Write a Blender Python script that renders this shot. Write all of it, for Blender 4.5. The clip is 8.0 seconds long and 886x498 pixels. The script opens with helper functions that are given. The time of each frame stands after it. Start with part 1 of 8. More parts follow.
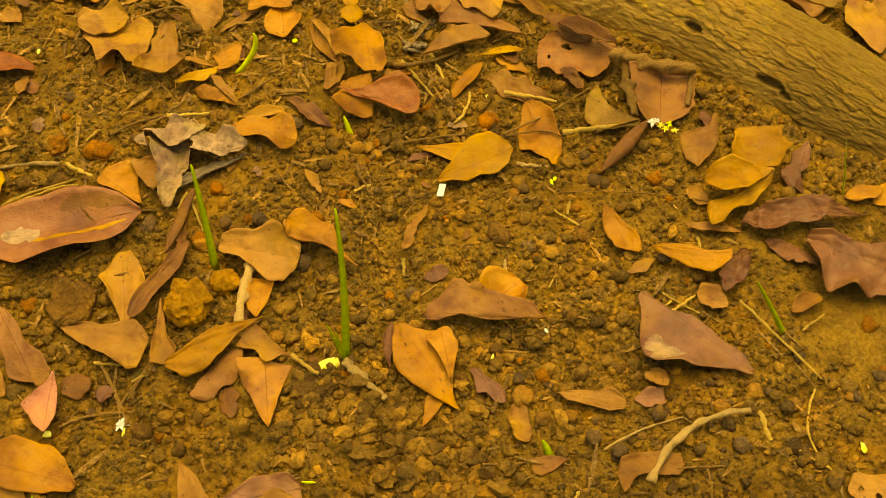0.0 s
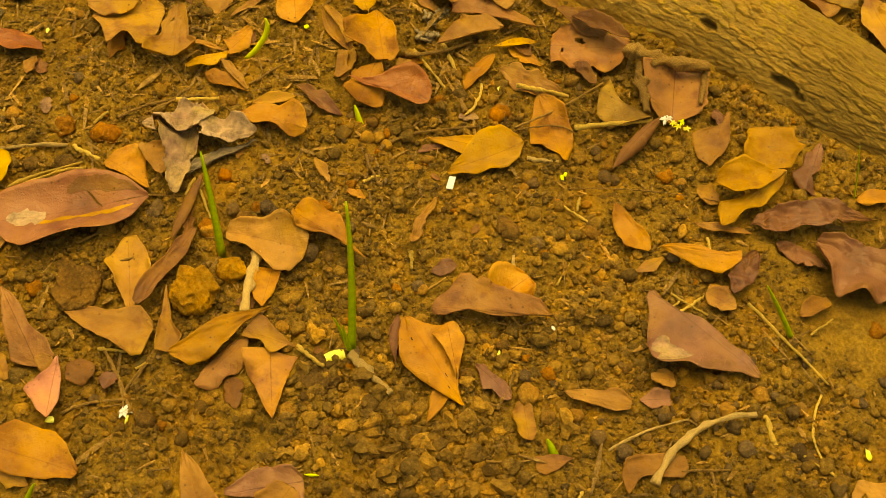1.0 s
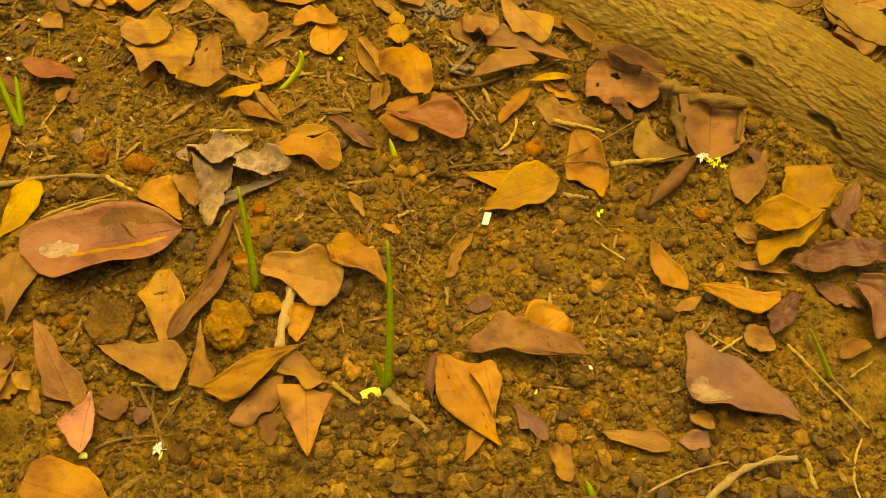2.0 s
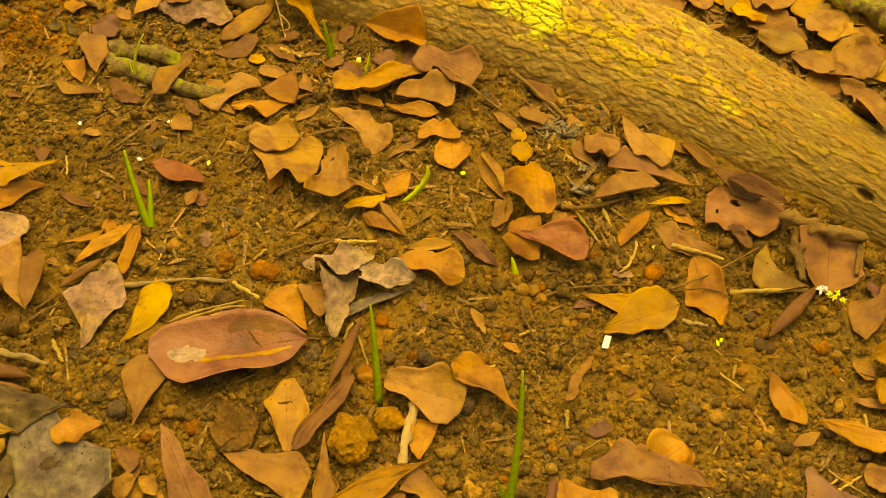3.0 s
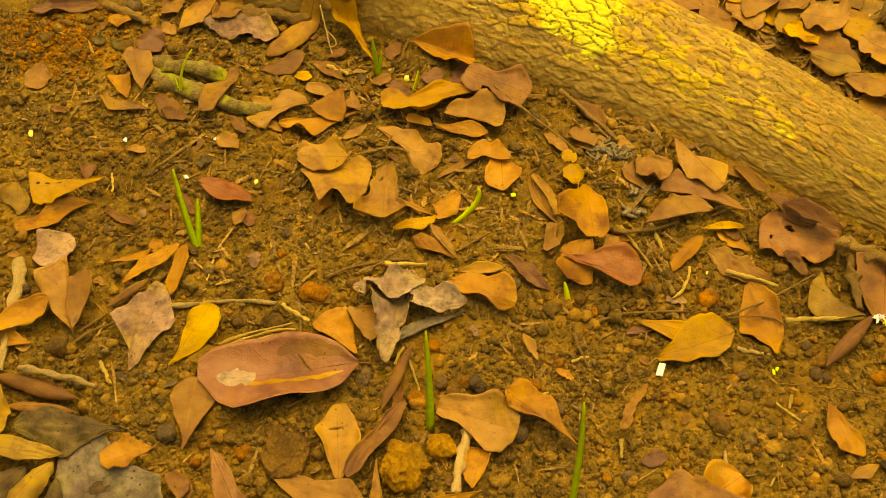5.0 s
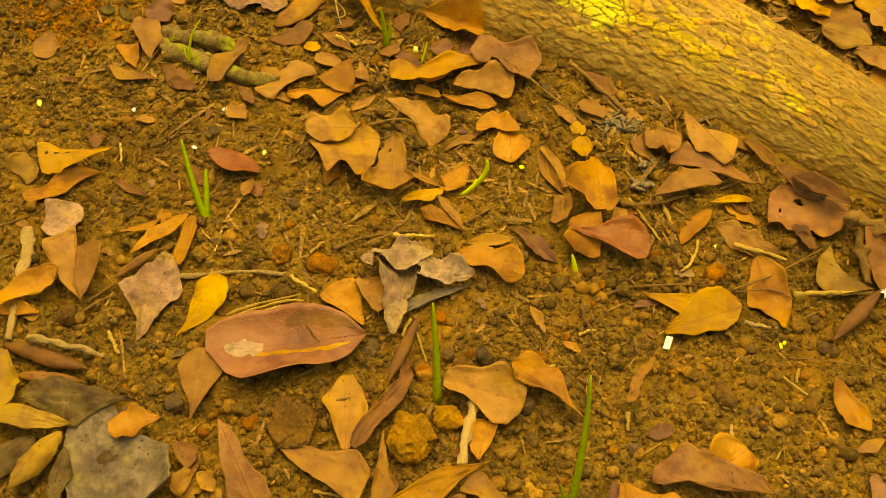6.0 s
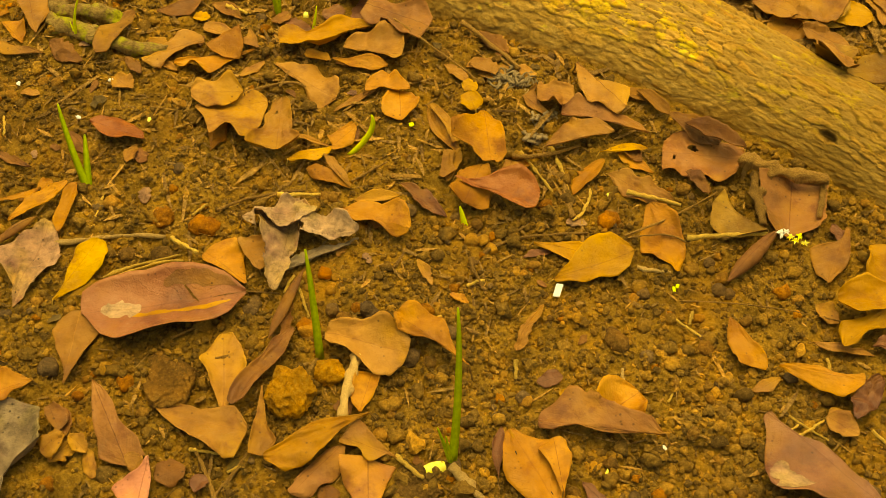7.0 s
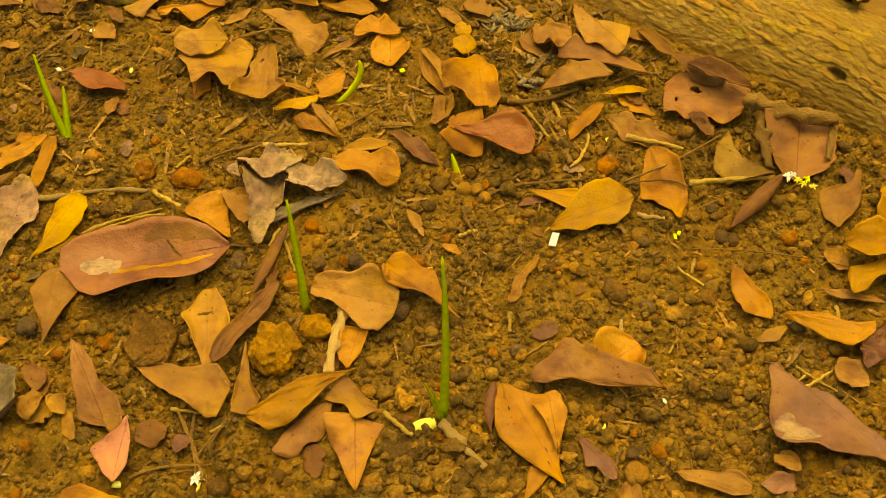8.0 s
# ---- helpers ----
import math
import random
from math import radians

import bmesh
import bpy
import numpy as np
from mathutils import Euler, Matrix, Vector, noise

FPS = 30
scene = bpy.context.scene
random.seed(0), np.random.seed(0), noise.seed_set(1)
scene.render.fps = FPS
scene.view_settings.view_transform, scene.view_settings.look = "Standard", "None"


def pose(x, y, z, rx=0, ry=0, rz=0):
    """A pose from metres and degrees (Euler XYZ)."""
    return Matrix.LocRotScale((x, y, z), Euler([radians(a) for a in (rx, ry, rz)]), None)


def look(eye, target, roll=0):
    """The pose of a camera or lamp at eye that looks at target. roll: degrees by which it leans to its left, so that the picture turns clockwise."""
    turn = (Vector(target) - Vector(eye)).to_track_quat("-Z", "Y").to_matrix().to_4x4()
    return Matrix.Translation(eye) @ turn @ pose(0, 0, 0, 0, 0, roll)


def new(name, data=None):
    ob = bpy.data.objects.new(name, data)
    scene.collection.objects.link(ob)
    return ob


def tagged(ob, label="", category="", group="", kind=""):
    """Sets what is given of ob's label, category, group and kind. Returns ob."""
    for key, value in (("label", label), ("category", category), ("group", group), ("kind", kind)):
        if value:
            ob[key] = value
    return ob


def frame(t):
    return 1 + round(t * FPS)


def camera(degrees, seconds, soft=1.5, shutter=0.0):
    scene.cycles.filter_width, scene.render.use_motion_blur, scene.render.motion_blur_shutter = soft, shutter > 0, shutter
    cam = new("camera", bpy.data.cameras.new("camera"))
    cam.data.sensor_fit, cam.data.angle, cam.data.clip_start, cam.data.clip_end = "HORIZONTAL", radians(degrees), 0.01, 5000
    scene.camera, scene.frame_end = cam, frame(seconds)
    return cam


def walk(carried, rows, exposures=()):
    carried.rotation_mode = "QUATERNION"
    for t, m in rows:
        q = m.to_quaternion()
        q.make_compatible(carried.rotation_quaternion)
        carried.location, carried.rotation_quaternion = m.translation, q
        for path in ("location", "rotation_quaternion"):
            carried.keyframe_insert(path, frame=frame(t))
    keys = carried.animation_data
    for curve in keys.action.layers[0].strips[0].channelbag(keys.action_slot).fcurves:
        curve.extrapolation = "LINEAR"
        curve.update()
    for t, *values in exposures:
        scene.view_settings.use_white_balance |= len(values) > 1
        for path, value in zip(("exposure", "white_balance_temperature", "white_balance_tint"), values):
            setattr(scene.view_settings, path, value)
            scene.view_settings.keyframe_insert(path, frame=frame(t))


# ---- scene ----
cam = camera(36, 8.0, soft=0.85)


def eye(x, y, z, tilt, turn, roll):
    """The camera's pose: tilt is the angle from straight down."""
    return pose(x, y, z, tilt, 0, turn) @ pose(0, 0, 0, 0, 0, roll)


walk(cam, [
    (0.0, eye(-0.0304, -0.5233, 0.7371, 32.88, -3.17, -2.11)),
    (0.5, eye(-0.0388, -0.5104, 0.7430, 31.03, -4.57, 0.29)),
    (1.0, eye(-0.0381, -0.5094, 0.7399, 31.77, -3.56, -0.22)),
    (1.2, eye(-0.0420, -0.5057, 0.7393, 32.16, -3.97, 0.47)),
    (2.3, eye(-0.0743, -0.4880, 0.7445, 32.65, -3.54, 0.62)),
    (2.5, eye(-0.0863, -0.4824, 0.7522, 33.52, -3.05, 0.75)),
    (3.0, eye(-0.1185, -0.4634, 0.7738, 34.73, -1.09, 0.97)),
    (3.5, eye(-0.1354, -0.4622, 0.7747, 34.86, 0.00, -0.59)),
    (4.0, eye(-0.1467, -0.4481, 0.7739, 34.58, 0.12, 0.08)),
    (4.2, eye(-0.1498, -0.4426, 0.7754, 34.86, -0.42, 0.81)),
    (5.3, eye(-0.1495, -0.4442, 0.7705, 34.62, -0.71, 1.28)),
    (5.5, eye(-0.1517, -0.4488, 0.7675, 34.84, -0.62, 1.16)),
    (6.0, eye(-0.1485, -0.4420, 0.7740, 33.40, -0.04, 1.04)),
    (6.5, eye(-0.1355, -0.4562, 0.7695, 34.09, 0.70, 0.64)),
    (7.0, eye(-0.0717, -0.4854, 0.7174, 35.83, 0.19, -1.16)),
    (7.5, eye(-0.0581, -0.4731, 0.6962, 34.72, 0.49, -2.59)),
    (8.0, eye(-0.0468, -0.4730, 0.6843, 34.36, 2.68, -4.09)),
], exposures=[(0.0, 0.24, 24000, -16), (8.0, 0.23, 24000, -16)])

# ---- light: a bright veiled sky with a wide, weak sun ----
world = bpy.data.worlds.new("sky")
scene.world = world
world.use_nodes = True
wn = world.node_tree.nodes
sky = wn.new("ShaderNodeTexSky")
sky.sky_type = "NISHITA"
sky.sun_disc = False
sky.dust_density, sky.ozone_density = 6.0, 0.3
sky.sun_elevation, sky.sun_rotation = radians(74), radians(8)
world.node_tree.links.new(sky.outputs[0], wn["Background"].inputs[0])
wn["Background"].inputs[1].default_value = 0.15
sun = new("sun", bpy.data.lights.new("sun", "SUN"))
sun.data.energy, sun.data.angle, sun.data.color = 1.4, radians(56), (1.0, 0.86, 0.55)
sun.matrix_world = look((0.07, 0.36, 1.80), (0, 0, 0))


# ---- numpy noise ----
def lattice(ix, iy, seed):
    h = (ix.astype(np.int64) * 374761393 + iy.astype(np.int64) * 668265263 + seed * 1442695041) & 0x7FFFFFFF
    h = ((h ^ (h >> 13)) * 1274126177) & 0x7FFFFFFF
    return ((h ^ (h >> 16)) & 0xFFFFFF) / float(0x1000000)


def value(x, y, seed=0):
    """Smooth value noise, -1 to 1."""
    x, y = np.asarray(x, float), np.asarray(y, float)
    ix, iy = np.floor(x), np.floor(y)
    fx, fy = x - ix, y - iy
    fx, fy = fx * fx * (3 - 2 * fx), fy * fy * (3 - 2 * fy)
    a, b = lattice(ix, iy, seed), lattice(ix + 1, iy, seed)
    c, d = lattice(ix, iy + 1, seed), lattice(ix + 1, iy + 1, seed)
    return 2 * ((a * (1 - fx) + b * fx) * (1 - fy) + (c * (1 - fx) + d * fx) * fy) - 1


def cells(x, y, seed=0):
    """Distances to the nearest and second nearest cell point, and the nearest cell's random number."""
    x, y = np.asarray(x, float), np.asarray(y, float)
    ix, iy = np.floor(x), np.floor(y)
    f1, f2, who = np.full(x.shape, 9.0), np.full(x.shape, 9.0), np.zeros(x.shape)
    for dx in (-1, 0, 1):
        for dy in (-1, 0, 1):
            cx, cy = ix + dx, iy + dy
            d = np.hypot(cx + lattice(cx, cy, seed) - x, cy + lattice(cx, cy, seed + 7) - y)
            near = d < f1
            f2 = np.where(near, f1, np.minimum(f2, d))
            who = np.where(near, lattice(cx, cy, seed + 3), who)
            f1 = np.where(near, d, f1)
    return f1, f2, who


def swell(x, y):
    """The soil's broad relief in metres."""
    return 0.0035 * value(x * 11, y * 11, 1) + 0.0022 * value(x * 27, y * 27, 2)


def silt(x, y):
    """How far fine silt has smoothed the soil, 0 to 1."""
    deep = np.exp(-(((x - 0.250) / 0.055) ** 2) - ((y + 0.125) / 0.060) ** 2)
    return np.maximum(deep, 0.48 * np.exp(-(((x - 0.120) / 0.110) ** 2) - ((y + 0.020) / 0.052) ** 2))


def crumbs(x, y):
    """The soil's crumbly relief in metres: fused clods, lumps on them and fine crumbs."""
    wx = x + 0.0045 * value(x * 75, y * 75, 31) + 0.0016 * value(x * 230, y * 230, 33)
    wy = y + 0.0045 * value(x * 75, y * 75, 32) + 0.0016 * value(x * 230, y * 230, 34)
    loose = np.clip(0.80 + 0.5 * value(x * 13, y * 13, 36) + 0.25 * value(x * 31, y * 31, 37), 0.12, 1)
    loose = loose * (1 - 0.8 * silt(x, y))
    e1, _, big = cells(wx * 58, wy * 58, 4)
    f1, _, who = cells(wx * 112, wy * 112, 5)
    g1, _, _ = cells(wx * 235, wy * 235, 9)
    clods = np.clip(1.15 - e1 * 1.5, 0, 1) ** 0.5 * np.clip(big - 0.40, 0, 1) * 1.7
    lumps = np.clip(1.10 - f1 * 1.40, 0, 1) ** 0.5 * (0.25 + who)
    fine = np.clip(1.05 - g1 * 1.3, 0, 1) ** 0.5
    return loose * (0.0046 * clods + 0.0046 * lumps + 0.0030 * fine) + 0.0012 * value(x * 70, y * 70, 3) + 0.0007 * value(x * 330, y * 330, 38) - 0.0034


# ---- materials ----
def material(name, rough=0.8, spec=0.3):
    m = bpy.data.materials.new(name)
    m.use_nodes = True
    n, l = m.node_tree.nodes, m.node_tree.links
    b = n["Principled BSDF"]
    b.inputs["Roughness"].default_value = rough
    b.inputs["Specular IOR Level"].default_value = spec
    return m, n, l, b


def ramp(n, l, source, stops):
    r = n.new("ShaderNodeValToRGB")
    e = r.color_ramp.elements
    while len(e) < len(stops):
        e.new(0.5)
    for item, (p, c) in zip(e, stops):
        item.position, item.color = p, (*c, 1)
    l.new(source, r.inputs[0])
    return r.outputs[0]


def noise_tex(n, l, vec, scale, detail=4, rough=0.6):
    t = n.new("ShaderNodeTexNoise")
    t.inputs["Scale"].default_value, t.inputs["Detail"].default_value, t.inputs["Roughness"].default_value = scale, detail, rough
    l.new(vec, t.inputs["Vector"])
    return t.outputs[0]


def mix(n, l, how, fac, a, b):
    x = n.new("ShaderNodeMix")
    x.data_type, x.blend_type = "RGBA", how
    for socket, v in ((x.inputs[0], fac), (x.inputs[6], a), (x.inputs[7], b)):
        if isinstance(v, (int, float)):
            socket.default_value = v
        elif isinstance(v, tuple):
            socket.default_value = (*v, 1)
        else:
            l.new(v, socket)
    return x.outputs[2]


def calc(n, l, op, a, b=0.0):
    x = n.new("ShaderNodeMath")
    x.operation = op
    for socket, v in ((x.inputs[0], a), (x.inputs[1], b)):
        if isinstance(v, (int, float)):
            socket.default_value = v
        else:
            l.new(v, socket)
    return x.outputs[0]


def bump(n, l, b, height, strength, dist):
    x = n.new("ShaderNodeBump")
    x.inputs["Strength"].default_value, x.inputs["Distance"].default_value = strength, dist
    l.new(height, x.inputs["Height"])
    l.new(x.outputs[0], b.inputs["Normal"])


def world_place(n):
    return n.new("ShaderNodeNewGeometry").outputs["Position"]


def soil_material(name, dark, mid, light, rust, island=False):
    """Dry soil: fine grain, blotches of darker humus and of rusty clay, pale mineral specks."""
    m, n, l, b = material(name, 0.95, 0.15)
    p = world_place(n)
    fine = noise_tex(n, l, p, 420, 5, 0.7)
    c = ramp(n, l, fine, [(0.3, dark), (0.5, mid), (0.72, light)])
    c = mix(n, l, "MIX", ramp(n, l, noise_tex(n, l, p, 16, 4), [(0.5, (0, 0, 0)), (0.72, (0.8, 0.8, 0.8))]), c, rust)
    c = mix(n, l, "MULTIPLY", 0.8, c, ramp(n, l, noise_tex(n, l, p, 62, 4, 0.6), [(0.36, (0.64, 0.65, 0.64)), (0.5, (1, 1.01, 1)), (0.66, (1.34, 1.31, 1.12))]))
    c = mix(n, l, "MULTIPLY", 0.7, c, ramp(n, l, noise_tex(n, l, p, 7, 3, 0.5), [(0.36, (0.74, 0.70, 0.66)), (0.6, (1.12, 1.1, 1.04))]))
    if island:
        g = n.new("ShaderNodeNewGeometry")
        tint = ramp(n, l, g.outputs["Random Per Island"], [(0.0, (0.60, 0.58, 0.62)), (0.25, (0.84, 0.82, 0.82)), (0.55, (1.0, 0.97, 0.90)), (0.80, (1.28, 1.17, 0.95)), (0.95, (1.62, 1.48, 1.18))])
    else:
        g = n.new("ShaderNodeObjectInfo")
        tint = ramp(n, l, g.outputs["Random"], [(0.0, (0.8, 0.8, 0.85)), (1.0, (1.2, 1.15, 1.05))])
    c = mix(n, l, "MULTIPLY", 1.0, c, tint)
    speck = noise_tex(n, l, p, 1100, 2, 0.5)
    c = mix(n, l, "MIX", ramp(n, l, speck, [(0.70, (0, 0, 0)), (0.76, (0.55, 0.55, 0.55))]), c, (0.62, 0.44, 0.20))
    l.new(c, b.inputs["Base Color"])
    rough = calc(n, l, "ADD", noise_tex(n, l, p, 900, 6, 0.75), calc(n, l, "MULTIPLY", noise_tex(n, l, p, 300, 4, 0.6), 1.4))
    bump(n, l, b, rough, 0.9, 0.0014)
    return m


SOIL = soil_material("brown_soil", (0.138, 0.075, 0.0160), (0.236, 0.131, 0.030), (0.365, 0.212, 0.058), (0.285, 0.140, 0.028))
GRAIN = soil_material("soil_crumbs", (0.128, 0.070, 0.020), (0.222, 0.126, 0.037), (0.355, 0.208, 0.070), (0.300, 0.148, 0.034), True)
CLODM = soil_material("ochre_soil", (0.18, 0.085, 0.022), (0.34, 0.165, 0.04), (0.48, 0.26, 0.075), (0.42, 0.17, 0.03))
CLODD = soil_material("dark_soil", (0.088, 0.044, 0.014), (0.175, 0.090, 0.027), (0.285, 0.155, 0.05), (0.23, 0.10, 0.024))
RUST = soil_material("rusty_soil", (0.20, 0.07, 0.014), (0.36, 0.135, 0.022), (0.48, 0.21, 0.04), (0.40, 0.13, 0.02))
RUSTY = soil_material("rusty_crumbs", (0.20, 0.075, 0.014), (0.33, 0.135, 0.022), (0.44, 0.20, 0.04), (0.34, 0.12, 0.02), True)
OCHRE = soil_material("orange_soil", (0.40, 0.165, 0.022), (0.64, 0.290, 0.040), (0.76, 0.42, 0.08), (0.55, 0.22, 0.03))
PALER = soil_material("pale_soil_lumps", (0.175, 0.092, 0.025), (0.300, 0.165, 0.046), (0.44, 0.26, 0.085), (0.36, 0.175, 0.040), True)
STONY = soil_material("dark_soil_lumps", (0.095, 0.056, 0.024), (0.160, 0.094, 0.040), (0.240, 0.145, 0.064), (0.19, 0.095, 0.03), True)
STONE = soil_material("grey_brown_stone", (0.095, 0.056, 0.028), (0.165, 0.098, 0.048), (0.245, 0.150, 0.076), (0.19, 0.095, 0.03))


def leaf_material(name, deep, main, pale, spots=0.3, rough=0.62, mottle=0.0):
    """Dead leaf skin: yellowed and bruised areas, a vein net along the blade, specks, a thin rim painted lighter as
    caught light.
    """
    m, n, l, b = material(name, rough, 0.32)
    uv = n.new("ShaderNodeUVMap").outputs[0]
    p = world_place(n)
    info = n.new("ShaderNodeObjectInfo")
    c = ramp(n, l, noise_tex(n, l, p, 34, 5, 0.58), [(0.30, deep), (0.52, main), (0.76, pale)])
    glow = tuple(min(0.9, k * v) for k, v in zip((1.24, 1.34, 0.72), main))
    c = mix(n, l, "MIX", ramp(n, l, noise_tex(n, l, p, 21, 3, 0.5), [(0.52, (0, 0, 0)), (0.66, (0.85, 0.85, 0.85))]), c, glow)
    shift = n.new("ShaderNodeMapping")
    shift.inputs["Location"].default_value = (3.1, 1.7, 0.4)
    l.new(p, shift.inputs[0])
    bruise = tuple(k * v for k, v in zip((0.62, 0.52, 0.62), main))
    c = mix(n, l, "MIX", ramp(n, l, noise_tex(n, l, shift.outputs[0], 44, 5, 0.62), [(0.53, (0, 0, 0)), (0.66, (0.85, 0.85, 0.85))]), c, bruise)
    if mottle:
        c = mix(n, l, "MULTIPLY", mottle, c, ramp(n, l, noise_tex(n, l, p, 130, 6, 0.68), [(0.34, (0.42, 0.40, 0.36)), (0.5, (1, 1, 1)), (0.66, (1.5, 1.48, 1.42))]))
    sep = n.new("ShaderNodeSeparateXYZ")
    l.new(uv, sep.inputs[0])
    across = calc(n, l, "ABSOLUTE", calc(n, l, "SUBTRACT", sep.outputs[1], 0.5))
    tint = ramp(n, l, info.outputs["Random"], [(0.0, (0.70, 0.63, 0.56)), (0.5, (0.90, 0.86, 0.80)), (1.0, (1.06, 1.04, 0.98))])
    c = mix(n, l, "MULTIPLY", 1.0, c, tint)
    # side veins leave the midrib at a slant and curve forward
    wobble = calc(n, l, "MULTIPLY", noise_tex(n, l, p, 120, 2), 0.9)
    run = calc(n, l, "ADD", calc(n, l, "SUBTRACT", calc(n, l, "MULTIPLY", sep.outputs[0], 9.0), calc(n, l, "MULTIPLY", calc(n, l, "POWER", across, 0.8), 5.0)), wobble)
    vein = calc(n, l, "ABSOLUTE", calc(n, l, "SINE", calc(n, l, "MULTIPLY", run, math.pi)))
    vein = ramp(n, l, vein, [(0.0, (0, 0, 0)), (0.20, (1, 1, 1))])
    net = n.new("ShaderNodeTexVoronoi")
    net.feature = "DISTANCE_TO_EDGE"
    net.inputs["Scale"].default_value = 420
    l.new(p, net.inputs["Vector"])
    net = ramp(n, l, net.outputs["Distance"], [(0.0, (0, 0, 0)), (0.12, (1, 1, 1))])
    c = mix(n, l, "MULTIPLY", 0.07, c, ramp(n, l, vein, [(0.0, (0.50, 0.40, 0.34)), (1.0, (1, 1, 1))]))
    c = mix(n, l, "MULTIPLY", 0.04, c, ramp(n, l, net, [(0.0, (0.4, 0.32, 0.26)), (1.0, (1, 1, 1))]))
    c = mix(n, l, "MULTIPLY", 0.5, c, ramp(n, l, across, [(0.0, (0.62, 0.52, 0.45)), (0.018, (1, 1, 1))]))
    # light caught on the leaf's edge, painted as a paler rim
    c = mix(n, l, "MULTIPLY", 0.55, c, ramp(n, l, across, [(0.465, (1, 1, 1)), (0.495, (1.3, 1.26, 1.15))]))
    dots = n.new("ShaderNodeTexVoronoi")
    dots.inputs["Scale"].default_value = 210
    l.new(p, dots.inputs["Vector"])
    few = ramp(n, l, noise_tex(n, l, p, 55, 2), [(0.5, (0, 0, 0)), (0.6, (1, 1, 1))])
    spot = calc(n, l, "MULTIPLY", ramp(n, l, dots.outputs["Distance"], [(0.10, (1, 1, 1)), (0.2, (0, 0, 0))]), few)
    c = mix(n, l, "MIX", calc(n, l, "MULTIPLY", spot, min(1.0, spots * 2.2)), c, tuple(0.35 * k for k in deep))
    grit = noise_tex(n, l, p, 760, 4, 0.7)
    c = mix(n, l, "MIX", ramp(n, l, grit, [(0.6, (0, 0, 0)), (0.8, (0.4, 0.4, 0.4))]), c, (0.30, 0.17, 0.06))
    l.new(c, b.inputs["Base Color"])
    high = calc(n, l, "ADD", calc(n, l, "MULTIPLY", vein, 0.16), calc(n, l, "MULTIPLY", net, 0.07))
    high = calc(n, l, "ADD", high, calc(n, l, "MULTIPLY", noise_tex(n, l, p, 260, 5, 0.65), 0.9))
    bump(n, l, b, calc(n, l, "ADD", high, calc(n, l, "MULTIPLY", noise_tex(n, l, p, 95, 4, 0.6), 2.4)), 0.6, 0.0012)
    rr = noise_tex(n, l, p, 120, 3)
    l.new(ramp(n, l, rr, [(0.3, (rough - 0.14,) * 3), (0.7, (min(rough + 0.2, 1.0),) * 3)]), b.inputs["Roughness"])
    return m


LEAF = {
    "tan": leaf_material("tan_leaf", (0.235, 0.100, 0.024), (0.402, 0.186, 0.045), (0.515, 0.265, 0.072)),
    "orange": leaf_material("orange_leaf", (0.305, 0.117, 0.018), (0.488, 0.204, 0.029), (0.606, 0.298, 0.053)),
    "brown": leaf_material("brown_leaf", (0.130, 0.051, 0.016), (0.251, 0.103, 0.029), (0.353, 0.163, 0.050)),
    "mauve": leaf_material("mauve_leaf", (0.135, 0.050, 0.024), (0.240, 0.095, 0.048), (0.345, 0.155, 0.082), 0.2, 0.44),
    "rosewood": leaf_material("rosewood_leaf", (0.165, 0.052, 0.022), (0.300, 0.106, 0.048), (0.405, 0.168, 0.084), 0.25, 0.42),
    "amber": leaf_material("amber_leaf", (0.320, 0.138, 0.014), (0.505, 0.235, 0.022), (0.640, 0.335, 0.040), 0.4),
    "copper": leaf_material("copper_leaf", (0.235, 0.088, 0.026), (0.385, 0.155, 0.048), (0.490, 0.225, 0.076), 0.3, 0.5),
    "yellow": leaf_material("yellow_leaf", (0.489, 0.249, 0.019), (0.721, 0.408, 0.026), (0.849, 0.551, 0.051), 0.3),
    "gold": leaf_material("golden_leaf", (0.363, 0.165, 0.015), (0.557, 0.275, 0.024), (0.684, 0.373, 0.041), 0.3),
    "grey": leaf_material("grey_leaf", (0.194, 0.104, 0.064), (0.351, 0.195, 0.124), (0.481, 0.285, 0.189), 0.4, 0.85, 0.75),
    "red": leaf_material("red_leaf", (0.237, 0.064, 0.019), (0.377, 0.114, 0.031), (0.465, 0.167, 0.050), 0.25, 0.42),
    "olive": leaf_material("olive_leaf", (0.180, 0.090, 0.017), (0.340, 0.178, 0.032), (0.455, 0.262, 0.060)),
    "dusk": leaf_material("dusky_leaf", (0.078, 0.046, 0.017), (0.142, 0.088, 0.032), (0.215, 0.138, 0.056), 0.4, 0.8, 0.75),
    "pink": leaf_material("pink_leaf", (0.391, 0.137, 0.086), (0.567, 0.224, 0.152), (0.679, 0.313, 0.217), 0.3),
    "umber": leaf_material("umber_leaf", (0.167, 0.068, 0.039), (0.284, 0.120, 0.070), (0.386, 0.178, 0.105), 0.25, 0.5),
    "russet": leaf_material("russet_leaf", (0.183, 0.074, 0.024), (0.306, 0.127, 0.044), (0.400, 0.186, 0.067), 0.3),
    "ash": leaf_material("ashen_leaf", (0.118, 0.080, 0.052), (0.220, 0.156, 0.106), (0.315, 0.230, 0.160), 0.4, 0.85, 0.75),
    "silver": leaf_material("silvered_leaf", (0.247, 0.146, 0.087), (0.429, 0.270, 0.169), (0.585, 0.390, 0.253), 0.3, 0.8, 0.75),
}


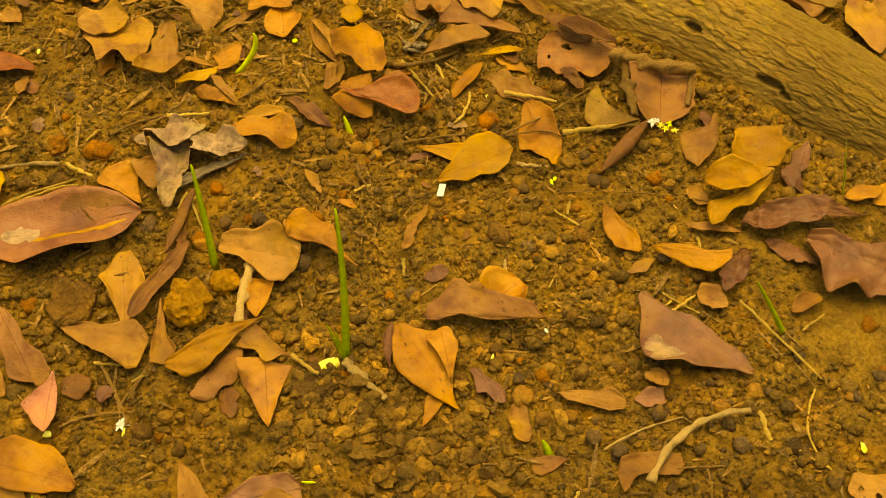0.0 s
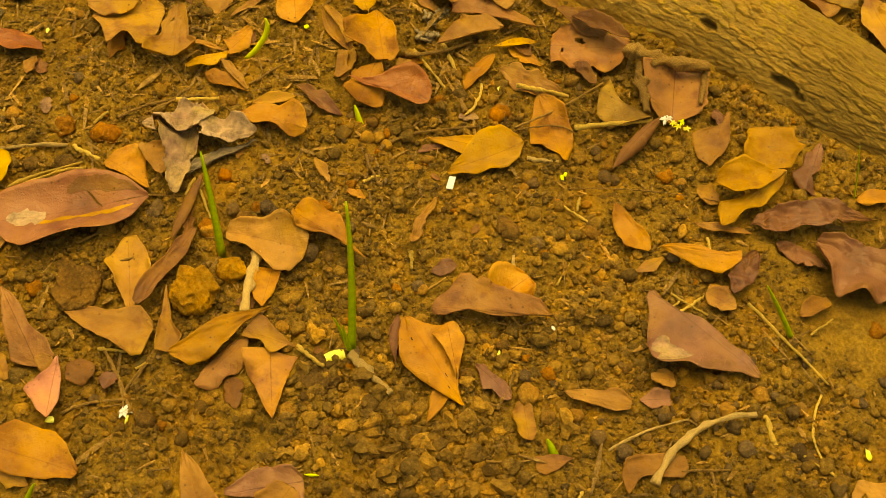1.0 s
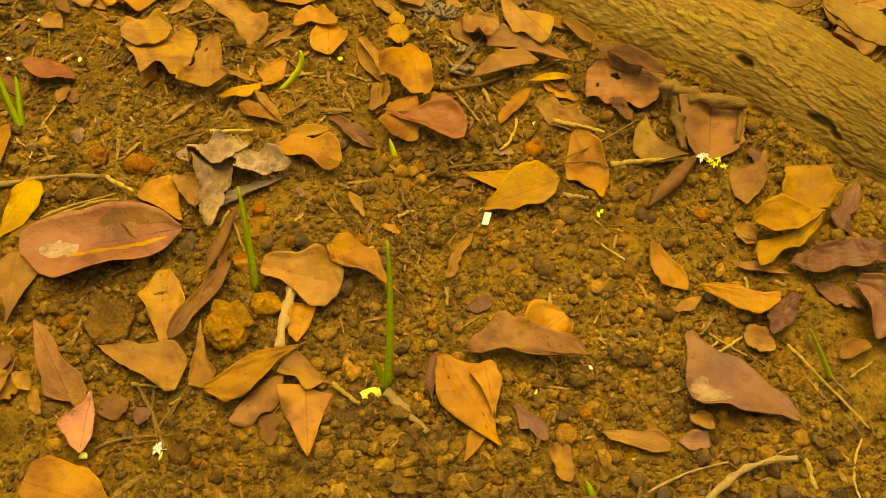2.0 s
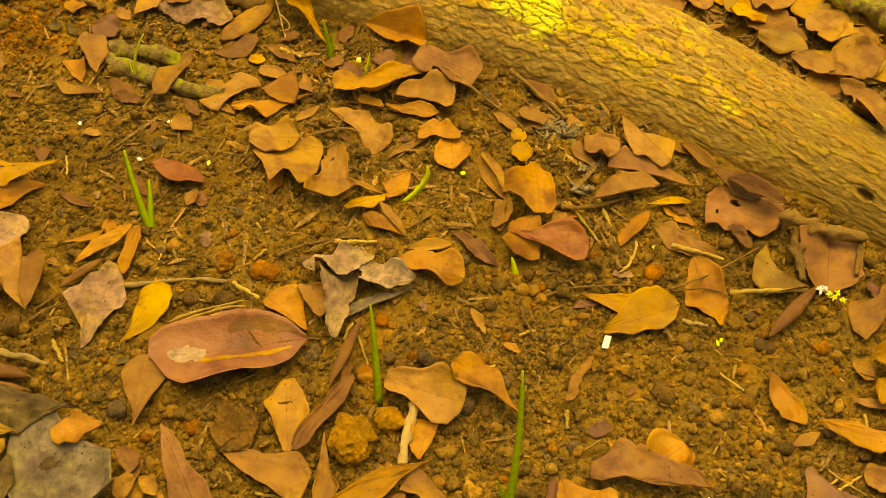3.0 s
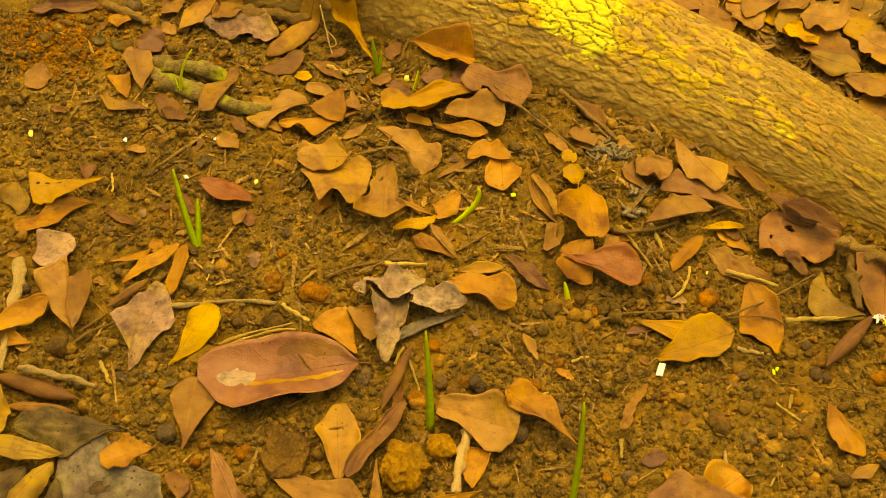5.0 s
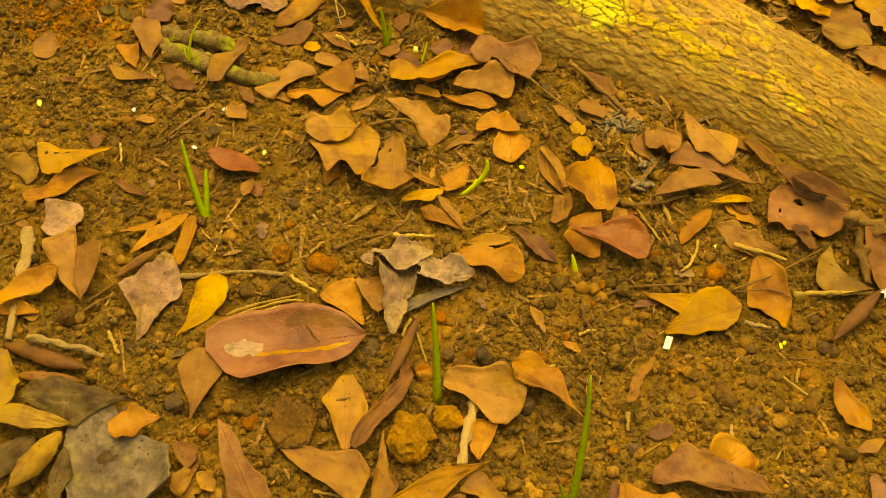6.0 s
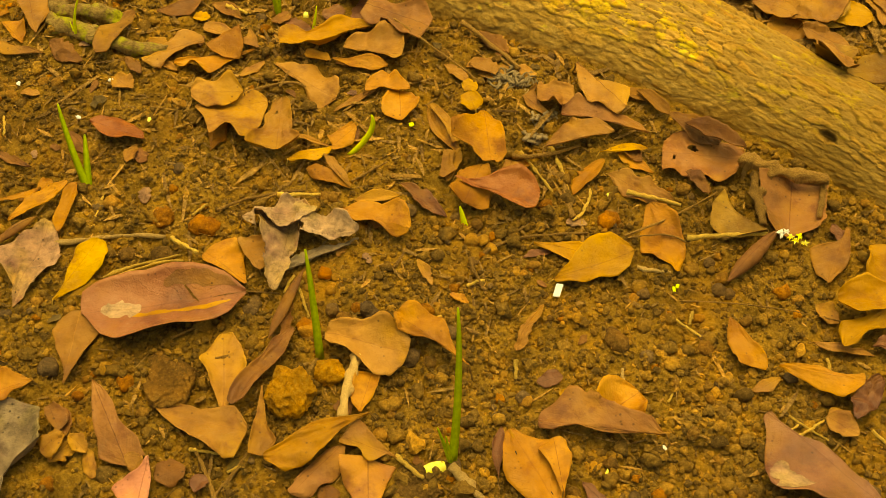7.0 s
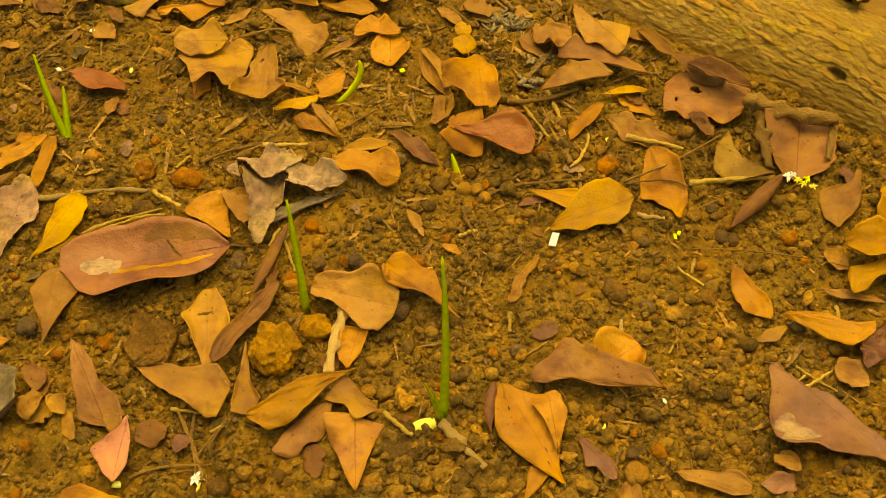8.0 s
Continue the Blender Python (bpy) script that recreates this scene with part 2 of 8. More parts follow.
def wood_material(name, dark, main, pale, growth=None):
    m, n, l, b = material(name, 0.85, 0.25)
    uv = n.new("ShaderNodeUVMap").outputs[0]
    s = n.new("ShaderNodeMapping")
    s.inputs["Scale"].default_value = (9, 14, 1)
    l.new(uv, s.inputs[0])
    grain = noise_tex(n, l, s.outputs[0], 3, 5, 0.65)
    c = ramp(n, l, grain, [(0.3, dark), (0.5, main), (0.72, pale)])
    if growth:
        c = mix(n, l, "MIX", ramp(n, l, noise_tex(n, l, world_place(n), 70, 5, 0.65), [(0.5, (0, 0, 0)), (0.62, (1, 1, 1))]), c, growth)
        c = mix(n, l, "MULTIPLY", 0.7, c, ramp(n, l, noise_tex(n, l, world_place(n), 260, 4, 0.6), [(0.35, (0.35, 0.3, 0.25)), (0.55, (1, 1, 1))]))
    info = n.new("ShaderNodeObjectInfo")
    c = mix(n, l, "MULTIPLY", 1.0, c, ramp(n, l, info.outputs["Random"], [(0.0, (0.75, 0.72, 0.7)), (1.0, (1.2, 1.18, 1.15))]))
    l.new(c, b.inputs["Base Color"])
    bump(n, l, b, calc(n, l, "ADD", grain, noise_tex(n, l, world_place(n), 420, 5, 0.65)), 0.8, 0.0016)
    return m


WOOD = wood_material("weathered_twig", (0.140, 0.068, 0.020), (0.320, 0.168, 0.050), (0.50, 0.295, 0.100))
STRAW = wood_material("dry_straw", (0.54, 0.310, 0.065), (0.76, 0.470, 0.115), (0.86, 0.60, 0.19))
PALE = wood_material("pale_stick", (0.40, 0.230, 0.080), (0.64, 0.400, 0.155), (0.78, 0.55, 0.26))
MOSS = wood_material("mossy_branch", (0.14, 0.085, 0.03), (0.29, 0.18, 0.065), (0.40, 0.27, 0.10), (0.38, 0.36, 0.04))


def plain_material(name, a, b2, rough=0.5, scale=300):
    m, n, l, b = material(name, rough, 0.4)
    p = world_place(n)
    l.new(ramp(n, l, noise_tex(n, l, p, scale, 4), [(0.35, a), (0.65, b2)]), b.inputs["Base Color"])
    bump(n, l, b, noise_tex(n, l, p, 800, 4), 0.3, 0.0006)
    return m


GREEN = plain_material("green_blade", (0.29, 0.37, 0.017), (0.42, 0.51, 0.03), 0.42)
LIME = plain_material("lime_shoot", (0.70, 0.76, 0.04), (0.82, 0.86, 0.07), 0.42)
WHITE = plain_material("white_flake", (0.78, 0.74, 0.66), (0.88, 0.86, 0.8), 0.5)
CREAM = plain_material("yellow_flake", (0.84, 0.70, 0.07), (0.90, 0.82, 0.22), 0.5)
LITTER = soil_material("leaf_bits", (0.16, 0.08, 0.03), (0.32, 0.18, 0.07), (0.5, 0.32, 0.14), (0.36, 0.2, 0.07), True)
DRYMOSS = plain_material("grey_moss", (0.17, 0.115, 0.058), (0.34, 0.235, 0.125), 0.9)
KNOT = plain_material("pale_moss_knot", (0.22, 0.148, 0.080), (0.38, 0.265, 0.150), 0.9)


def bark_material():
    m, n, l, b = material("bark", 0.9, 0.2)
    uv = n.new("ShaderNodeUVMap").outputs[0]
    p = world_place(n)
    s = n.new("ShaderNodeMapping")
    s.inputs["Scale"].default_value = (60, 170, 1)
    l.new(uv, s.inputs[0])
    grain = noise_tex(n, l, s.outputs[0], 1.0, 6, 0.65)
    c = ramp(n, l, grain, [(0.28, (0.35, 0.180, 0.042)), (0.48, (0.54, 0.300, 0.078)), (0.7, (0.68, 0.415, 0.130))])
    plate = n.new("ShaderNodeAttribute")
    plate.attribute_name = "plate"
    flaky = n.new("ShaderNodeAttribute")
    flaky.attribute_name = "flaky"
    c = mix(n, l, "MULTIPLY", calc(n, l, "MULTIPLY", flaky.outputs["Fac"], 0.9), c, ramp(n, l, plate.outputs["Fac"], [(0.0, (0.72, 0.74, 0.82)), (0.45, (0.95, 0.97, 1.0)), (0.8, (1.16, 1.12, 1.02)), (1.0, (1.22, 1.04, 0.8))]))
    # yellow lichen, its colour also carrying sunlight on the upper plates
    moss = n.new("ShaderNodeAttribute")
    moss.attribute_name = "lit_lichen"
    c = mix(n, l, "MIX", moss.outputs["Fac"], c, ramp(n, l, noise_tex(n, l, p, 160, 4), [(0.35, (0.60, 0.36, 0.045)), (0.6, (0.86, 0.58, 0.06))]))
    # a fleck of sunlight on the bark, painted in near-white yellow
    rich = n.new("ShaderNodeAttribute")
    rich.attribute_name = "sun_fleck"
    c = mix(n, l, "MIX", rich.outputs["Fac"], c, (0.95, 0.78, 0.11))
    # shade in the cracks and knot pits, painted dark into the bark colour
    crack = n.new("ShaderNodeAttribute")
    crack.attribute_name = "crack"
    c = mix(n, l, "MIX", calc(n, l, "MULTIPLY", crack.outputs["Fac"], 0.95), c, (0.085, 0.045, 0.015))
    # the bark turns darker brown along the log's far stretch, broken up by noise
    far = n.new("ShaderNodeSeparateXYZ")
    l.new(p, far.inputs[0])
    browned = calc(n, l, "ADD", calc(n, l, "MULTIPLY", far.outputs[0], 2.0), calc(n, l, "MULTIPLY", noise_tex(n, l, p, 22, 5, 0.6), 0.56))
    c = mix(n, l, "MIX", ramp(n, l, browned, [(0.42, (0, 0, 0)), (0.76, (0.82, 0.82, 0.82))]), c, (0.235, 0.132, 0.032))
    l.new(c, b.inputs["Base Color"])
    bump(n, l, b, calc(n, l, "ADD", calc(n, l, "MULTIPLY", noise_tex(n, l, p, 260, 4, 0.6), 1.0), calc(n, l, "ADD", grain, noise_tex(n, l, p, 800, 5, 0.7))), 0.8, 0.0014)
    return m


BARK = bark_material()
HOLE = plain_material("dark_hollow", (0.03, 0.018, 0.008), (0.06, 0.035, 0.015), 0.95)


# ---- builders ----
def mesh_of(name, verts, faces, mat, uv=None, smooth=True):
    me = bpy.data.meshes.new(name)
    verts, faces = np.asarray(verts, np.float32), np.asarray(faces, np.int32)
    k = faces.shape[1]
    me.vertices.add(len(verts))
    me.vertices.foreach_set("co", verts.ravel())
    me.loops.add(faces.size)
    me.loops.foreach_set("vertex_index", faces.ravel())
    me.polygons.add(len(faces))
    me.polygons.foreach_set("loop_start", np.arange(0, faces.size, k, dtype=np.int32))
    me.polygons.foreach_set("use_smooth", np.full(len(faces), smooth))
    if uv is not None:
        layer = me.uv_layers.new(name="UVMap")
        layer.data.foreach_set("uv", np.asarray(uv, np.float32)[faces.ravel()].ravel())
    me.update(calc_edges=True)
    me.validate()
    me.materials.append(mat)
    return me


def grid_faces(nu, nv):
    i, j = np.meshgrid(np.arange(nu - 1), np.arange(nv - 1), indexing="ij")
    a = (i * nv + j).ravel()
    return np.stack([a, a + nv, a + nv + 1, a + 1], 1)


AXIS = (0.2744, -0.5944, -0.6704)


def log_axis(x):
    """The half-buried log's axis: y, height and radius at x."""
    x = np.asarray(x, float)
    return AXIS[0] + AXIS[1] * x + AXIS[2] * x * x, -0.010 + 0 * x, np.clip(0.0592 - 0.066 * x, 0.034, 0.09)


def log_top(x, y):
    """The height of the log's skin above x, y (far below where it has none)."""
    ay, az, r = log_axis(x)
    slope = AXIS[1] + 2 * AXIS[2] * x
    d = (y - ay) / np.sqrt(1 + slope * slope)
    return np.where(np.abs(d) < r, az + np.sqrt(np.clip(r * r - d * d, 0, None)), -1.0)


def support(x, y):
    """What a leaf lies on: the soil's broad relief or the log."""
    return np.maximum(swell(x, y) + 0.0030, log_top(x, y) + 0.001)


def link_part(name, me, parent, label=""):
    ob = new(name, me)
    ob.parent = parent
    return tagged(ob, label)


SKIN = {}
COVER = np.full((600, 400), 9.0)
UPPER = np.full((600, 400), -1.0)


def cover_cell(x, y):
    """The cell of the coverage map over the plot, 2 mm a cell."""
    return np.clip(((x + 0.60) / 0.002).astype(int), 0, 599), np.clip(((y + 0.32) / 0.002).astype(int), 0, 399)


def outline(u, widths):
    """A half width along the blade from its five or eleven given widths, closing at both ends."""
    at = np.linspace(0, 1, 201)
    fine = len(widths) == 11
    stations = np.linspace(0.02, 0.98, 11) if fine else np.linspace(0.1, 0.9, 5)
    win = np.hanning(5 if fine else 25)
    k, end = len(win) // 2, 0.02 if fine else 0.1
    soft = np.convolve(np.pad(np.interp(at, stations, widths), k, mode="edge"), win / win.sum(), "valid")
    return np.interp(u, at, soft) * np.sqrt(np.clip(u / end, 0, 1)) * np.sqrt(np.clip((1 - u) / end, 0, 1))


def leaf(x, y, turn, length, width, tone, label, peak=0.5, kb=0.85, kt=0.9, bend=0.0, fold=0.0, curl=0.0, lift=0.0, rolled=0.0, bites=(), petiole=0.06, rag=1.0, left=(), right=(), calm=1.0, crinkle=1.0, fray=0.0, holes=(), crumple=0.0):
    """A fallen leaf from its base at x, y towards turn; peak is where it is widest, kb and kt how pointed base and tip are;
    fray tatters the rim, holes are (u, v, radius) eaten through the blade, crumple is its relief in metres."""
    seed = int(abs(x) * 7919 + abs(y) * 104729 + length * 99991) % 9973
    rng = np.random.default_rng(seed)
    nu, nv = (76, 33) if fray or holes else (50, 19) if length > 0.045 else (38, 15) if length > 0.022 else (26, 9)
    u = (0.5 - 0.496 * np.cos(np.linspace(0, math.pi, nu)))[:, None] * np.ones((1, nv))
    v = np.ones((nu, 1)) * np.linspace(-1, 1, nv)[None]
    s = u ** (math.log(0.5) / math.log(peak))
    k = np.where(u < peak, kb, kt)
    half = 0.5 * width * np.sin(math.pi * s) ** k
    if left:
        half = width * np.where(v >= 0, outline(u[:, 0], left)[:, None], outline(u[:, 0], right)[:, None])
        rag = rag * 0.5
    side = np.where(v > 0, 17.3, 3.1) + seed
    ragged = 1 + rag * (0.15 * value(u * 3.7 + side, side * 0 + 2, 11) + 0.09 * value(u * 9 + side, side * 0, 14) + 0.05 * value(u * 26 + side, v * 0, 12))
    if not left and not bites and not rolled and seed % 2:
        bites = [(rng.uniform(0.2, 0.95), rng.choice((-1, 1)), rng.uniform(0.03, 0.07), rng.uniform(0.25, 0.7)) for _ in range(1 + seed % 3)]
    for u0, sign, w, d in bites:
        ragged = ragged * np.where(v * sign > 0, 1 - 0.75 * d * np.exp(-(((u - u0) / w) ** 4)), 1)
    half = half * ragged
    wave = rng.uniform(-1, 1)
    lx = length * u
    ly = half * v + bend * length * 4 * u * (1 - u) + (0.0 if left else 0.025) * length * np.sin(u * 5 + seed)
    lz = np.zeros_like(u)
    if rolled:
        a = radians(rolled) / 2
        ly = np.sin(v * a) * half / a + bend * length * 4 * u * (1 - u)
        lz = (np.cos(v * a) - math.cos(a)) * half / a * 0.9
    else:
        cup, crease = rng.uniform(-0.20, 0.42), rng.uniform(-0.30, 0.55) * calm
        lz += ((fold + crease) * np.abs(v) + cup * v * v) * half * 0.6
        lz += (curl + 0.02 * calm) * length * 0.55 * (4 * u * (1 - u)) * (1 if seed % 3 else -0.6)
        lively = calm * (1.7 if seed % 5 < 2 else 1.0)
        lz += lively * (ly * rng.uniform(-0.20, 0.20) + lx * rng.uniform(-0.05, 0.05) + ly * (u - 0.5) * rng.uniform(-0.55, 0.55))
        lz += lively * half * 0.32 * np.abs(v) ** 1.5 * value(u * rng.uniform(3, 6) + side, v * 0, 15)
        lz += 0.010 * length * value(u * 6 + seed, v * 1.5, 13)
        lz += 0.020 * length * calm * np.abs(value(u * 8 + v * 1.5 + seed, v * 2.2 + seed, 16)) * crinkle
        lz += 0.009 * length * calm * (1 - np.abs(value(u * 15 + v * 3 + seed, v * 4 + seed, 17))) * crinkle
        lz += rng.uniform(-0.25, 0.45) * half * np.clip((np.abs(v) - 0.7) / 0.3, 0, 1) ** 2 * (0.4 + 0.6 * np.sin(u * rng.uniform(4, 9) + seed))
        if crumple:
            cx, cy = lx + 0.004 * value(lx * 90 + seed, ly * 90, 23), ly + 0.004 * value(lx * 90, ly * 90 + seed, 24)
            lz += crumple * (np.abs(value(cx * 75 + seed, cy * 75, 18)) + 0.5 * np.abs(value(cx * 170, cy * 170 + seed, 19)) + 0.6 * value(cx * 40 + seed, cy * 40, 22))
        lz -= np.percentile(lz, 12)
    ca, sa = math.cos(radians(turn)), math.sin(radians(turn))
    wx, wy = x + ca * lx - sa * ly, y + sa * lx + ca * ly
    base = float(support(np.array(x), np.array(y)))
    wz = support(wx, wy) + lift + np.maximum(lz, -0.003)
    ci, cj = cover_cell(wx, wy)
    below = UPPER[ci, cj] + 0.0008
    wz = wz + min(0.7 * max(float((below - wz).max()), 0.0), 0.007)
    wz = np.maximum(wz, below)
    for di in (-1, 0, 1):
        for dj in (-1, 0, 1):
            np.minimum.at(COVER, (np.clip(ci + di, 0, 599), np.clip(cj + dj, 0, 399)), wz)
            np.maximum.at(UPPER, (np.clip(ci + di, 0, 599), np.clip(cj + dj, 0, 399)), wz)
    thick = 0.00045
    top = np.stack([lx, ly, wz - base], 2).reshape(-1, 3)
    low = top - (0, 0, thick)
    uv = np.stack([u, v * 0.5 + 0.5], 2).reshape(-1, 2)
    f = grid_faces(nu, nv)
    n = nu * nv
    if fray or holes:
        mu, mv = u.ravel()[f].mean(1), v.ravel()[f].mean(1)
        mx, my = lx.ravel()[f].mean(1), ly.ravel()[f].mean(1)
        tatter = 0.55 * value(mx * 150 + seed, my * 150, 71) + 0.45 * value(mx * 380, my * 380 + seed, 72)
        rim_near = np.maximum(np.abs(mv), np.abs(mu - 0.5) * 2)
        keep = tatter * fray + np.clip((rim_near - (1 - 0.45 * fray)) / (0.45 * fray + 1e-6), 0, 1) * 0.62 < 0.62
        for hu, hv, hr in holes:
            d = np.hypot(mx - hu * length, (mv - hv) * width * 0.45)
            keep &= d > hr * (1 + 0.4 * value(mx * 500 + hu * 9, my * 500, 73))
        f = f[keep]
    # the rim: a wall along every edge that has a face on one side only
    e = np.stack([f, np.roll(f, -1, 1)], 2).reshape(-1, 2)
    solo = ~np.isin(e[:, 0].astype(np.int64) * n + e[:, 1], e[:, 1].astype(np.int64) * n + e[:, 0])
    e = e[solo]
    faces = np.concatenate([f, f[:, ::-1] + n, np.stack([e[:, 0], e[:, 0] + n, e[:, 1] + n, e[:, 1]], 1)])
    back, put = np.concatenate([top, low]), np.concatenate([uv, uv])
    if fray or holes:
        used = np.unique(faces)
        faces = np.searchsorted(used, faces)
        back, put = back[used], put[used]
    ob = new("dead_leaf", None)
    ob.location = (x, y, base)
    ob.rotation_euler = (0, 0, radians(turn))
    tagged(ob, label, "leaf", "fallen leaves")
    link_part("blade", mesh_of("blade", back, faces, LEAF[tone], put), ob)
    SKIN[ob.name] = top.reshape(nu, nv, 3)
    # midrib, and the stalk that it ends in
    line = top.reshape(nu, nv, 3)[:, nv // 2]
    wide = min(0.0007, width * 0.022) * np.linspace(1.0, 0.2, nu)
    if not (fray or crumple):
        link_part("midrib", ridge("midrib", line, wide, LEAF[tone]), ob)
    if petiole:
        t = np.linspace(0, 1, 5)[:, None]
        far = np.array([-petiole * length, 0.02 * length * wave, min(0.0, line[0, 2] - 0.002) - line[0, 2]])
        vv, ff, uu = tube(line[0] + far * t, np.full(5, max(wide[0] * 0.8, 0.0004)), 5, 0.2, seed)
        link_part("stalk", mesh_of("stalk", vv, ff, RIB[tone], uu), ob)
    return ob


def ridge(name, line, wide, mat):
    rib = []
    for q, w in zip(line, wide):
        rib += [q + (0, -w, -0.00003), q + (0, 0, 0.12 * w + 0.00003), q + (0, w, -0.00003)]
    r = len(line)
    i = np.arange(r - 1) * 3
    rf = np.concatenate([np.stack([i, i + 3, i + 4, i + 1], 1), np.stack([i + 1, i + 4, i + 5, i + 2], 1), np.stack([i + 2, i + 5, i + 3, i], 1)])
    ruv = np.repeat(np.linspace(0, 1, r), 3)
    return mesh_of(name, rib, rf[:, ::-1], mat, np.stack([ruv, ruv * 0 + 0.5], 1), False)


def worn_patch(ob, u0, v0, u1, v1, wide, mat, label, seed=1):
    """A worn or split spot on a leaf's skin, from one place of the blade to another."""
    g = SKIN[ob.name]
    nu, nv = g.shape[:2]
    n, k = 44, 7
    t = np.linspace(0.01, 0.99, n)[:, None] * np.ones((1, k))
    c = np.ones((n, 1)) * np.linspace(-1, 1, k)[None]
    w = wide * np.sin(math.pi * t) ** 0.4 * (1 + 0.4 * value(t * 6 + seed, np.sign(c) * 5, 81) + 0.12 * value(t * 15 + seed, np.sign(c) * 3, 82))
    uu, vv = u0 + (u1 - u0) * t, v0 + (v1 - v0) * t
    du, dv = (u1 - u0), (v1 - v0)
    norm = math.hypot(du, dv * 0.3)
    uu, vv = uu - c * w * dv * 0.3 / norm, vv + c * w * du / norm / 0.6
    a, b = np.clip(uu, 0, 1) * (nu - 1.001), (np.clip(vv, -1, 1) * 0.5 + 0.5) * (nv - 1.001)
    i, j = a.astype(int), b.astype(int)
    fa, fb = (a - i)[..., None], (b - j)[..., None]
    p = (g[i, j] * (1 - fa) + g[i + 1, j] * fa) * (1 - fb) + (g[i, j + 1] * (1 - fa) + g[i + 1, j + 1] * fa) * fb
    p = p + (0, 0, 0.00022)
    uv = np.stack([uu, vv * 0.5 + 0.5], 2).reshape(-1, 2)
    q = grid_faces(n, k)
    link_part("worn_patch", mesh_of("worn_patch", p.reshape(-1, 3), q, mat, uv), ob, label)


RIB = {"tan": WOOD, "orange": WOOD, "brown": WOOD, "mauve": WOOD, "rosewood": WOOD, "copper": WOOD, "amber": WOOD, "yellow": STRAW, "gold": STRAW, "grey": WOOD, "red": WOOD, "olive": WOOD, "dusk": WOOD, "ash": WOOD, "silver": WOOD, "russet": WOOD, "umber": WOOD, "pink": PALE}


def tube(points, radii, sides=8, wobble=0.0, seed=0):
    """Verts, faces and uv of a closed tube along points."""
    points = np.asarray(points, float)
    n = len(points)
    tang = np.gradient(points, axis=0)
    tang /= np.linalg.norm(tang, axis=1)[:, None] + 1e-12
    side = np.cross(tang, (0.05, 0.02, 1.0))
    side /= np.linalg.norm(side, axis=1)[:, None] + 1e-12
    up = np.cross(side, tang)
    ang = np.linspace(0, 2 * math.pi, sides, endpoint=False)
    rows = []
    for i in range(n):
        rr = radii[i] * (1 + wobble * value(np.cos(ang) * 1.5 + i * 0.45 + seed, np.sin(ang) * 1.5 + seed, 21))
        rows.append(points[i] + side[i] * (np.cos(ang) * rr)[:, None] + up[i] * (np.sin(ang) * rr)[:, None])
    verts = np.concatenate(rows + [points[:1], points[-1:]])
    faces = []
    for i in range(n - 1):
        for j in range(sides):
            k = (j + 1) % sides
            faces.append((i * sides + j, i * sides + k, (i + 1) * sides + k, (i + 1) * sides + j))
    a, b = n * sides, n * sides + 1
    for j in range(0, sides, 2):
        k, q = (j + 1) % sides, (j + 2) % sides
        faces.append((a, q, k, j))
        faces.append((b, (n - 1) * sides + j, (n - 1) * sides + k, (n - 1) * sides + q))
    uv = np.zeros((len(verts), 2))
    uv[: n * sides, 0] = np.repeat(np.linspace(0, 1, n), sides)
    uv[: n * sides, 1] = np.tile(np.abs(np.linspace(-1, 1, sides)), n)
    return verts, np.array(faces), uv


def twig(name, a, b, c, r, mat, label, knots=0, lift=0.0):
    """A twig lying on the soil through three places."""
    n = 28
    t = np.linspace(0, 1, n)
    seed = int(abs(a[0]) * 9241 + abs(c[1]) * 7919) % 997
    bx, by = 2 * b[0] - 0.5 * (a[0] + c[0]), 2 * b[1] - 0.5 * (a[1] + c[1])
    px = (1 - t) ** 2 * a[0] + 2 * t * (1 - t) * bx + t * t * c[0]
    py = (1 - t) ** 2 * a[1] + 2 * t * (1 - t) * by + t * t * c[1]
    px = px + r * (0.35 * value(t * 4 + seed, t * 0, 41) + 0.12 * value(t * 14 + seed, t * 0, 45))
    py = py + r * (0.35 * value(t * 4 + seed, t * 0 + 3, 42) + 0.12 * value(t * 14 + seed, t * 0, 46))
    lie = support(px, py)
    pz = lie[0] + (lie[-1] - lie[0]) * t
    pz = pz + max(float(np.mean(lie - pz)), 0.0) + r * 0.5 + lift + r * 0.15 * value(t * 5, t * 0 + seed, 43)
    rad = r * (1.12 - 0.34 * t) * (1 + 0.16 * value(t * 9 + seed, t * 0, 44) + 0.10 * value(t * 23 + seed, t * 0, 47))
    for k in range(knots):
        rad = rad * (1 + 0.35 * np.exp(-(((t - (k + 0.6) / (knots + 0.4)) / 0.05) ** 2)))
    base = np.array([px[0], py[0], pz[0]])
    v, f, uv = tube(np.stack([px, py, pz], 1) - base, rad, 12 if r > 0.0018 else 6, 0.5, seed)
    ob = new(name, mesh_of(name, v, f, mat, uv))
    ob.location = base
    return tagged(ob, label, name.replace("_", " "), "twigs and straws")


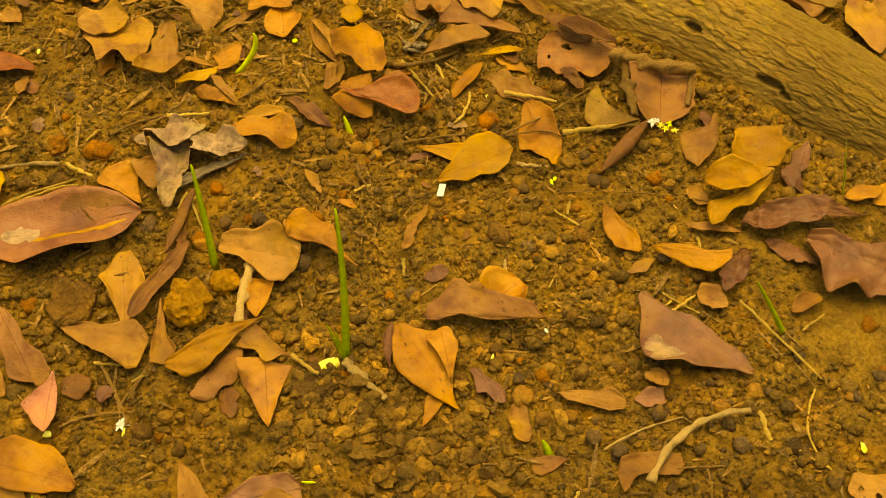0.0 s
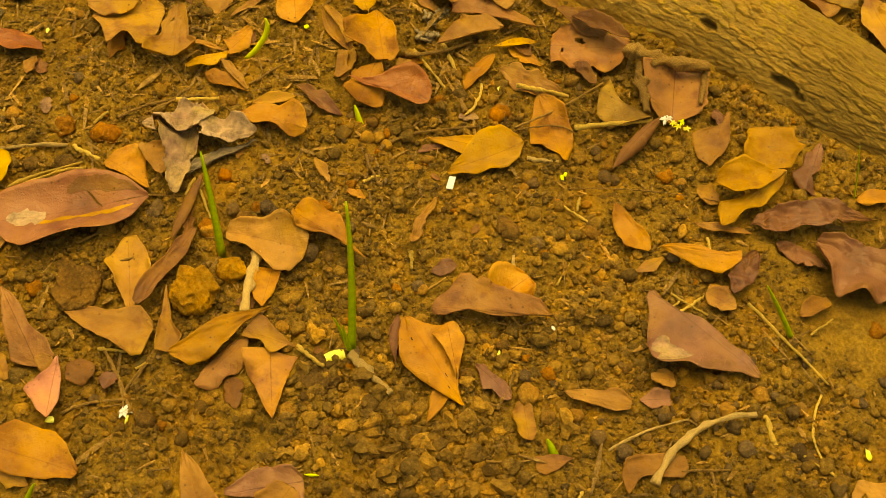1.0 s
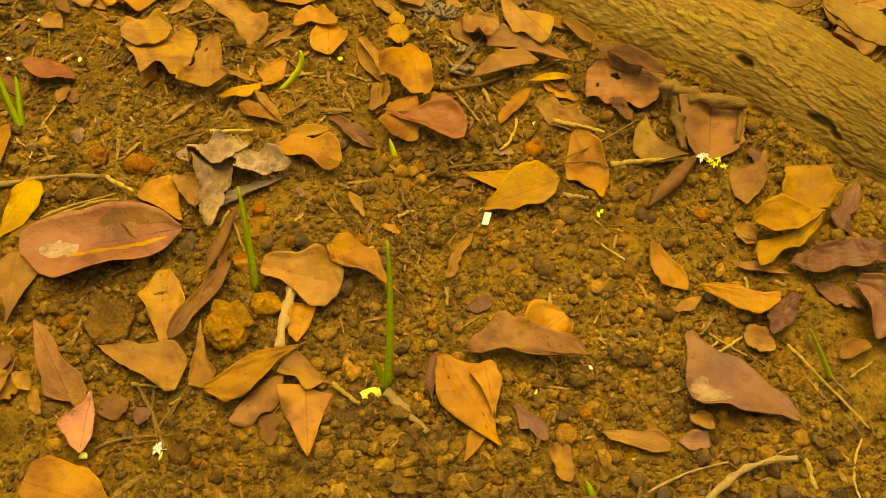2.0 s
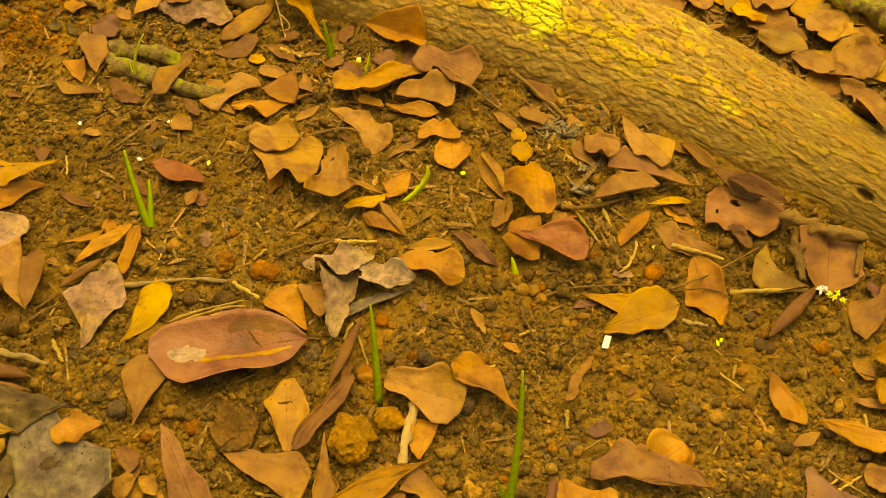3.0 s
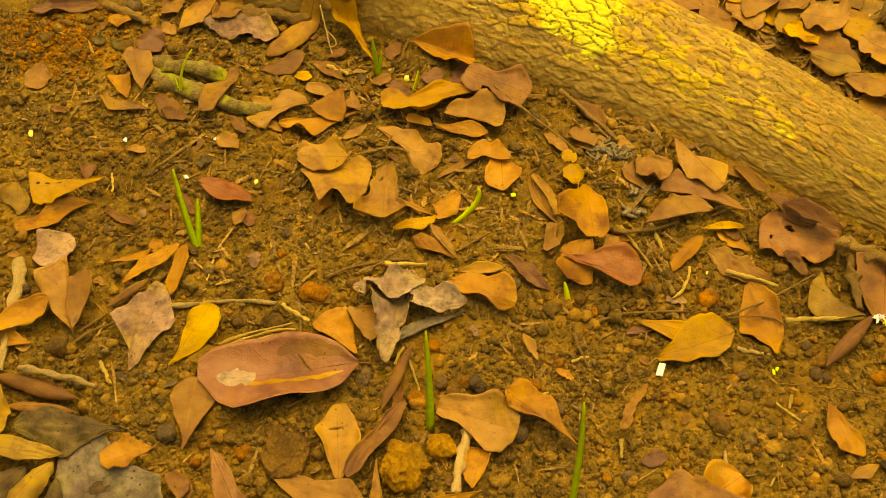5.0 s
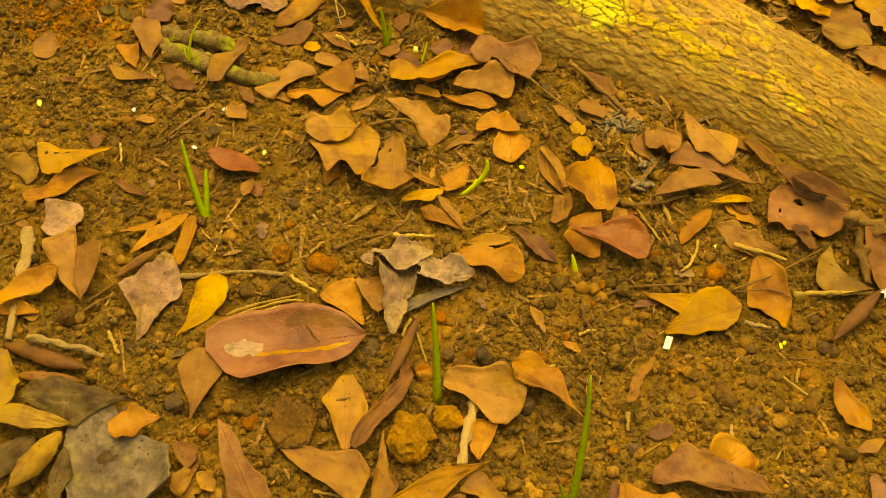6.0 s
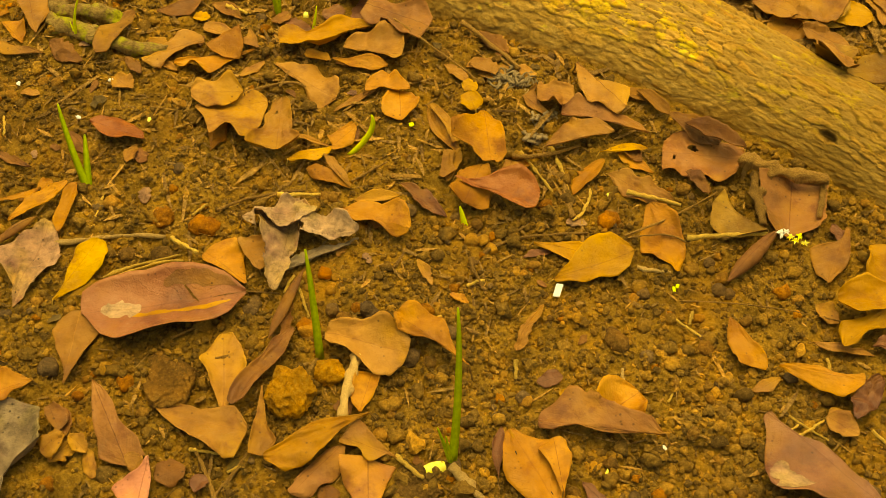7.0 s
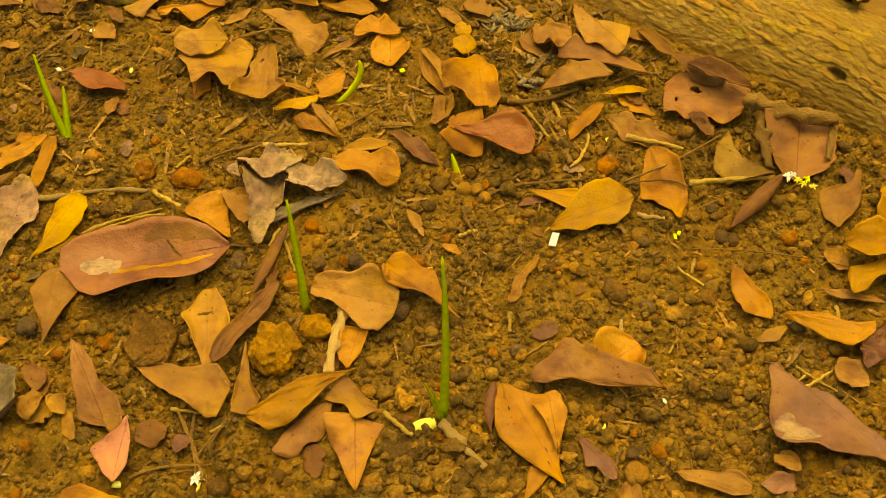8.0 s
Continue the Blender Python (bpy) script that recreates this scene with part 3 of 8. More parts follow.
def lump_mesh(name, r, mat, squash, rough, seed, level=3):
    bm = bmesh.new()
    bmesh.ops.create_icosphere(bm, subdivisions=level, radius=1.0)
    off = Vector((seed * 1.37, seed * 0.71, seed * 2.1))
    pick = random.Random(seed)
    cuts = [Vector((pick.gauss(0, 1), pick.gauss(0, 1), pick.gauss(0, 1))).normalized() for _ in range(6 if rough > 0.2 else 0)]
    for q in bm.verts:
        d = q.co.normalized()
        k = 1 + rough * 1.3 * noise.noise(d * 1.3 + off) + rough * 0.7 * noise.noise(d * 3.1 + off) + rough * 0.4 * noise.noise(d * 7 + off)
        q.co = d * (r * k)
        for way in cuts:
            over = q.co.dot(way) - 0.80 * r
            if over > 0:
                q.co -= way * (over * 0.85)
        if level > 3:
            q.co += d * r * (0.075 * noise.noise(d * 13 + off) + 0.05 * noise.noise(d * 27 + off))
        q.co.z *= squash
    for q in bm.faces:
        q.smooth = True
    me = bpy.data.meshes.new(name)
    bm.to_mesh(me)
    bm.free()
    me.materials.append(mat)
    return me


def clod(name, x, y, r, mat, label, squash=0.75, rough=0.24):
    seed = int(abs(x) * 9973 + abs(y) * 6151) % 1013
    r = r * (0.82 if r < 0.010 else 0.95)
    ob = new(name, lump_mesh(name, r, mat, squash, rough if name != "pebble" else 0.18, seed, 5 if r > 0.012 else 4 if r > 0.008 else 3))
    z = float(swell(x, y)) + r * squash * 0.45
    over = float(COVER[cover_cell(np.array(x), np.array(y))])
    if r < 0.010 and over < 1:
        z = min(z, over - 0.0012 - r * squash)
    ob.location = (x, y, z)
    ob.rotation_euler = (0, 0, seed)
    return tagged(ob, label, name.replace("_", " "), "soil lumps and pebbles")


def spread(a, b, step, far):
    """Even steps from a to b, then growing ones out to far."""
    inner = np.arange(a, b, step)
    grow = step * 1.35 ** np.arange(1, 40)
    grow = np.cumsum(grow)
    grow = grow[grow < far]
    return np.concatenate([a - grow[::-1], inner, inner[-1] + grow])


# ---- the log ----
def bark_cells(x, y, seed):
    """Cells as above, with the height within the nearest cell, from its lower to its upper edge."""
    ix, iy = np.floor(x), np.floor(y)
    f1, f2, who, up = np.full(x.shape, 9.0), np.full(x.shape, 9.0), np.zeros(x.shape), np.zeros(x.shape)
    for dx in (-1, 0, 1):
        for dy in (-1, 0, 1):
            cx, cy = ix + dx, iy + dy
            py = cy + lattice(cx, cy, seed + 7)
            d = np.hypot(cx + lattice(cx, cy, seed) - x, py - y)
            near = d < f1
            f2 = np.where(near, f1, np.minimum(f2, d))
            who, up = np.where(near, lattice(cx, cy, seed + 3), who), np.where(near, y - py, up)
            f1 = np.where(near, d, f1)
    return f1, f2, who, up


def build_log():
    nu, nv = 880, 260
    xs = np.linspace(-0.36, 0.50, nu)
    ay, az, r = log_axis(xs)
    slope = AXIS[1] + 2 * AXIS[2] * xs
    along = np.cumsum(np.concatenate([[0], np.hypot(np.diff(xs), np.diff(ay))]))
    ang = np.linspace(-0.30, math.pi + 0.2, nv)
    U, A = np.meshgrid(along, ang, indexing="ij")
    arc = A * 0.058
    wx = U + 0.009 * value(U * 45, arc * 80, 51) + 0.0022 * value(U * 170, arc * 260, 60) + arc * 0.3
    wy = arc + 0.0042 * value(U * 38, arc * 75, 52) + 0.0011 * value(U * 130, arc * 190, 58) + 0.0005 * value(U * 330, arc * 400, 61)
    f1, f2, who, up = bark_cells(wx * 74, wy * 178, 53)
    h1, h2, what, small_up = bark_cells(wx * 210, wy * 420, 57)
    edge = np.clip((f2 - f1) / 0.10, 0, 1)
    fine = np.clip((h2 - h1) / 0.22, 0, 1)
    plates = np.clip((A - 0.30) / 0.60, 0.45, 1) * np.clip(0.85 + 0.5 * value(U * 12, arc * 20, 66), 0.4, 1.1)
    # each plate lifts at its lower lip and tucks under its upper neighbour
    lip = np.clip(0.55 - up, 0, 1.1) * edge
    rise = 0.72 * plates * (0.0017 * edge * (0.40 + who) + 0.0012 * lip * (0.45 + 0.8 * who) + 0.0005 * fine * (0.4 + what) + 0.0006 * np.clip(0.5 - small_up, 0, 1) * fine)
    rise = rise + 0.0009 * value(U * 25, arc * 25, 54) + 0.0004 * value(U * 150, arc * 230, 55) + 0.0006 * value(U * 330, arc * 420, 59)
    pit = np.zeros_like(U)
    for hx, ha, long, high in ((0.203, 0.82, 0.0075, 0.0036), (0.2535, 0.575, 0.0105, 0.0038), (0.262, 0.50, 0.0050, 0.0030)):
        d = np.hypot((xs[:, None] - hx) * 1.25 / long, (A - ha) * r[:, None] / high) + 0.30 * value(U * 260, arc * 260, 67)
        pit = np.maximum(pit, np.clip((1 - d) / 0.35, 0, 1))
    rise = rise - 0.0065 * pit
    R = r[:, None] + rise + 0.003 * value(U * 7, A * 1.2, 56) - 0.003
    nx, ny = slope / np.sqrt(1 + slope ** 2), -1 / np.sqrt(1 + slope ** 2)
    X = xs[:, None] + nx[:, None] * np.cos(A) * R
    Y = ay[:, None] + ny[:, None] * np.cos(A) * R
    Z = az[:, None] + np.sin(A) * R
    me = mesh_of("fallen_log", np.stack([X, Y, Z], 2).reshape(-1, 3), grid_faces(nu, nv), BARK, np.stack([U, arc], 2).reshape(-1, 2))
    # lichen with sunlit tone painted on single upper plates, brightest in a painted sun fleck
    sun_fleck = np.exp(-(((X + 0.052) / 0.034) ** 2)) * np.clip((A - 0.60) / 0.5, 0, 1)
    grow = 0.42 * who + 0.35 * what + 0.75 * value(U * 16, arc * 18, 91) + 0.7 * value(U * 110, arc * 190, 92) + 0.35 * value(U * 300, arc * 400, 93) + 1.05 * sun_fleck
    lit_lichen = np.clip((grow - 0.80 + 0.14 * np.clip(A - 0.9, 0, 1)) / 0.20, 0, 1) * np.clip((A - 0.55) / 0.45, 0, 1) * (0.15 + 0.85 * edge)
    thick = np.clip((sun_fleck * 1.6 + 0.5 * value(U * 60, arc * 110, 94) + 0.45 * what - 0.72) / 0.2, 0, 1) * edge
    for name, field in (("crack", np.maximum((1 - np.clip(edge * 1.3, 0, 1)) * (0.7 + 0.3 * what) * plates, 1.1 * pit)), ("plate", who), ("flaky", np.clip((A - 0.3) / 0.6, 0.2, 1)), ("sun_fleck", thick), ("lit_lichen", 0.68 * lit_lichen)):
        at = me.attributes.new(name, "FLOAT", "POINT")
        at.data.foreach_set("value", field.ravel().astype(np.float32))
    return tagged(new("fallen_log", me), "half-buried fallen log with cracked yellowish bark", "log")


fallen_log = build_log()


# ---- the bed of faded litter behind the log, under the leaves that lie there singly ----
def litter_bed():
    rng = random.Random(21)
    for i in range(66):
        x = rng.uniform(0.03, 0.33)
        ay, _, r = (float(q) for q in log_axis(x))
        y = ay + r * 1.3 + 0.016 + 0.15 * rng.random() ** 1.3
        long = rng.uniform(0.038, 0.060)
        tone = rng.choice(("tan", "tan", "olive", "tan", "olive", "gold", "tan"))
        leaf(x, y, rng.uniform(0, 360), long, long * rng.uniform(0.45, 0.7), tone, "faded matted leaf in the litter behind the log", rng.uniform(0.4, 0.6), 0.7, 0.8, fray=0.35 if i % 5 == 0 else 0.0, calm=0.10, lift=-0.003 if i < 34 else -0.001)


def leaf_fragments():
    """Small torn fragments strewn between the larger leaves."""
    rng = random.Random(34)
    done = 0
    while done < 64:
        x, y = rng.uniform(-0.45, 0.10), rng.uniform(-0.16, 0.31)
        if float(log_top(np.array(x), np.array(y))) > -0.5 or rng.random() > 0.25 + 2.0 * max(y, 0.0):
            continue
        long = rng.uniform(0.007, 0.015)
        leaf(x, y, rng.uniform(0, 360), long, long * rng.uniform(0.4, 0.8), rng.choice(("tan", "brown", "russet", "dusk", "orange", "grey")), "small torn fragment of a dead leaf on soil", rng.uniform(0.35, 0.65), 0.4, 0.5, rag=2.2, petiole=0.0, lift=-0.001)
        done += 1


litter_bed()
leaf_fragments()

# ---- fallen leaves, twigs and lumps, by stretches of the ground ----
leaf(-0.3582, 0.2228, -38, 0.0292, 0.0163, "brown", "dull brown dead leaf on bare soil", 0.50, 0.70, 0.80)
leaf(-0.2553, 0.2462, -5, 0.0129, 0.0101, "gold", "golden-orange fallen leaf lying on brown soil", 0.50, 0.50, 0.50)
leaf(-0.2378, 0.3136, -129, 0.0631, 0.0260, "tan", "dry tan leaf rolled into a tube on soil", 0.55, 0.60, 0.70, rolled=110)
leaf(-0.2698, 0.2845, 164, 0.0631, 0.0333, "grey", "weathered grey decayed leaf, torn at its edge, on bare soil", 0.50, 0.60, 0.60, bites=[(0.35, 1, 0.08, 0.7), (0.7, -1, 0.06, 0.6)], curl=0.04, fray=0.5, crumple=0.003)
leaf(-0.3200, 0.3182, -127, 0.0427, 0.0215, "tan", "dry tan dead leaf lying on brown soil", 0.50, 0.80, 0.90)
leaf(-0.4023, 0.2977, -2, 0.0181, 0.0129, "orange", "dry orange-brown fallen leaf lying on crumbly soil", 0.50, 0.60, 0.80)
leaf(-0.3603, 0.2949, -47, 0.0162, 0.0101, "tan", "dry tan dead leaf lying on brown soil", 0.50, 0.60, 0.60)
leaf(-0.2812, 0.1211, -110, 0.0167, 0.0100, "tan", "dry tan dead leaf lying on brown soil", 0.60, 0.80, 0.70)
leaf(-0.3816, 0.1207, -24, 0.0309, 0.0061, "brown", "dull brown dead leaf on bare soil", 0.50, 0.90, 0.90)
leaf(-0.1316, 0.0710, 0, 0.0300, 0.0093, "tan", "dry tan dead leaf lying on brown soil", 0.50, 0.60, 0.80, fold=0.5)
leaf(-0.1021, 0.0813, -38, 0.0407, 0.0123, "mauve", "large mauve-brown dead leaf, leathery, on crumbly soil", 0.50, 0.90, 0.90, fold=0.3)
leaf(-0.1703, -0.0061, -92, 0.0355, 0.0087, "brown", "dull brown dead leaf on bare soil", 0.50, 0.90, 0.80, fold=0.6)
leaf(-0.2062, -0.0832, 94, 0.0513, 0.0289, "tan", "dry tan dead leaf lying on brown soil", 0.50, 0.60, 0.60, fold=0.1, left=(0.1, 0.14, 0.19, 0.26, 0.32, 0.43, 0.53, 0.46, 0.35, 0.22, 0.09), right=(0.11, 0.18, 0.26, 0.41, 0.48, 0.51, 0.47, 0.42, 0.37, 0.29, 0.21))
leaf(-0.1177, -0.0624, -104, 0.0281, 0.0150, "orange", "dry orange-brown fallen leaf lying on crumbly soil", 0.50, 0.60, 0.60, left=(0.43, 0.43, 0.43, 0.41, 0.37, 0.32, 0.28, 0.24, 0.19, 0.13, 0.08), right=(0.21, 0.53, 0.56, 0.59, 0.58, 0.57, 0.56, 0.52, 0.43, 0.35, 0.07))
leaf(-0.4117, 0.3178, -172, 0.0542, 0.0161, "mauve", "large mauve-brown dead leaf, leathery, on crumbly soil", 0.50, 0.70, 0.80, fold=0.2)
leaf(-0.3002, 0.3195, -128, 0.0323, 0.0164, "tan", "dry tan dead leaf lying on brown soil", 0.50, 0.70, 0.70)
leaf(-0.3502, 0.2091, -22, 0.0212, 0.0107, "brown", "dull brown dead leaf on bare soil", 0.50, 0.60, 0.70)
leaf(-0.2867, 0.2231, -18, 0.0294, 0.0113, "tan", "dry tan dead leaf lying on brown soil", 0.50, 0.70, 0.90, fold=0.3)
leaf(-0.1209, 0.2634, -131, 0.0282, 0.0161, "mauve", "small mauve-brown dead leaf, leathery, on crumbly soil", 0.50, 0.70, 0.90)
leaf(-0.1883, 0.2442, -30, 0.0247, 0.0133, "mauve", "small mauve-brown dead leaf, leathery, on crumbly soil", 0.50, 0.60, 0.70)
leaf(-0.2157, 0.1853, 45, 0.0227, 0.0085, "tan", "dry tan dead leaf lying on brown soil", 0.50, 0.70, 0.80)
leaf(-0.0837, 0.1540, -66, 0.0576, 0.0092, "tan", "dry tan dead leaf lying on brown soil", 0.50, 0.90, 0.90, fold=0.6)
leaf(-0.0612, 0.1102, -108, 0.0292, 0.0102, "tan", "dry tan dead leaf lying on brown soil", 0.50, 0.80, 0.70)
leaf(-0.1162, 0.1715, -147, 0.0380, 0.0066, "tan", "dry tan dead leaf lying on brown soil", 0.50, 0.90, 0.90, fold=0.5)
leaf(-0.0212, 0.1877, -166, 0.0259, 0.0162, "tan", "dry tan dead leaf, torn at its edge, lying on brown soil", 0.50, 0.60, 0.60, bites=[(0.5, 1, 0.1, 0.5)])
leaf(-0.0705, 0.1918, -43, 0.0248, 0.0105, "tan", "dry tan dead leaf lying on brown soil", 0.50, 0.80, 0.90)
leaf(-0.0582, 0.1717, -20, 0.0119, 0.0113, "gold", "golden-orange fallen leaf lying on brown soil", 0.50, 0.60, 0.60)
leaf(0.0463, 0.1067, -35, 0.0282, 0.0115, "orange", "dry orange-brown fallen leaf lying on crumbly soil", 0.40, 0.70, 1.10, fold=0.3)
leaf(0.0358, 0.1038, -126, 0.0374, 0.0141, "orange", "dry orange-brown fallen leaf lying on crumbly soil", 0.50, 0.80, 0.70, fold=0.3)
leaf(0.0380, 0.0885, -30, 0.0476, 0.0189, "tan", "dry tan dead leaf, torn at its edge, lying on brown soil", 0.50, 0.80, 0.80, bites=[(0.4, 1, 0.1, 0.5)])
leaf(0.0515, 0.1106, -48, 0.0155, 0.0101, "brown", "dull brown dead leaf on bare soil", 0.50, 0.70, 0.70)
leaf(0.0536, 0.1628, -34, 0.0253, 0.0106, "brown", "dull brown dead leaf on bare soil", 0.50, 0.60, 0.60, left=(0.19, 0.4, 0.62, 0.68, 0.65, 0.62, 0.6, 0.57, 0.51, 0.28, 0.05), right=(0.05, 0.2, 0.31, 0.32, 0.32, 0.33, 0.34, 0.3, 0.23, 0.17, 0.11))
leaf(-0.0446, 0.2268, -52, 0.0314, 0.0123, "brown", "dull brown dead leaf on bare soil", 0.50, 0.80, 0.90)
leaf(-0.0382, 0.1930, -162, 0.0177, 0.0101, "tan", "dry tan dead leaf lying on brown soil", 0.50, 0.70, 0.80)
leaf(-0.2424, 0.2600, -35, 0.0297, 0.0109, "tan", "dry tan dead leaf lying on brown soil", 0.50, 0.80, 0.80)
leaf(-0.3066, 0.1887, -39, 0.0183, 0.0152, "tan", "dry tan dead leaf lying on brown soil", 0.50, 0.50, 0.60)
leaf(-0.2997, 0.2038, -48, 0.0203, 0.0087, "brown", "dull brown dead leaf on bare soil", 0.50, 0.60, 0.80)
leaf(-0.2745, 0.2012, -39, 0.0170, 0.0073, "tan", "dry tan dead leaf lying on brown soil", 0.50, 0.60, 0.80)
leaf(-0.3339, 0.1383, -50, 0.0302, 0.0073, "brown", "dull brown dead leaf on bare soil", 0.50, 0.70, 0.90)
leaf(-0.3451, 0.3168, -135, 0.0225, 0.0141, "tan", "dry tan dead leaf lying on brown soil", 0.50, 0.70, 0.80)
leaf(-0.0029, 0.0289, -167, 0.0196, 0.0059, "mauve", "small mauve-brown dead leaf, leathery, on crumbly soil", 0.50, 0.70, 0.90)
leaf(-0.0894, 0.0220, -66, 0.0212, 0.0069, "tan", "dry tan dead leaf lying on brown soil", 0.50, 0.70, 0.80, fold=0.4)
leaf(0.1207, 0.2992, -43, 0.0297, 0.0254, "gold", "golden-orange fallen leaf lying on brown soil", 0.50, 0.60, 0.60, left=(0.15, 0.22, 0.29, 0.25, 0.18, 0.11, 0.15, 0.19, 0.23, 0.27, 0.02), right=(0.19, 0.52, 0.67, 0.75, 0.79, 0.82, 0.54, 0.36, 0.32, 0.28, 0.02))
leaf(0.1328, 0.3102, -15, 0.0375, 0.0368, "tan", "dry tan dead leaf lying on brown soil", 0.50, 0.60, 0.60, left=(0.02, 0.18, 0.31, 0.34, 0.36, 0.39, 0.42, 0.45, 0.48, 0.49, 0.42), right=(0.21, 0.41, 0.47, 0.47, 0.49, 0.51, 0.53, 0.55, 0.45, 0.29, 0.01))
leaf(0.1173, 0.3162, 33, 0.0321, 0.0198, "tan", "dry tan dead leaf lying on brown soil", 0.50, 0.70, 0.70)
leaf(0.1343, 0.2673, -26, 0.0397, 0.0235, "olive", "dull olive-yellow fallen leaf on bare soil", 0.50, 0.60, 0.80, calm=0.3)
leaf(0.1761, 0.2851, -49, 0.0383, 0.0323, "tan", "dry tan dead leaf lying on brown soil", 0.50, 0.60, 0.70, calm=0.3)
leaf(0.1563, 0.2444, -28, 0.0352, 0.0196, "tan", "dry tan dead leaf lying on brown soil", 0.50, 0.60, 0.80, calm=0.3)
leaf(0.2023, 0.3092, -43, 0.0354, 0.0289, "tan", "dry tan dead leaf lying on brown soil", 0.50, 0.60, 0.80, calm=0.3)
leaf(-0.2940, -0.1028, -131, 0.0184, 0.0164, "tan", "dry tan fallen leaf lying on crumbly soil", 0.50, 0.50, 0.80)
leaf(-0.3031, -0.0818, -74, 0.0213, 0.0113, "brown", "dull brown dead leaf on bare soil", 0.50, 0.60, 0.60)
leaf(-0.2854, -0.1088, -69, 0.0207, 0.0086, "tan", "dry tan dead leaf lying on brown soil", 0.50, 0.60, 0.60)
leaf(-0.2261, -0.1208, -150, 0.0186, 0.0168, "brown", "dull brown dead leaf on bare soil", 0.50, 0.50, 0.60)
leaf(-0.1440, -0.1367, -76, 0.0212, 0.0135, "brown", "dull brown dead leaf on bare soil", 0.40, 0.50, 0.70)
leaf(-0.2133, -0.1282, -118, 0.0115, 0.0122, "mauve", "small mauve-brown dead leaf, leathery, on crumbly soil", 0.50, 0.60, 0.70)
leaf(0.1002, -0.1678, 0, 0.0181, 0.0111, "umber", "dull mauve-brown dead leaf on bare soil", 0.50, 0.60, 0.60, left=(0.13, 0.22, 0.31, 0.39, 0.46, 0.44, 0.43, 0.41, 0.4, 0.39, 0.37), right=(0.11, 0.27, 0.43, 0.55, 0.54, 0.53, 0.52, 0.51, 0.5, 0.49, 0.4))
leaf(0.1293, -0.0702, -158, 0.0203, 0.0090, "tan", "dry tan dead leaf lying on brown soil", 0.50, 0.70, 0.80)
leaf(0.1124, -0.1506, -54, 0.0148, 0.0107, "tan", "dry tan dead leaf lying on brown soil", 0.50, 0.60, 0.70)
leaf(0.1514, -0.1013, 26, 0.0154, 0.0110, "tan", "dry tan dead leaf lying on brown soil", 0.50, 0.60, 0.70)
leaf(-0.0182, -0.0674, 11, 0.0168, 0.0098, "mauve", "small mauve-brown dead leaf, leathery, on crumbly soil", 0.50, 0.70, 0.60)
leaf(0.1811, 0.0455, -78, 0.0223, 0.0088, "mauve", "small mauve-brown dead leaf, leathery, on crumbly soil", 0.50, 0.70, 0.80)
leaf(0.2777, -0.0403, 24, 0.0279, 0.0138, "orange", "dry orange-brown fallen leaf lying on crumbly soil", 0.50, 0.60, 0.70)
leaf(0.1588, -0.0181, -53, 0.0190, 0.0118, "tan", "dry tan dead leaf lying on brown soil", 0.50, 0.80, 0.60)
leaf(0.1524, -0.0451, -22, 0.0370, 0.0079, "tan", "dry tan dead leaf lying on brown soil", 0.50, 0.90, 0.90)
leaf(0.1505, -0.0989, -39, 0.0212, 0.0146, "tan", "dry tan dead leaf lying on brown soil", 0.50, 0.50, 0.60)
leaf(0.1856, -0.0745, -125, 0.0360, 0.0154, "mauve", "crumpled mauve-brown decayed leaf on crumbly soil", 0.50, 0.60, 0.80, fray=0.5, crumple=0.004)
leaf(0.2002, -0.0650, -32, 0.0361, 0.0156, "mauve", "crumpled mauve-brown decayed leaf on crumbly soil", 0.50, 0.70, 0.90, fray=0.5, crumple=0.004)
leaf(0.0559, -0.2021, -166, 0.0222, 0.0128, "russet", "dull russet-brown dead leaf on crumbly soil", 0.50, 0.60, 0.60, left=(0.03, 0.06, 0.11, 0.17, 0.22, 0.26, 0.29, 0.32, 0.35, 0.31, 0.1), right=(0.06, 0.15, 0.25, 0.34, 0.43, 0.5, 0.55, 0.59, 0.64, 0.69, 0.24))
leaf(0.0307, -0.1630, -87, 0.0262, 0.0122, "tan", "dry tan dead leaf lying on brown soil", 0.50, 0.60, 0.60, left=(0.04, 0.32, 0.38, 0.39, 0.4, 0.41, 0.42, 0.43, 0.43, 0.33, 0.24), right=(0.27, 0.44, 0.61, 0.61, 0.58, 0.56, 0.53, 0.5, 0.46, 0.42, 0.37))
leaf(0.2528, -0.2399, 177, 0.0415, 0.0209, "tan", "tan leaf pierced by dark spots on soil", 0.50, 0.60, 0.60, holes=[(0.6, 0.35, 0.0017), (0.82, -0.1, 0.0015)], left=(0.31, 0.37, 0.43, 0.48, 0.51, 0.48, 0.46, 0.43, 0.41, 0.29, 0.12), right=(0.32, 0.45, 0.44, 0.44, 0.45, 0.49, 0.53, 0.57, 0.56, 0.51, 0.17))
leaf(0.1085, -0.1530, -42, 0.0154, 0.0098, "tan", "dry tan dead leaf lying on brown soil", 0.50, 0.60, 0.70)
leaf(-0.1516, -0.2418, 107, 0.0633, 0.0313, "tan", "dry tan dead leaf lying on brown soil", 0.50, 0.60, 0.60, left=(0.11, 0.5, 0.46, 0.41, 0.37, 0.32, 0.27, 0.22, 0.16, 0.09, 0.03), right=(0.33, 0.44, 0.54, 0.47, 0.39, 0.32, 0.26, 0.23, 0.2, 0.12, 0.01))
leaf(-0.2797, -0.1844, -30, 0.0243, 0.0108, "tan", "dry tan dead leaf lying on brown soil", 0.50, 0.70, 0.80)
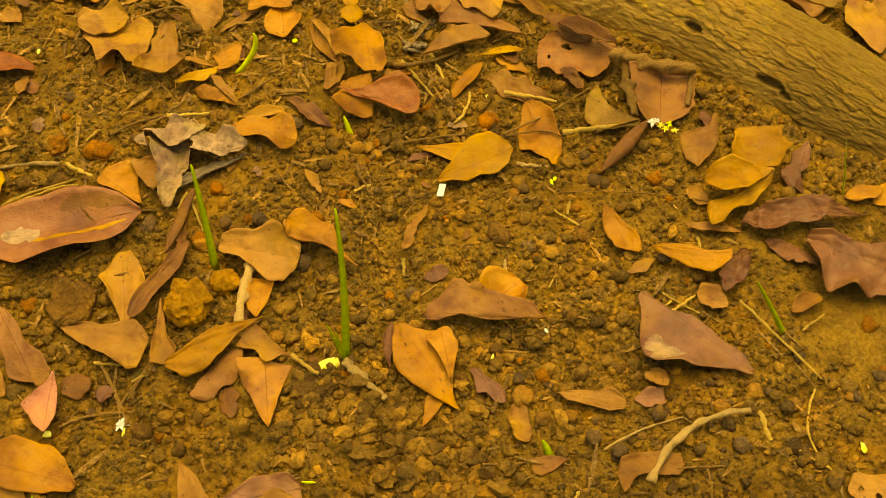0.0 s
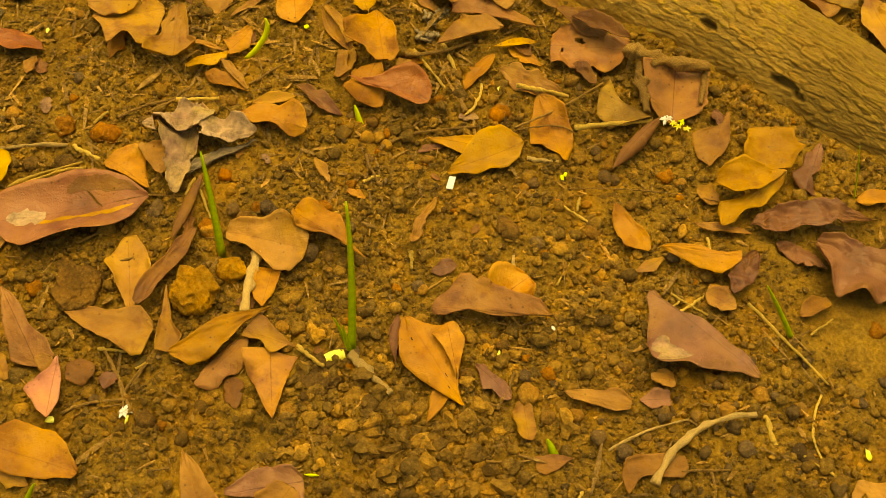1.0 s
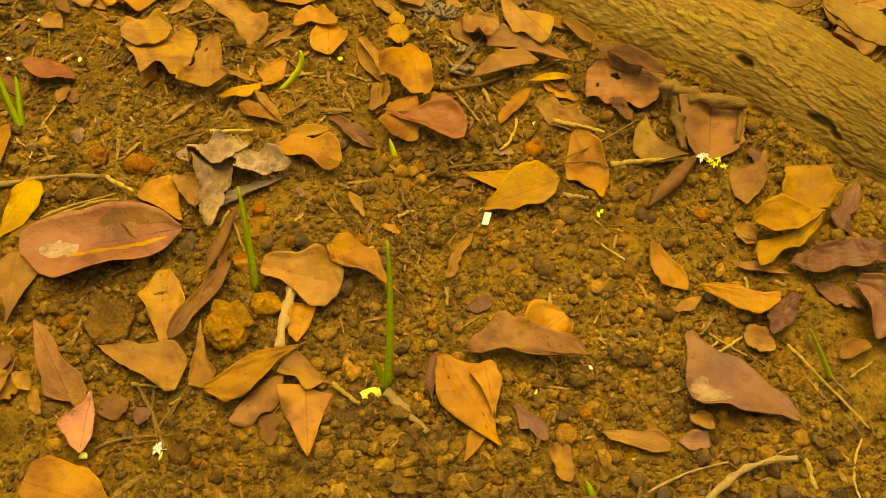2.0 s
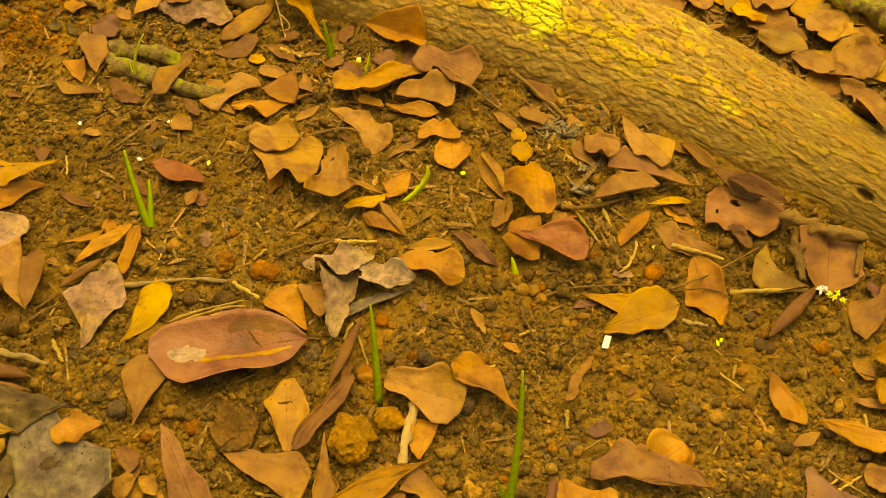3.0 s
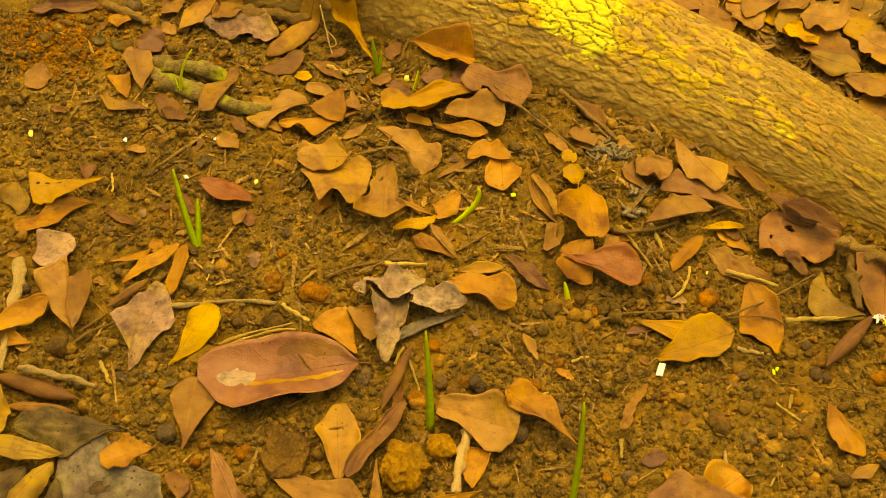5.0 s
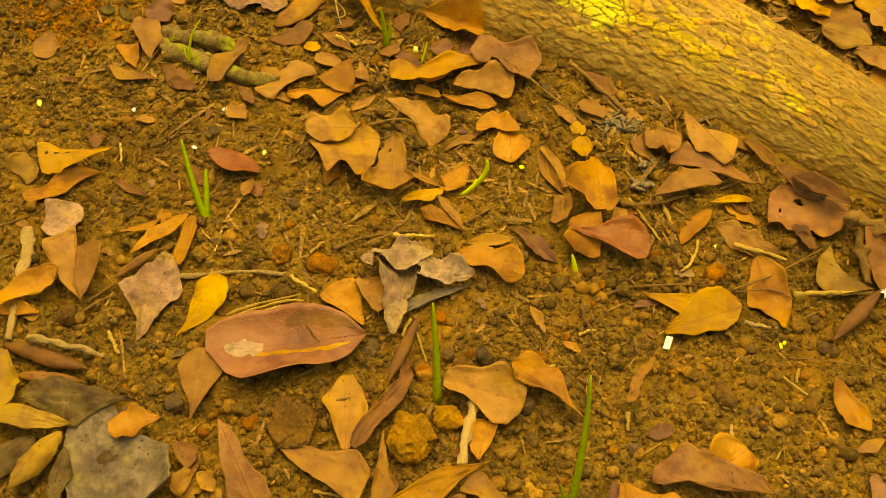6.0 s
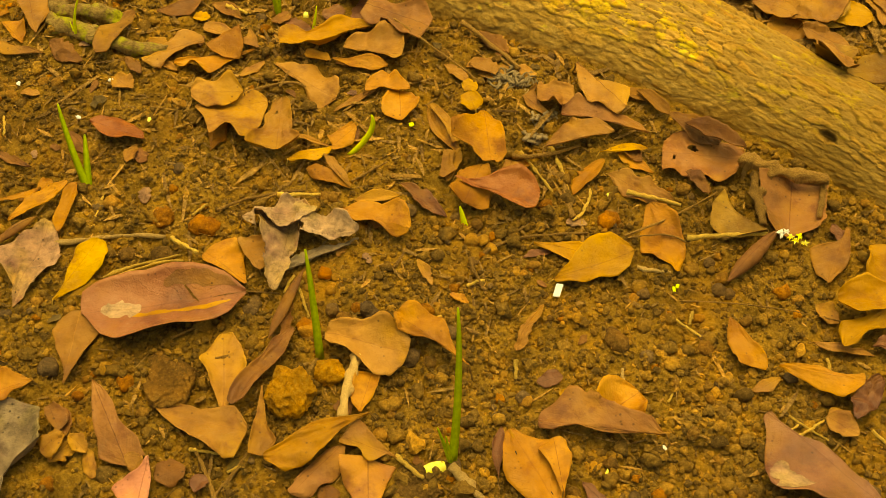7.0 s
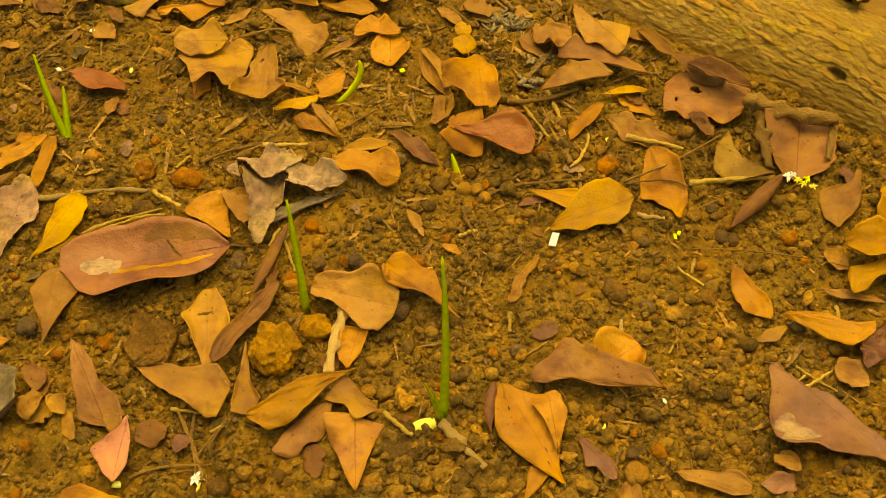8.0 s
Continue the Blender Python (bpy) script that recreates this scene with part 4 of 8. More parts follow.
leaf(-0.0751, -0.2342, 161, 0.0269, 0.0133, "mauve", "small mauve-brown dead leaf, leathery, on crumbly soil", 0.50, 0.70, 0.80)
leaf(-0.3103, -0.0814, -62, 0.0208, 0.0126, "brown", "dull brown dead leaf lying on brown soil", 0.50, 0.60, 0.60, left=(0.28, 0.36, 0.44, 0.51, 0.59, 0.67, 0.65, 0.62, 0.59, 0.53, 0.05), right=(0.23, 0.26, 0.28, 0.31, 0.33, 0.33, 0.29, 0.24, 0.2, 0.16, 0.12))
leaf(-0.2951, -0.1018, -43, 0.0158, 0.0095, "tan", "dry tan dead leaf lying on brown soil", 0.50, 0.60, 0.60)
leaf(-0.4484, 0.2592, -86, 0.0279, 0.0216, "tan", "dry tan dead leaf lying on brown soil", 0.50, 0.60, 0.60, left=(0.02, 0.22, 0.21, 0.25, 0.31, 0.38, 0.45, 0.46, 0.44, 0.41, 0.12), right=(0.22, 0.23, 0.24, 0.34, 0.47, 0.53, 0.55, 0.53, 0.46, 0.39, 0.11))
leaf(-0.3955, 0.2428, -48, 0.0277, 0.0162, "orange", "dry orange-brown fallen leaf lying on crumbly soil", 0.50, 0.60, 0.60, left=(0.08, 0.37, 0.66, 0.9, 0.86, 0.83, 0.74, 0.6, 0.45, 0.24, 0.03), right=(0.05, 0.07, 0.09, 0.1, 0.13, 0.16, 0.19, 0.21, 0.17, 0.14, 0.1))
leaf(-0.3650, 0.2871, -107, 0.0259, 0.0213, "mauve", "small mauve-brown dead leaf, leathery, on crumbly soil", 0.50, 0.60, 0.60, left=(0.3, 0.38, 0.47, 0.55, 0.6, 0.59, 0.58, 0.57, 0.47, 0.26, 0.04), right=(0.02, 0.09, 0.3, 0.43, 0.4, 0.38, 0.35, 0.32, 0.24, 0.13, 0.02))
leaf(-0.3983, 0.2237, -19, 0.0404, 0.0119, "tan", "dry tan dead leaf lying on brown soil", 0.50, 0.60, 0.60, fold=0.2, left=(0.04, 0.04, 0.04, 0.04, 0.04, 0.04, 0.11, 0.15, 0.12, 0.09, 0.05), right=(0.04, 0.37, 0.69, 0.96, 0.96, 0.8, 0.61, 0.44, 0.28, 0.13, 0.04))
leaf(-0.2867, 0.1985, 24, 0.0468, 0.0168, "tan", "dry tan dead leaf lying on brown soil", 0.50, 0.60, 0.60, left=(0.26, 0.31, 0.35, 0.39, 0.42, 0.46, 0.67, 0.84, 0.75, 0.65, 0.3), right=(0.03, 0.49, 0.64, 0.52, 0.4, 0.31, 0.23, 0.16, 0.14, 0.18, 0.21))
leaf(-0.2469, 0.2344, -21, 0.0227, 0.0119, "tan", "dry tan dead leaf lying on brown soil", 0.50, 0.60, 0.60, left=(0.36, 0.47, 0.51, 0.55, 0.6, 0.64, 0.68, 0.64, 0.51, 0.39, 0.27), right=(0.06, 0.27, 0.36, 0.42, 0.39, 0.35, 0.32, 0.29, 0.26, 0.22, 0.04))
leaf(-0.2482, 0.2647, -157, 0.0371, 0.0166, "brown", "dull brown dead leaf on bare soil", 0.50, 0.60, 0.60, left=(0.03, 0.33, 0.56, 0.67, 0.75, 0.71, 0.66, 0.62, 0.44, 0.2, 0.03), right=(0.21, 0.37, 0.38, 0.32, 0.25, 0.19, 0.12, 0.1, 0.09, 0.08, 0.07))
leaf(-0.1912, 0.1951, -36, 0.0550, 0.0278, "tan", "dry tan dead leaf lying on brown soil", 0.50, 0.60, 0.60, curl=0.05, left=(0.12, 0.28, 0.32, 0.37, 0.74, 0.64, 0.54, 0.51, 0.51, 0.44, 0.22), right=(0.04, 0.07, 0.1, 0.1, 0.09, 0.11, 0.24, 0.37, 0.49, 0.41, 0.08))
leaf(-0.3897, 0.1276, -150, 0.0554, 0.0177, "orange", "dry orange-brown fallen leaf lying on crumbly soil", 0.50, 0.60, 0.60, fold=0.2, left=(0.02, 0.02, 0.02, 0.08, 0.22, 0.52, 0.63, 0.6, 0.56, 0.49, 0.26), right=(0.07, 0.26, 0.45, 0.5, 0.54, 0.48, 0.35, 0.22, 0.23, 0.27, 0.31))
leaf(-0.4434, 0.1410, -80, 0.0297, 0.0203, "olive", "dull olive-yellow fallen leaf on bare soil", 0.50, 0.60, 0.60, left=(0.02, 0.09, 0.18, 0.26, 0.33, 0.4, 0.47, 0.5, 0.38, 0.26, 0.09), right=(0.08, 0.21, 0.35, 0.48, 0.54, 0.6, 0.49, 0.23, 0.11, 0.05, 0.02))
leaf(-0.3300, 0.0560, -104, 0.0669, 0.0386, "grey", "large grey-mauve pointed leaf, dried and limp", 0.50, 0.60, 0.60, rag=1.6, crumple=0.004, fray=0.4, left=(0.09, 0.19, 0.28, 0.37, 0.43, 0.42, 0.35, 0.29, 0.24, 0.15, 0.03), right=(0.18, 0.25, 0.33, 0.42, 0.51, 0.58, 0.45, 0.28, 0.11, 0.06, 0.01))
leaf(-0.1985, 0.0044, 138, 0.0384, 0.0263, "orange", "golden-brown dead leaf on bare soil", 0.50, 0.60, 0.60, curl=0.05, left=(0.05, 0.07, 0.08, 0.08, 0.09, 0.1, 0.15, 0.2, 0.22, 0.21, 0.13), right=(0.04, 0.14, 0.24, 0.35, 0.48, 0.6, 0.71, 0.8, 0.72, 0.59, 0.31))
leaf(0.0630, 0.0615, -77, 0.0559, 0.0296, "orange", "dry orange-brown fallen leaf lying on crumbly soil", 0.50, 0.60, 0.60, curl=0.05, left=(0.07, 0.28, 0.35, 0.39, 0.4, 0.41, 0.4, 0.38, 0.33, 0.2, 0.06), right=(0.1, 0.19, 0.29, 0.39, 0.5, 0.55, 0.6, 0.42, 0.34, 0.09, 0.07))
leaf(-0.0149, 0.1610, -48, 0.0227, 0.0140, "tan", "dry tan dead leaf lying on brown soil", 0.50, 0.60, 0.60, left=(0.83, 0.7, 0.57, 0.44, 0.33, 0.3, 0.27, 0.24, 0.21, 0.19, 0.03), right=(0.17, 0.2, 0.23, 0.27, 0.3, 0.33, 0.29, 0.25, 0.21, 0.17, 0.13))
leaf(-0.1743, 0.1304, -27, 0.0314, 0.0069, "tan", "dry tan dead leaf lying on brown soil", 0.50, 0.60, 0.60, fold=0.3, left=(0.18, 0.27, 0.37, 0.4, 0.32, 0.24, 0.16, 0.09, 0.06, 0.06, 0.06), right=(0.06, 0.41, 0.62, 0.6, 0.58, 0.56, 0.54, 0.48, 0.35, 0.21, 0.08))
leaf(0.0048, -0.1359, -53, 0.0322, 0.0130, "umber", "dull mauve-brown dead leaf on bare soil", 0.50, 0.60, 0.60, crinkle=2.2, rag=1.6, left=(0.07, 0.24, 0.25, 0.26, 0.27, 0.32, 0.36, 0.34, 0.27, 0.21, 0.03), right=(0.09, 0.21, 0.33, 0.45, 0.57, 0.68, 0.36, 0.4, 0.45, 0.4, 0.21))
leaf(0.2265, -0.1086, -153, 0.0236, 0.0122, "tan", "dry tan dead leaf lying on brown soil", 0.50, 0.60, 0.60, left=(0.07, 0.37, 0.41, 0.45, 0.48, 0.47, 0.42, 0.37, 0.32, 0.23, 0.11), right=(0.22, 0.29, 0.37, 0.44, 0.52, 0.5, 0.47, 0.44, 0.4, 0.27, 0.1))
leaf(0.1593, 0.0792, -101, 0.0457, 0.0451, "russet", "wide grey-brown limp leaf under twigs", 0.50, 0.60, 0.60, left=(0.51, 0.5, 0.49, 0.49, 0.48, 0.47, 0.46, 0.46, 0.41, 0.3, 0.08), right=(0.17, 0.5, 0.47, 0.44, 0.41, 0.39, 0.37, 0.36, 0.35, 0.33, 0.22))
leaf(0.0654, 0.1602, -50, 0.0299, 0.0102, "brown", "dull brown dead leaf on bare soil", 0.50, 0.60, 0.60, left=(0.04, 0.19, 0.41, 0.46, 0.45, 0.45, 0.45, 0.44, 0.43, 0.28, 0.13), right=(0.23, 0.34, 0.44, 0.54, 0.53, 0.52, 0.51, 0.5, 0.36, 0.22, 0.08))
leaf(0.0254, 0.1463, 156, 0.0148, 0.0112, "brown", "dull brown dead leaf on bare soil", 0.50, 0.60, 0.60, left=(0.34, 0.4, 0.46, 0.53, 0.59, 0.55, 0.47, 0.39, 0.32, 0.24, 0.16), right=(0.18, 0.34, 0.36, 0.39, 0.41, 0.43, 0.46, 0.47, 0.3, 0.13, 0.04))
leaf(-0.0516, 0.1897, -34, 0.0209, 0.0150, "tan", "dry tan dead leaf lying on brown soil", 0.50, 0.60, 0.60, left=(0.39, 0.53, 0.68, 0.69, 0.67, 0.65, 0.63, 0.62, 0.59, 0.5, 0.42), right=(0.11, 0.22, 0.32, 0.29, 0.24, 0.19, 0.15, 0.1, 0.05, 0.03, 0.03))
leaf(-0.0259, 0.1026, -107, 0.0175, 0.0126, "tan", "dry tan dead leaf lying on brown soil", 0.50, 0.60, 0.60, left=(0.36, 0.4, 0.45, 0.5, 0.54, 0.59, 0.64, 0.68, 0.63, 0.54, 0.45), right=(0.03, 0.32, 0.32, 0.32, 0.32, 0.32, 0.32, 0.32, 0.32, 0.32, 0.31))
leaf(-0.0688, 0.1072, -99, 0.0233, 0.0110, "tan", "dry tan dead leaf lying on brown soil", 0.50, 0.60, 0.60, left=(0.39, 0.39, 0.39, 0.4, 0.4, 0.41, 0.49, 0.57, 0.65, 0.73, 0.25), right=(0.28, 0.26, 0.25, 0.24, 0.23, 0.22, 0.24, 0.25, 0.26, 0.27, 0.28))
leaf(-0.0790, 0.1520, -66, 0.0409, 0.0066, "tan", "dry tan dead leaf lying on brown soil", 0.50, 0.60, 0.60, fold=0.2, left=(0.07, 0.32, 0.44, 0.56, 0.67, 0.7, 0.64, 0.59, 0.53, 0.47, 0.41), right=(0.5, 0.46, 0.42, 0.37, 0.33, 0.28, 0.25, 0.33, 0.41, 0.49, 0.57))
leaf(-0.0179, 0.1877, -39, 0.0150, 0.0107, "tan", "dry tan dead leaf lying on brown soil", 0.50, 0.60, 0.60, left=(0.32, 0.38, 0.43, 0.49, 0.55, 0.56, 0.5, 0.43, 0.37, 0.3, 0.24), right=(0.04, 0.15, 0.27, 0.4, 0.43, 0.44, 0.45, 0.45, 0.46, 0.47, 0.27))
leaf(-0.2193, 0.2718, -147, 0.0160, 0.0092, "brown", "dull brown dead leaf on bare soil", 0.50, 0.60, 0.60, left=(0.37, 0.59, 0.63, 0.61, 0.59, 0.57, 0.55, 0.53, 0.5, 0.33, 0.16), right=(0.25, 0.29, 0.33, 0.36, 0.4, 0.43, 0.36, 0.3, 0.23, 0.16, 0.1))
leaf(-0.1868, 0.2690, 54, 0.0181, 0.0101, "brown", "dull brown dead leaf on bare soil", 0.50, 0.60, 0.60, left=(0.39, 0.41, 0.43, 0.46, 0.48, 0.5, 0.52, 0.55, 0.57, 0.45, 0.34), right=(0.52, 0.52, 0.51, 0.51, 0.5, 0.5, 0.48, 0.37, 0.27, 0.17, 0.07))
leaf(-0.1585, 0.2443, 32, 0.0175, 0.0131, "mauve", "small mauve-brown dead leaf, leathery, on crumbly soil", 0.50, 0.60, 0.60, left=(0.34, 0.37, 0.4, 0.42, 0.45, 0.48, 0.5, 0.53, 0.56, 0.46, 0.33), right=(0.2, 0.47, 0.47, 0.47, 0.47, 0.47, 0.47, 0.47, 0.38, 0.27, 0.16))
leaf(-0.1842, 0.2499, -149, 0.0156, 0.0111, "brown", "dull brown dead leaf on bare soil", 0.50, 0.60, 0.60, left=(0.32, 0.52, 0.62, 0.61, 0.6, 0.58, 0.57, 0.56, 0.55, 0.44, 0.26), right=(0.27, 0.3, 0.34, 0.37, 0.4, 0.4, 0.34, 0.27, 0.2, 0.13, 0.06))
leaf(0.1010, 0.1000, -120, 0.0204, 0.0137, "orange", "dry orange-brown fallen leaf lying on crumbly soil", 0.50, 0.60, 1.00, lift=0.001)
leaf(0.1215, -0.2112, -175, 0.0397, 0.0192, "tan", "dry tan dead leaf lying on brown soil", 0.50, 0.60, 0.60, lift=0.001, left=(0.2, 0.37, 0.34, 0.32, 0.3, 0.24, 0.17, 0.17, 0.29, 0.56, 0.7), right=(0.31, 0.37, 0.42, 0.47, 0.5, 0.52, 0.54, 0.54, 0.49, 0.44, 0.02))
leaf(-0.0998, -0.2060, -174, 0.0459, 0.0293, "umber", "dull mauve-brown dead leaf on bare soil", 0.50, 0.60, 0.60, lift=0.001, left=(0.52, 0.69, 0.56, 0.38, 0.24, 0.22, 0.19, 0.16, 0.14, 0.12, 0.04), right=(0.13, 0.31, 0.35, 0.38, 0.41, 0.38, 0.34, 0.31, 0.23, 0.15, 0.08))
leaf(-0.2977, -0.1015, -133, 0.0174, 0.0147, "tan", "dry tan-brown fallen leaf lying on crumbly soil", 0.50, 0.60, 0.60, lift=0.001, left=(0.12, 0.19, 0.25, 0.32, 0.39, 0.44, 0.46, 0.48, 0.49, 0.51, 0.27), right=(0.06, 0.35, 0.38, 0.4, 0.42, 0.44, 0.46, 0.49, 0.51, 0.27, 0.03))
leaf(-0.2062, 0.2105, -165, 0.0594, 0.0206, "orange", "dry orange-brown fallen leaf lying on crumbly soil", 0.50, 0.60, 0.60, lift=0.001, left=(0.02, 0.11, 0.25, 0.38, 0.52, 0.76, 0.89, 0.9, 0.66, 0.4, 0.06), right=(0.02, 0.02, 0.02, 0.02, 0.02, 0.02, 0.03, 0.1, 0.14, 0.13, 0.12))
leaf(-0.1507, 0.1998, -14, 0.0413, 0.0108, "orange", "dry orange-brown fallen leaf lying on crumbly soil", 0.50, 0.60, 0.60, lift=0.001, left=(0.07, 0.07, 0.07, 0.18, 0.31, 0.45, 0.58, 0.53, 0.47, 0.4, 0.17), right=(0.04, 0.2, 0.38, 0.45, 0.44, 0.42, 0.42, 0.46, 0.49, 0.48, 0.06))
leaf(-0.1765, 0.0112, 28, 0.0558, 0.0102, "ash", "weathered grey decayed leaf on bare soil", 0.50, 0.60, 0.60, lift=0.001, rag=1.6, fray=0.5, crumple=0.003, left=(0.04, 0.36, 0.67, 0.84, 0.91, 0.96, 0.75, 0.55, 0.36, 0.2, 0.04), right=(0.05, 0.04, 0.04, 0.04, 0.04, 0.04, 0.04, 0.04, 0.04, 0.04, 0.04))
leaf(0.1300, 0.0958, 171, 0.0553, 0.0325, "copper", "coppery brown dead leaf with a torn hole beside the log", 0.50, 0.60, 0.60, fray=0.25, holes=[(0.62, -0.35, 0.0028), (0.85, 0.2, 0.001)], lift=0.001, petiole=0.1, left=(0.01, 0.47, 0.55, 0.63, 0.61, 0.58, 0.55, 0.52, 0.47, 0.46, 0.47), right=(0.27, 0.29, 0.32, 0.34, 0.36, 0.39, 0.41, 0.44, 0.48, 0.54, 0.33))
leaf(0.0922, 0.0880, -62, 0.0232, 0.0095, "brown", "dull brown dead leaf on bare soil", 0.50, 0.60, 0.60, lift=0.001, left=(0.05, 0.16, 0.44, 0.49, 0.45, 0.4, 0.36, 0.32, 0.28, 0.24, 0.05), right=(0.43, 0.45, 0.48, 0.51, 0.51, 0.49, 0.47, 0.44, 0.42, 0.4, 0.05))
leaf(-0.1331, -0.1119, -134, 0.0427, 0.0172, "russet", "dusty russet-brown dead leaf on crumbly soil", 0.50, 0.60, 0.60, lift=0.001, rag=1.5, left=(0.16, 0.35, 0.52, 0.65, 0.66, 0.67, 0.58, 0.53, 0.54, 0.42, 0.07), right=(0.03, 0.22, 0.3, 0.32, 0.33, 0.33, 0.32, 0.31, 0.26, 0.2, 0.17))
leaf(0.2679, -0.0490, -177, 0.0814, 0.0223, "mauve", "crumpled mauve-brown decayed leaf on crumbly soil", 0.50, 0.60, 0.60, fray=0.5, crumple=0.005, lift=0.001, curl=0.05, left=(0.02, 0.1, 0.18, 0.27, 0.36, 0.33, 0.31, 0.46, 0.61, 0.39, 0.02), right=(0.03, 0.16, 0.21, 0.51, 0.58, 0.57, 0.51, 0.45, 0.39, 0.32, 0.18))
leaf(-0.1460, -0.0368, -17, 0.0529, 0.0345, "tan", "dry tan dead leaf lying on brown soil", 0.50, 0.60, 0.60, lift=0.002, left=(0.17, 0.22, 0.27, 0.32, 0.36, 0.4, 0.43, 0.46, 0.42, 0.36, 0.25), right=(0.15, 0.25, 0.27, 0.26, 0.3, 0.36, 0.46, 0.54, 0.53, 0.43, 0.21))
leaf(-0.0082, -0.1460, -126, 0.0331, 0.0105, "orange", "dry orange-brown fallen leaf lying on crumbly soil", 0.50, 0.80, 1.00, lift=0.002, fold=0.4)
leaf(0.2601, -0.0366, 10, 0.0254, 0.0139, "orange", "dry orange-brown fallen leaf lying on crumbly soil", 0.50, 0.60, 0.60, lift=0.002)
leaf(-0.3752, -0.0392, 175, 0.0438, 0.0132, "brown", "dull brown rotting leaf, curled, on bare soil", 0.50, 0.70, 0.70, rolled=150, lift=0.002)
leaf(-0.1706, 0.2050, -23, 0.0208, 0.0070, "orange", "dry orange-brown fallen leaf lying on crumbly soil", 0.50, 0.60, 0.60, lift=0.002, left=(0.45, 0.48, 0.51, 0.55, 0.58, 0.61, 0.64, 0.67, 0.67, 0.38, 0.09), right=(0.25, 0.52, 0.47, 0.42, 0.37, 0.32, 0.27, 0.22, 0.17, 0.13, 0.08))
leaf(-0.2281, 0.1475, -95, 0.0325, 0.0140, "orange", "dry orange-brown fallen leaf lying on crumbly soil", 0.50, 0.60, 0.60, lift=0.002, left=(0.53, 0.55, 0.56, 0.57, 0.58, 0.6, 0.61, 0.47, 0.34, 0.2, 0.06), right=(0.47, 0.43, 0.4, 0.37, 0.33, 0.3, 0.26, 0.2, 0.13, 0.06, 0.03))
spotted_leaf = leaf(-0.3813, 0.1439, -166, 0.0520, 0.0241, "gold", "yellow-orange leaf with dark spots on bare soil", 0.50, 0.60, 0.60, lift=0.002, left=(0.02, 0.1, 0.19, 0.3, 0.42, 0.5, 0.56, 0.63, 0.58, 0.53, 0.47), right=(0.02, 0.02, 0.02, 0.02, 0.06, 0.12, 0.17, 0.27, 0.39, 0.47, 0.41))
leaf(-0.3961, 0.0941, -136, 0.0313, 0.0320, "grey", "weathered grey decayed leaf on bare soil", 0.50, 0.60, 0.60, lift=0.002, left=(0.04, 0.22, 0.28, 0.34, 0.41, 0.46, 0.45, 0.44, 0.43, 0.35, 0.2), right=(0.17, 0.25, 0.33, 0.42, 0.49, 0.54, 0.52, 0.41, 0.3, 0.23, 0.21))
leaf(-0.3848, 0.0177, 103, 0.0566, 0.0213, "tan", "dry tan dead leaf lying on brown soil", 0.50, 0.60, 0.60, fold=0.15, lift=0.002, left=(0.03, 0.27, 0.47, 0.56, 0.65, 0.77, 0.9, 0.93, 0.89, 0.42, 0.13), right=(0.02, 0.02, 0.02, 0.02, 0.02, 0.02, 0.03, 0.07, 0.08, 0.08, 0.08))
leaf(-0.4383, 0.0132, -9, 0.0282, 0.0123, "orange", "dry orange-brown fallen leaf lying on crumbly soil", 0.50, 0.60, 0.60, lift=0.002, left=(0.34, 0.41, 0.48, 0.55, 0.62, 0.61, 0.49, 0.38, 0.26, 0.15, 0.04), right=(0.14, 0.37, 0.37, 0.37, 0.38, 0.35, 0.28, 0.2, 0.12, 0.05, 0.04))
leaf(-0.2996, -0.0160, -96, 0.0498, 0.0298, "tan", "dry tan dead leaf lying on brown soil", 0.50, 0.60, 0.60, lift=0.002, left=(0.02, 0.24, 0.39, 0.54, 0.47, 0.39, 0.31, 0.23, 0.16, 0.09, 0.03), right=(0.24, 0.48, 0.49, 0.46, 0.41, 0.33, 0.25, 0.16, 0.06, 0.02, 0.01))
leaf(-0.0464, 0.0902, -112, 0.0348, 0.0249, "orange", "dry orange-brown fallen leaf lying on crumbly soil", 0.50, 0.60, 0.60, lift=0.002, left=(0.2, 0.27, 0.34, 0.41, 0.48, 0.51, 0.54, 0.57, 0.6, 0.46, 0.02), right=(0.2, 0.32, 0.39, 0.45, 0.5, 0.45, 0.4, 0.38, 0.4, 0.42, 0.44))
leaf(-0.0059, 0.1642, -22, 0.0274, 0.0242, "tan", "dull tan-brown dead leaf on crumbly soil", 0.50, 0.60, 0.60, lift=0.002, left=(0.21, 0.24, 0.26, 0.28, 0.3, 0.3, 0.3, 0.3, 0.3, 0.31, 0.08), right=(0.08, 0.36, 0.44, 0.53, 0.61, 0.7, 0.68, 0.66, 0.55, 0.39, 0.23))
leaf(-0.1643, 0.0974, -30, 0.0343, 0.0105, "orange", "dry orange-brown fallen leaf lying on crumbly soil", 0.50, 0.60, 0.60, lift=0.002, left=(0.2, 0.51, 0.6, 0.61, 0.63, 0.65, 0.63, 0.59, 0.56, 0.49, 0.07), right=(0.04, 0.29, 0.34, 0.39, 0.3, 0.21, 0.12, 0.07, 0.06, 0.05, 0.04))
leaf(-0.2579, -0.1231, 116, 0.0637, 0.0243, "russet", "long russet-brown dead leaf lying on soil", 0.50, 0.60, 0.60, lift=0.002, left=(0.07, 0.33, 0.58, 0.49, 0.41, 0.41, 0.38, 0.29, 0.21, 0.12, 0.03), right=(0.47, 0.48, 0.42, 0.35, 0.27, 0.25, 0.26, 0.28, 0.22, 0.15, 0.03))
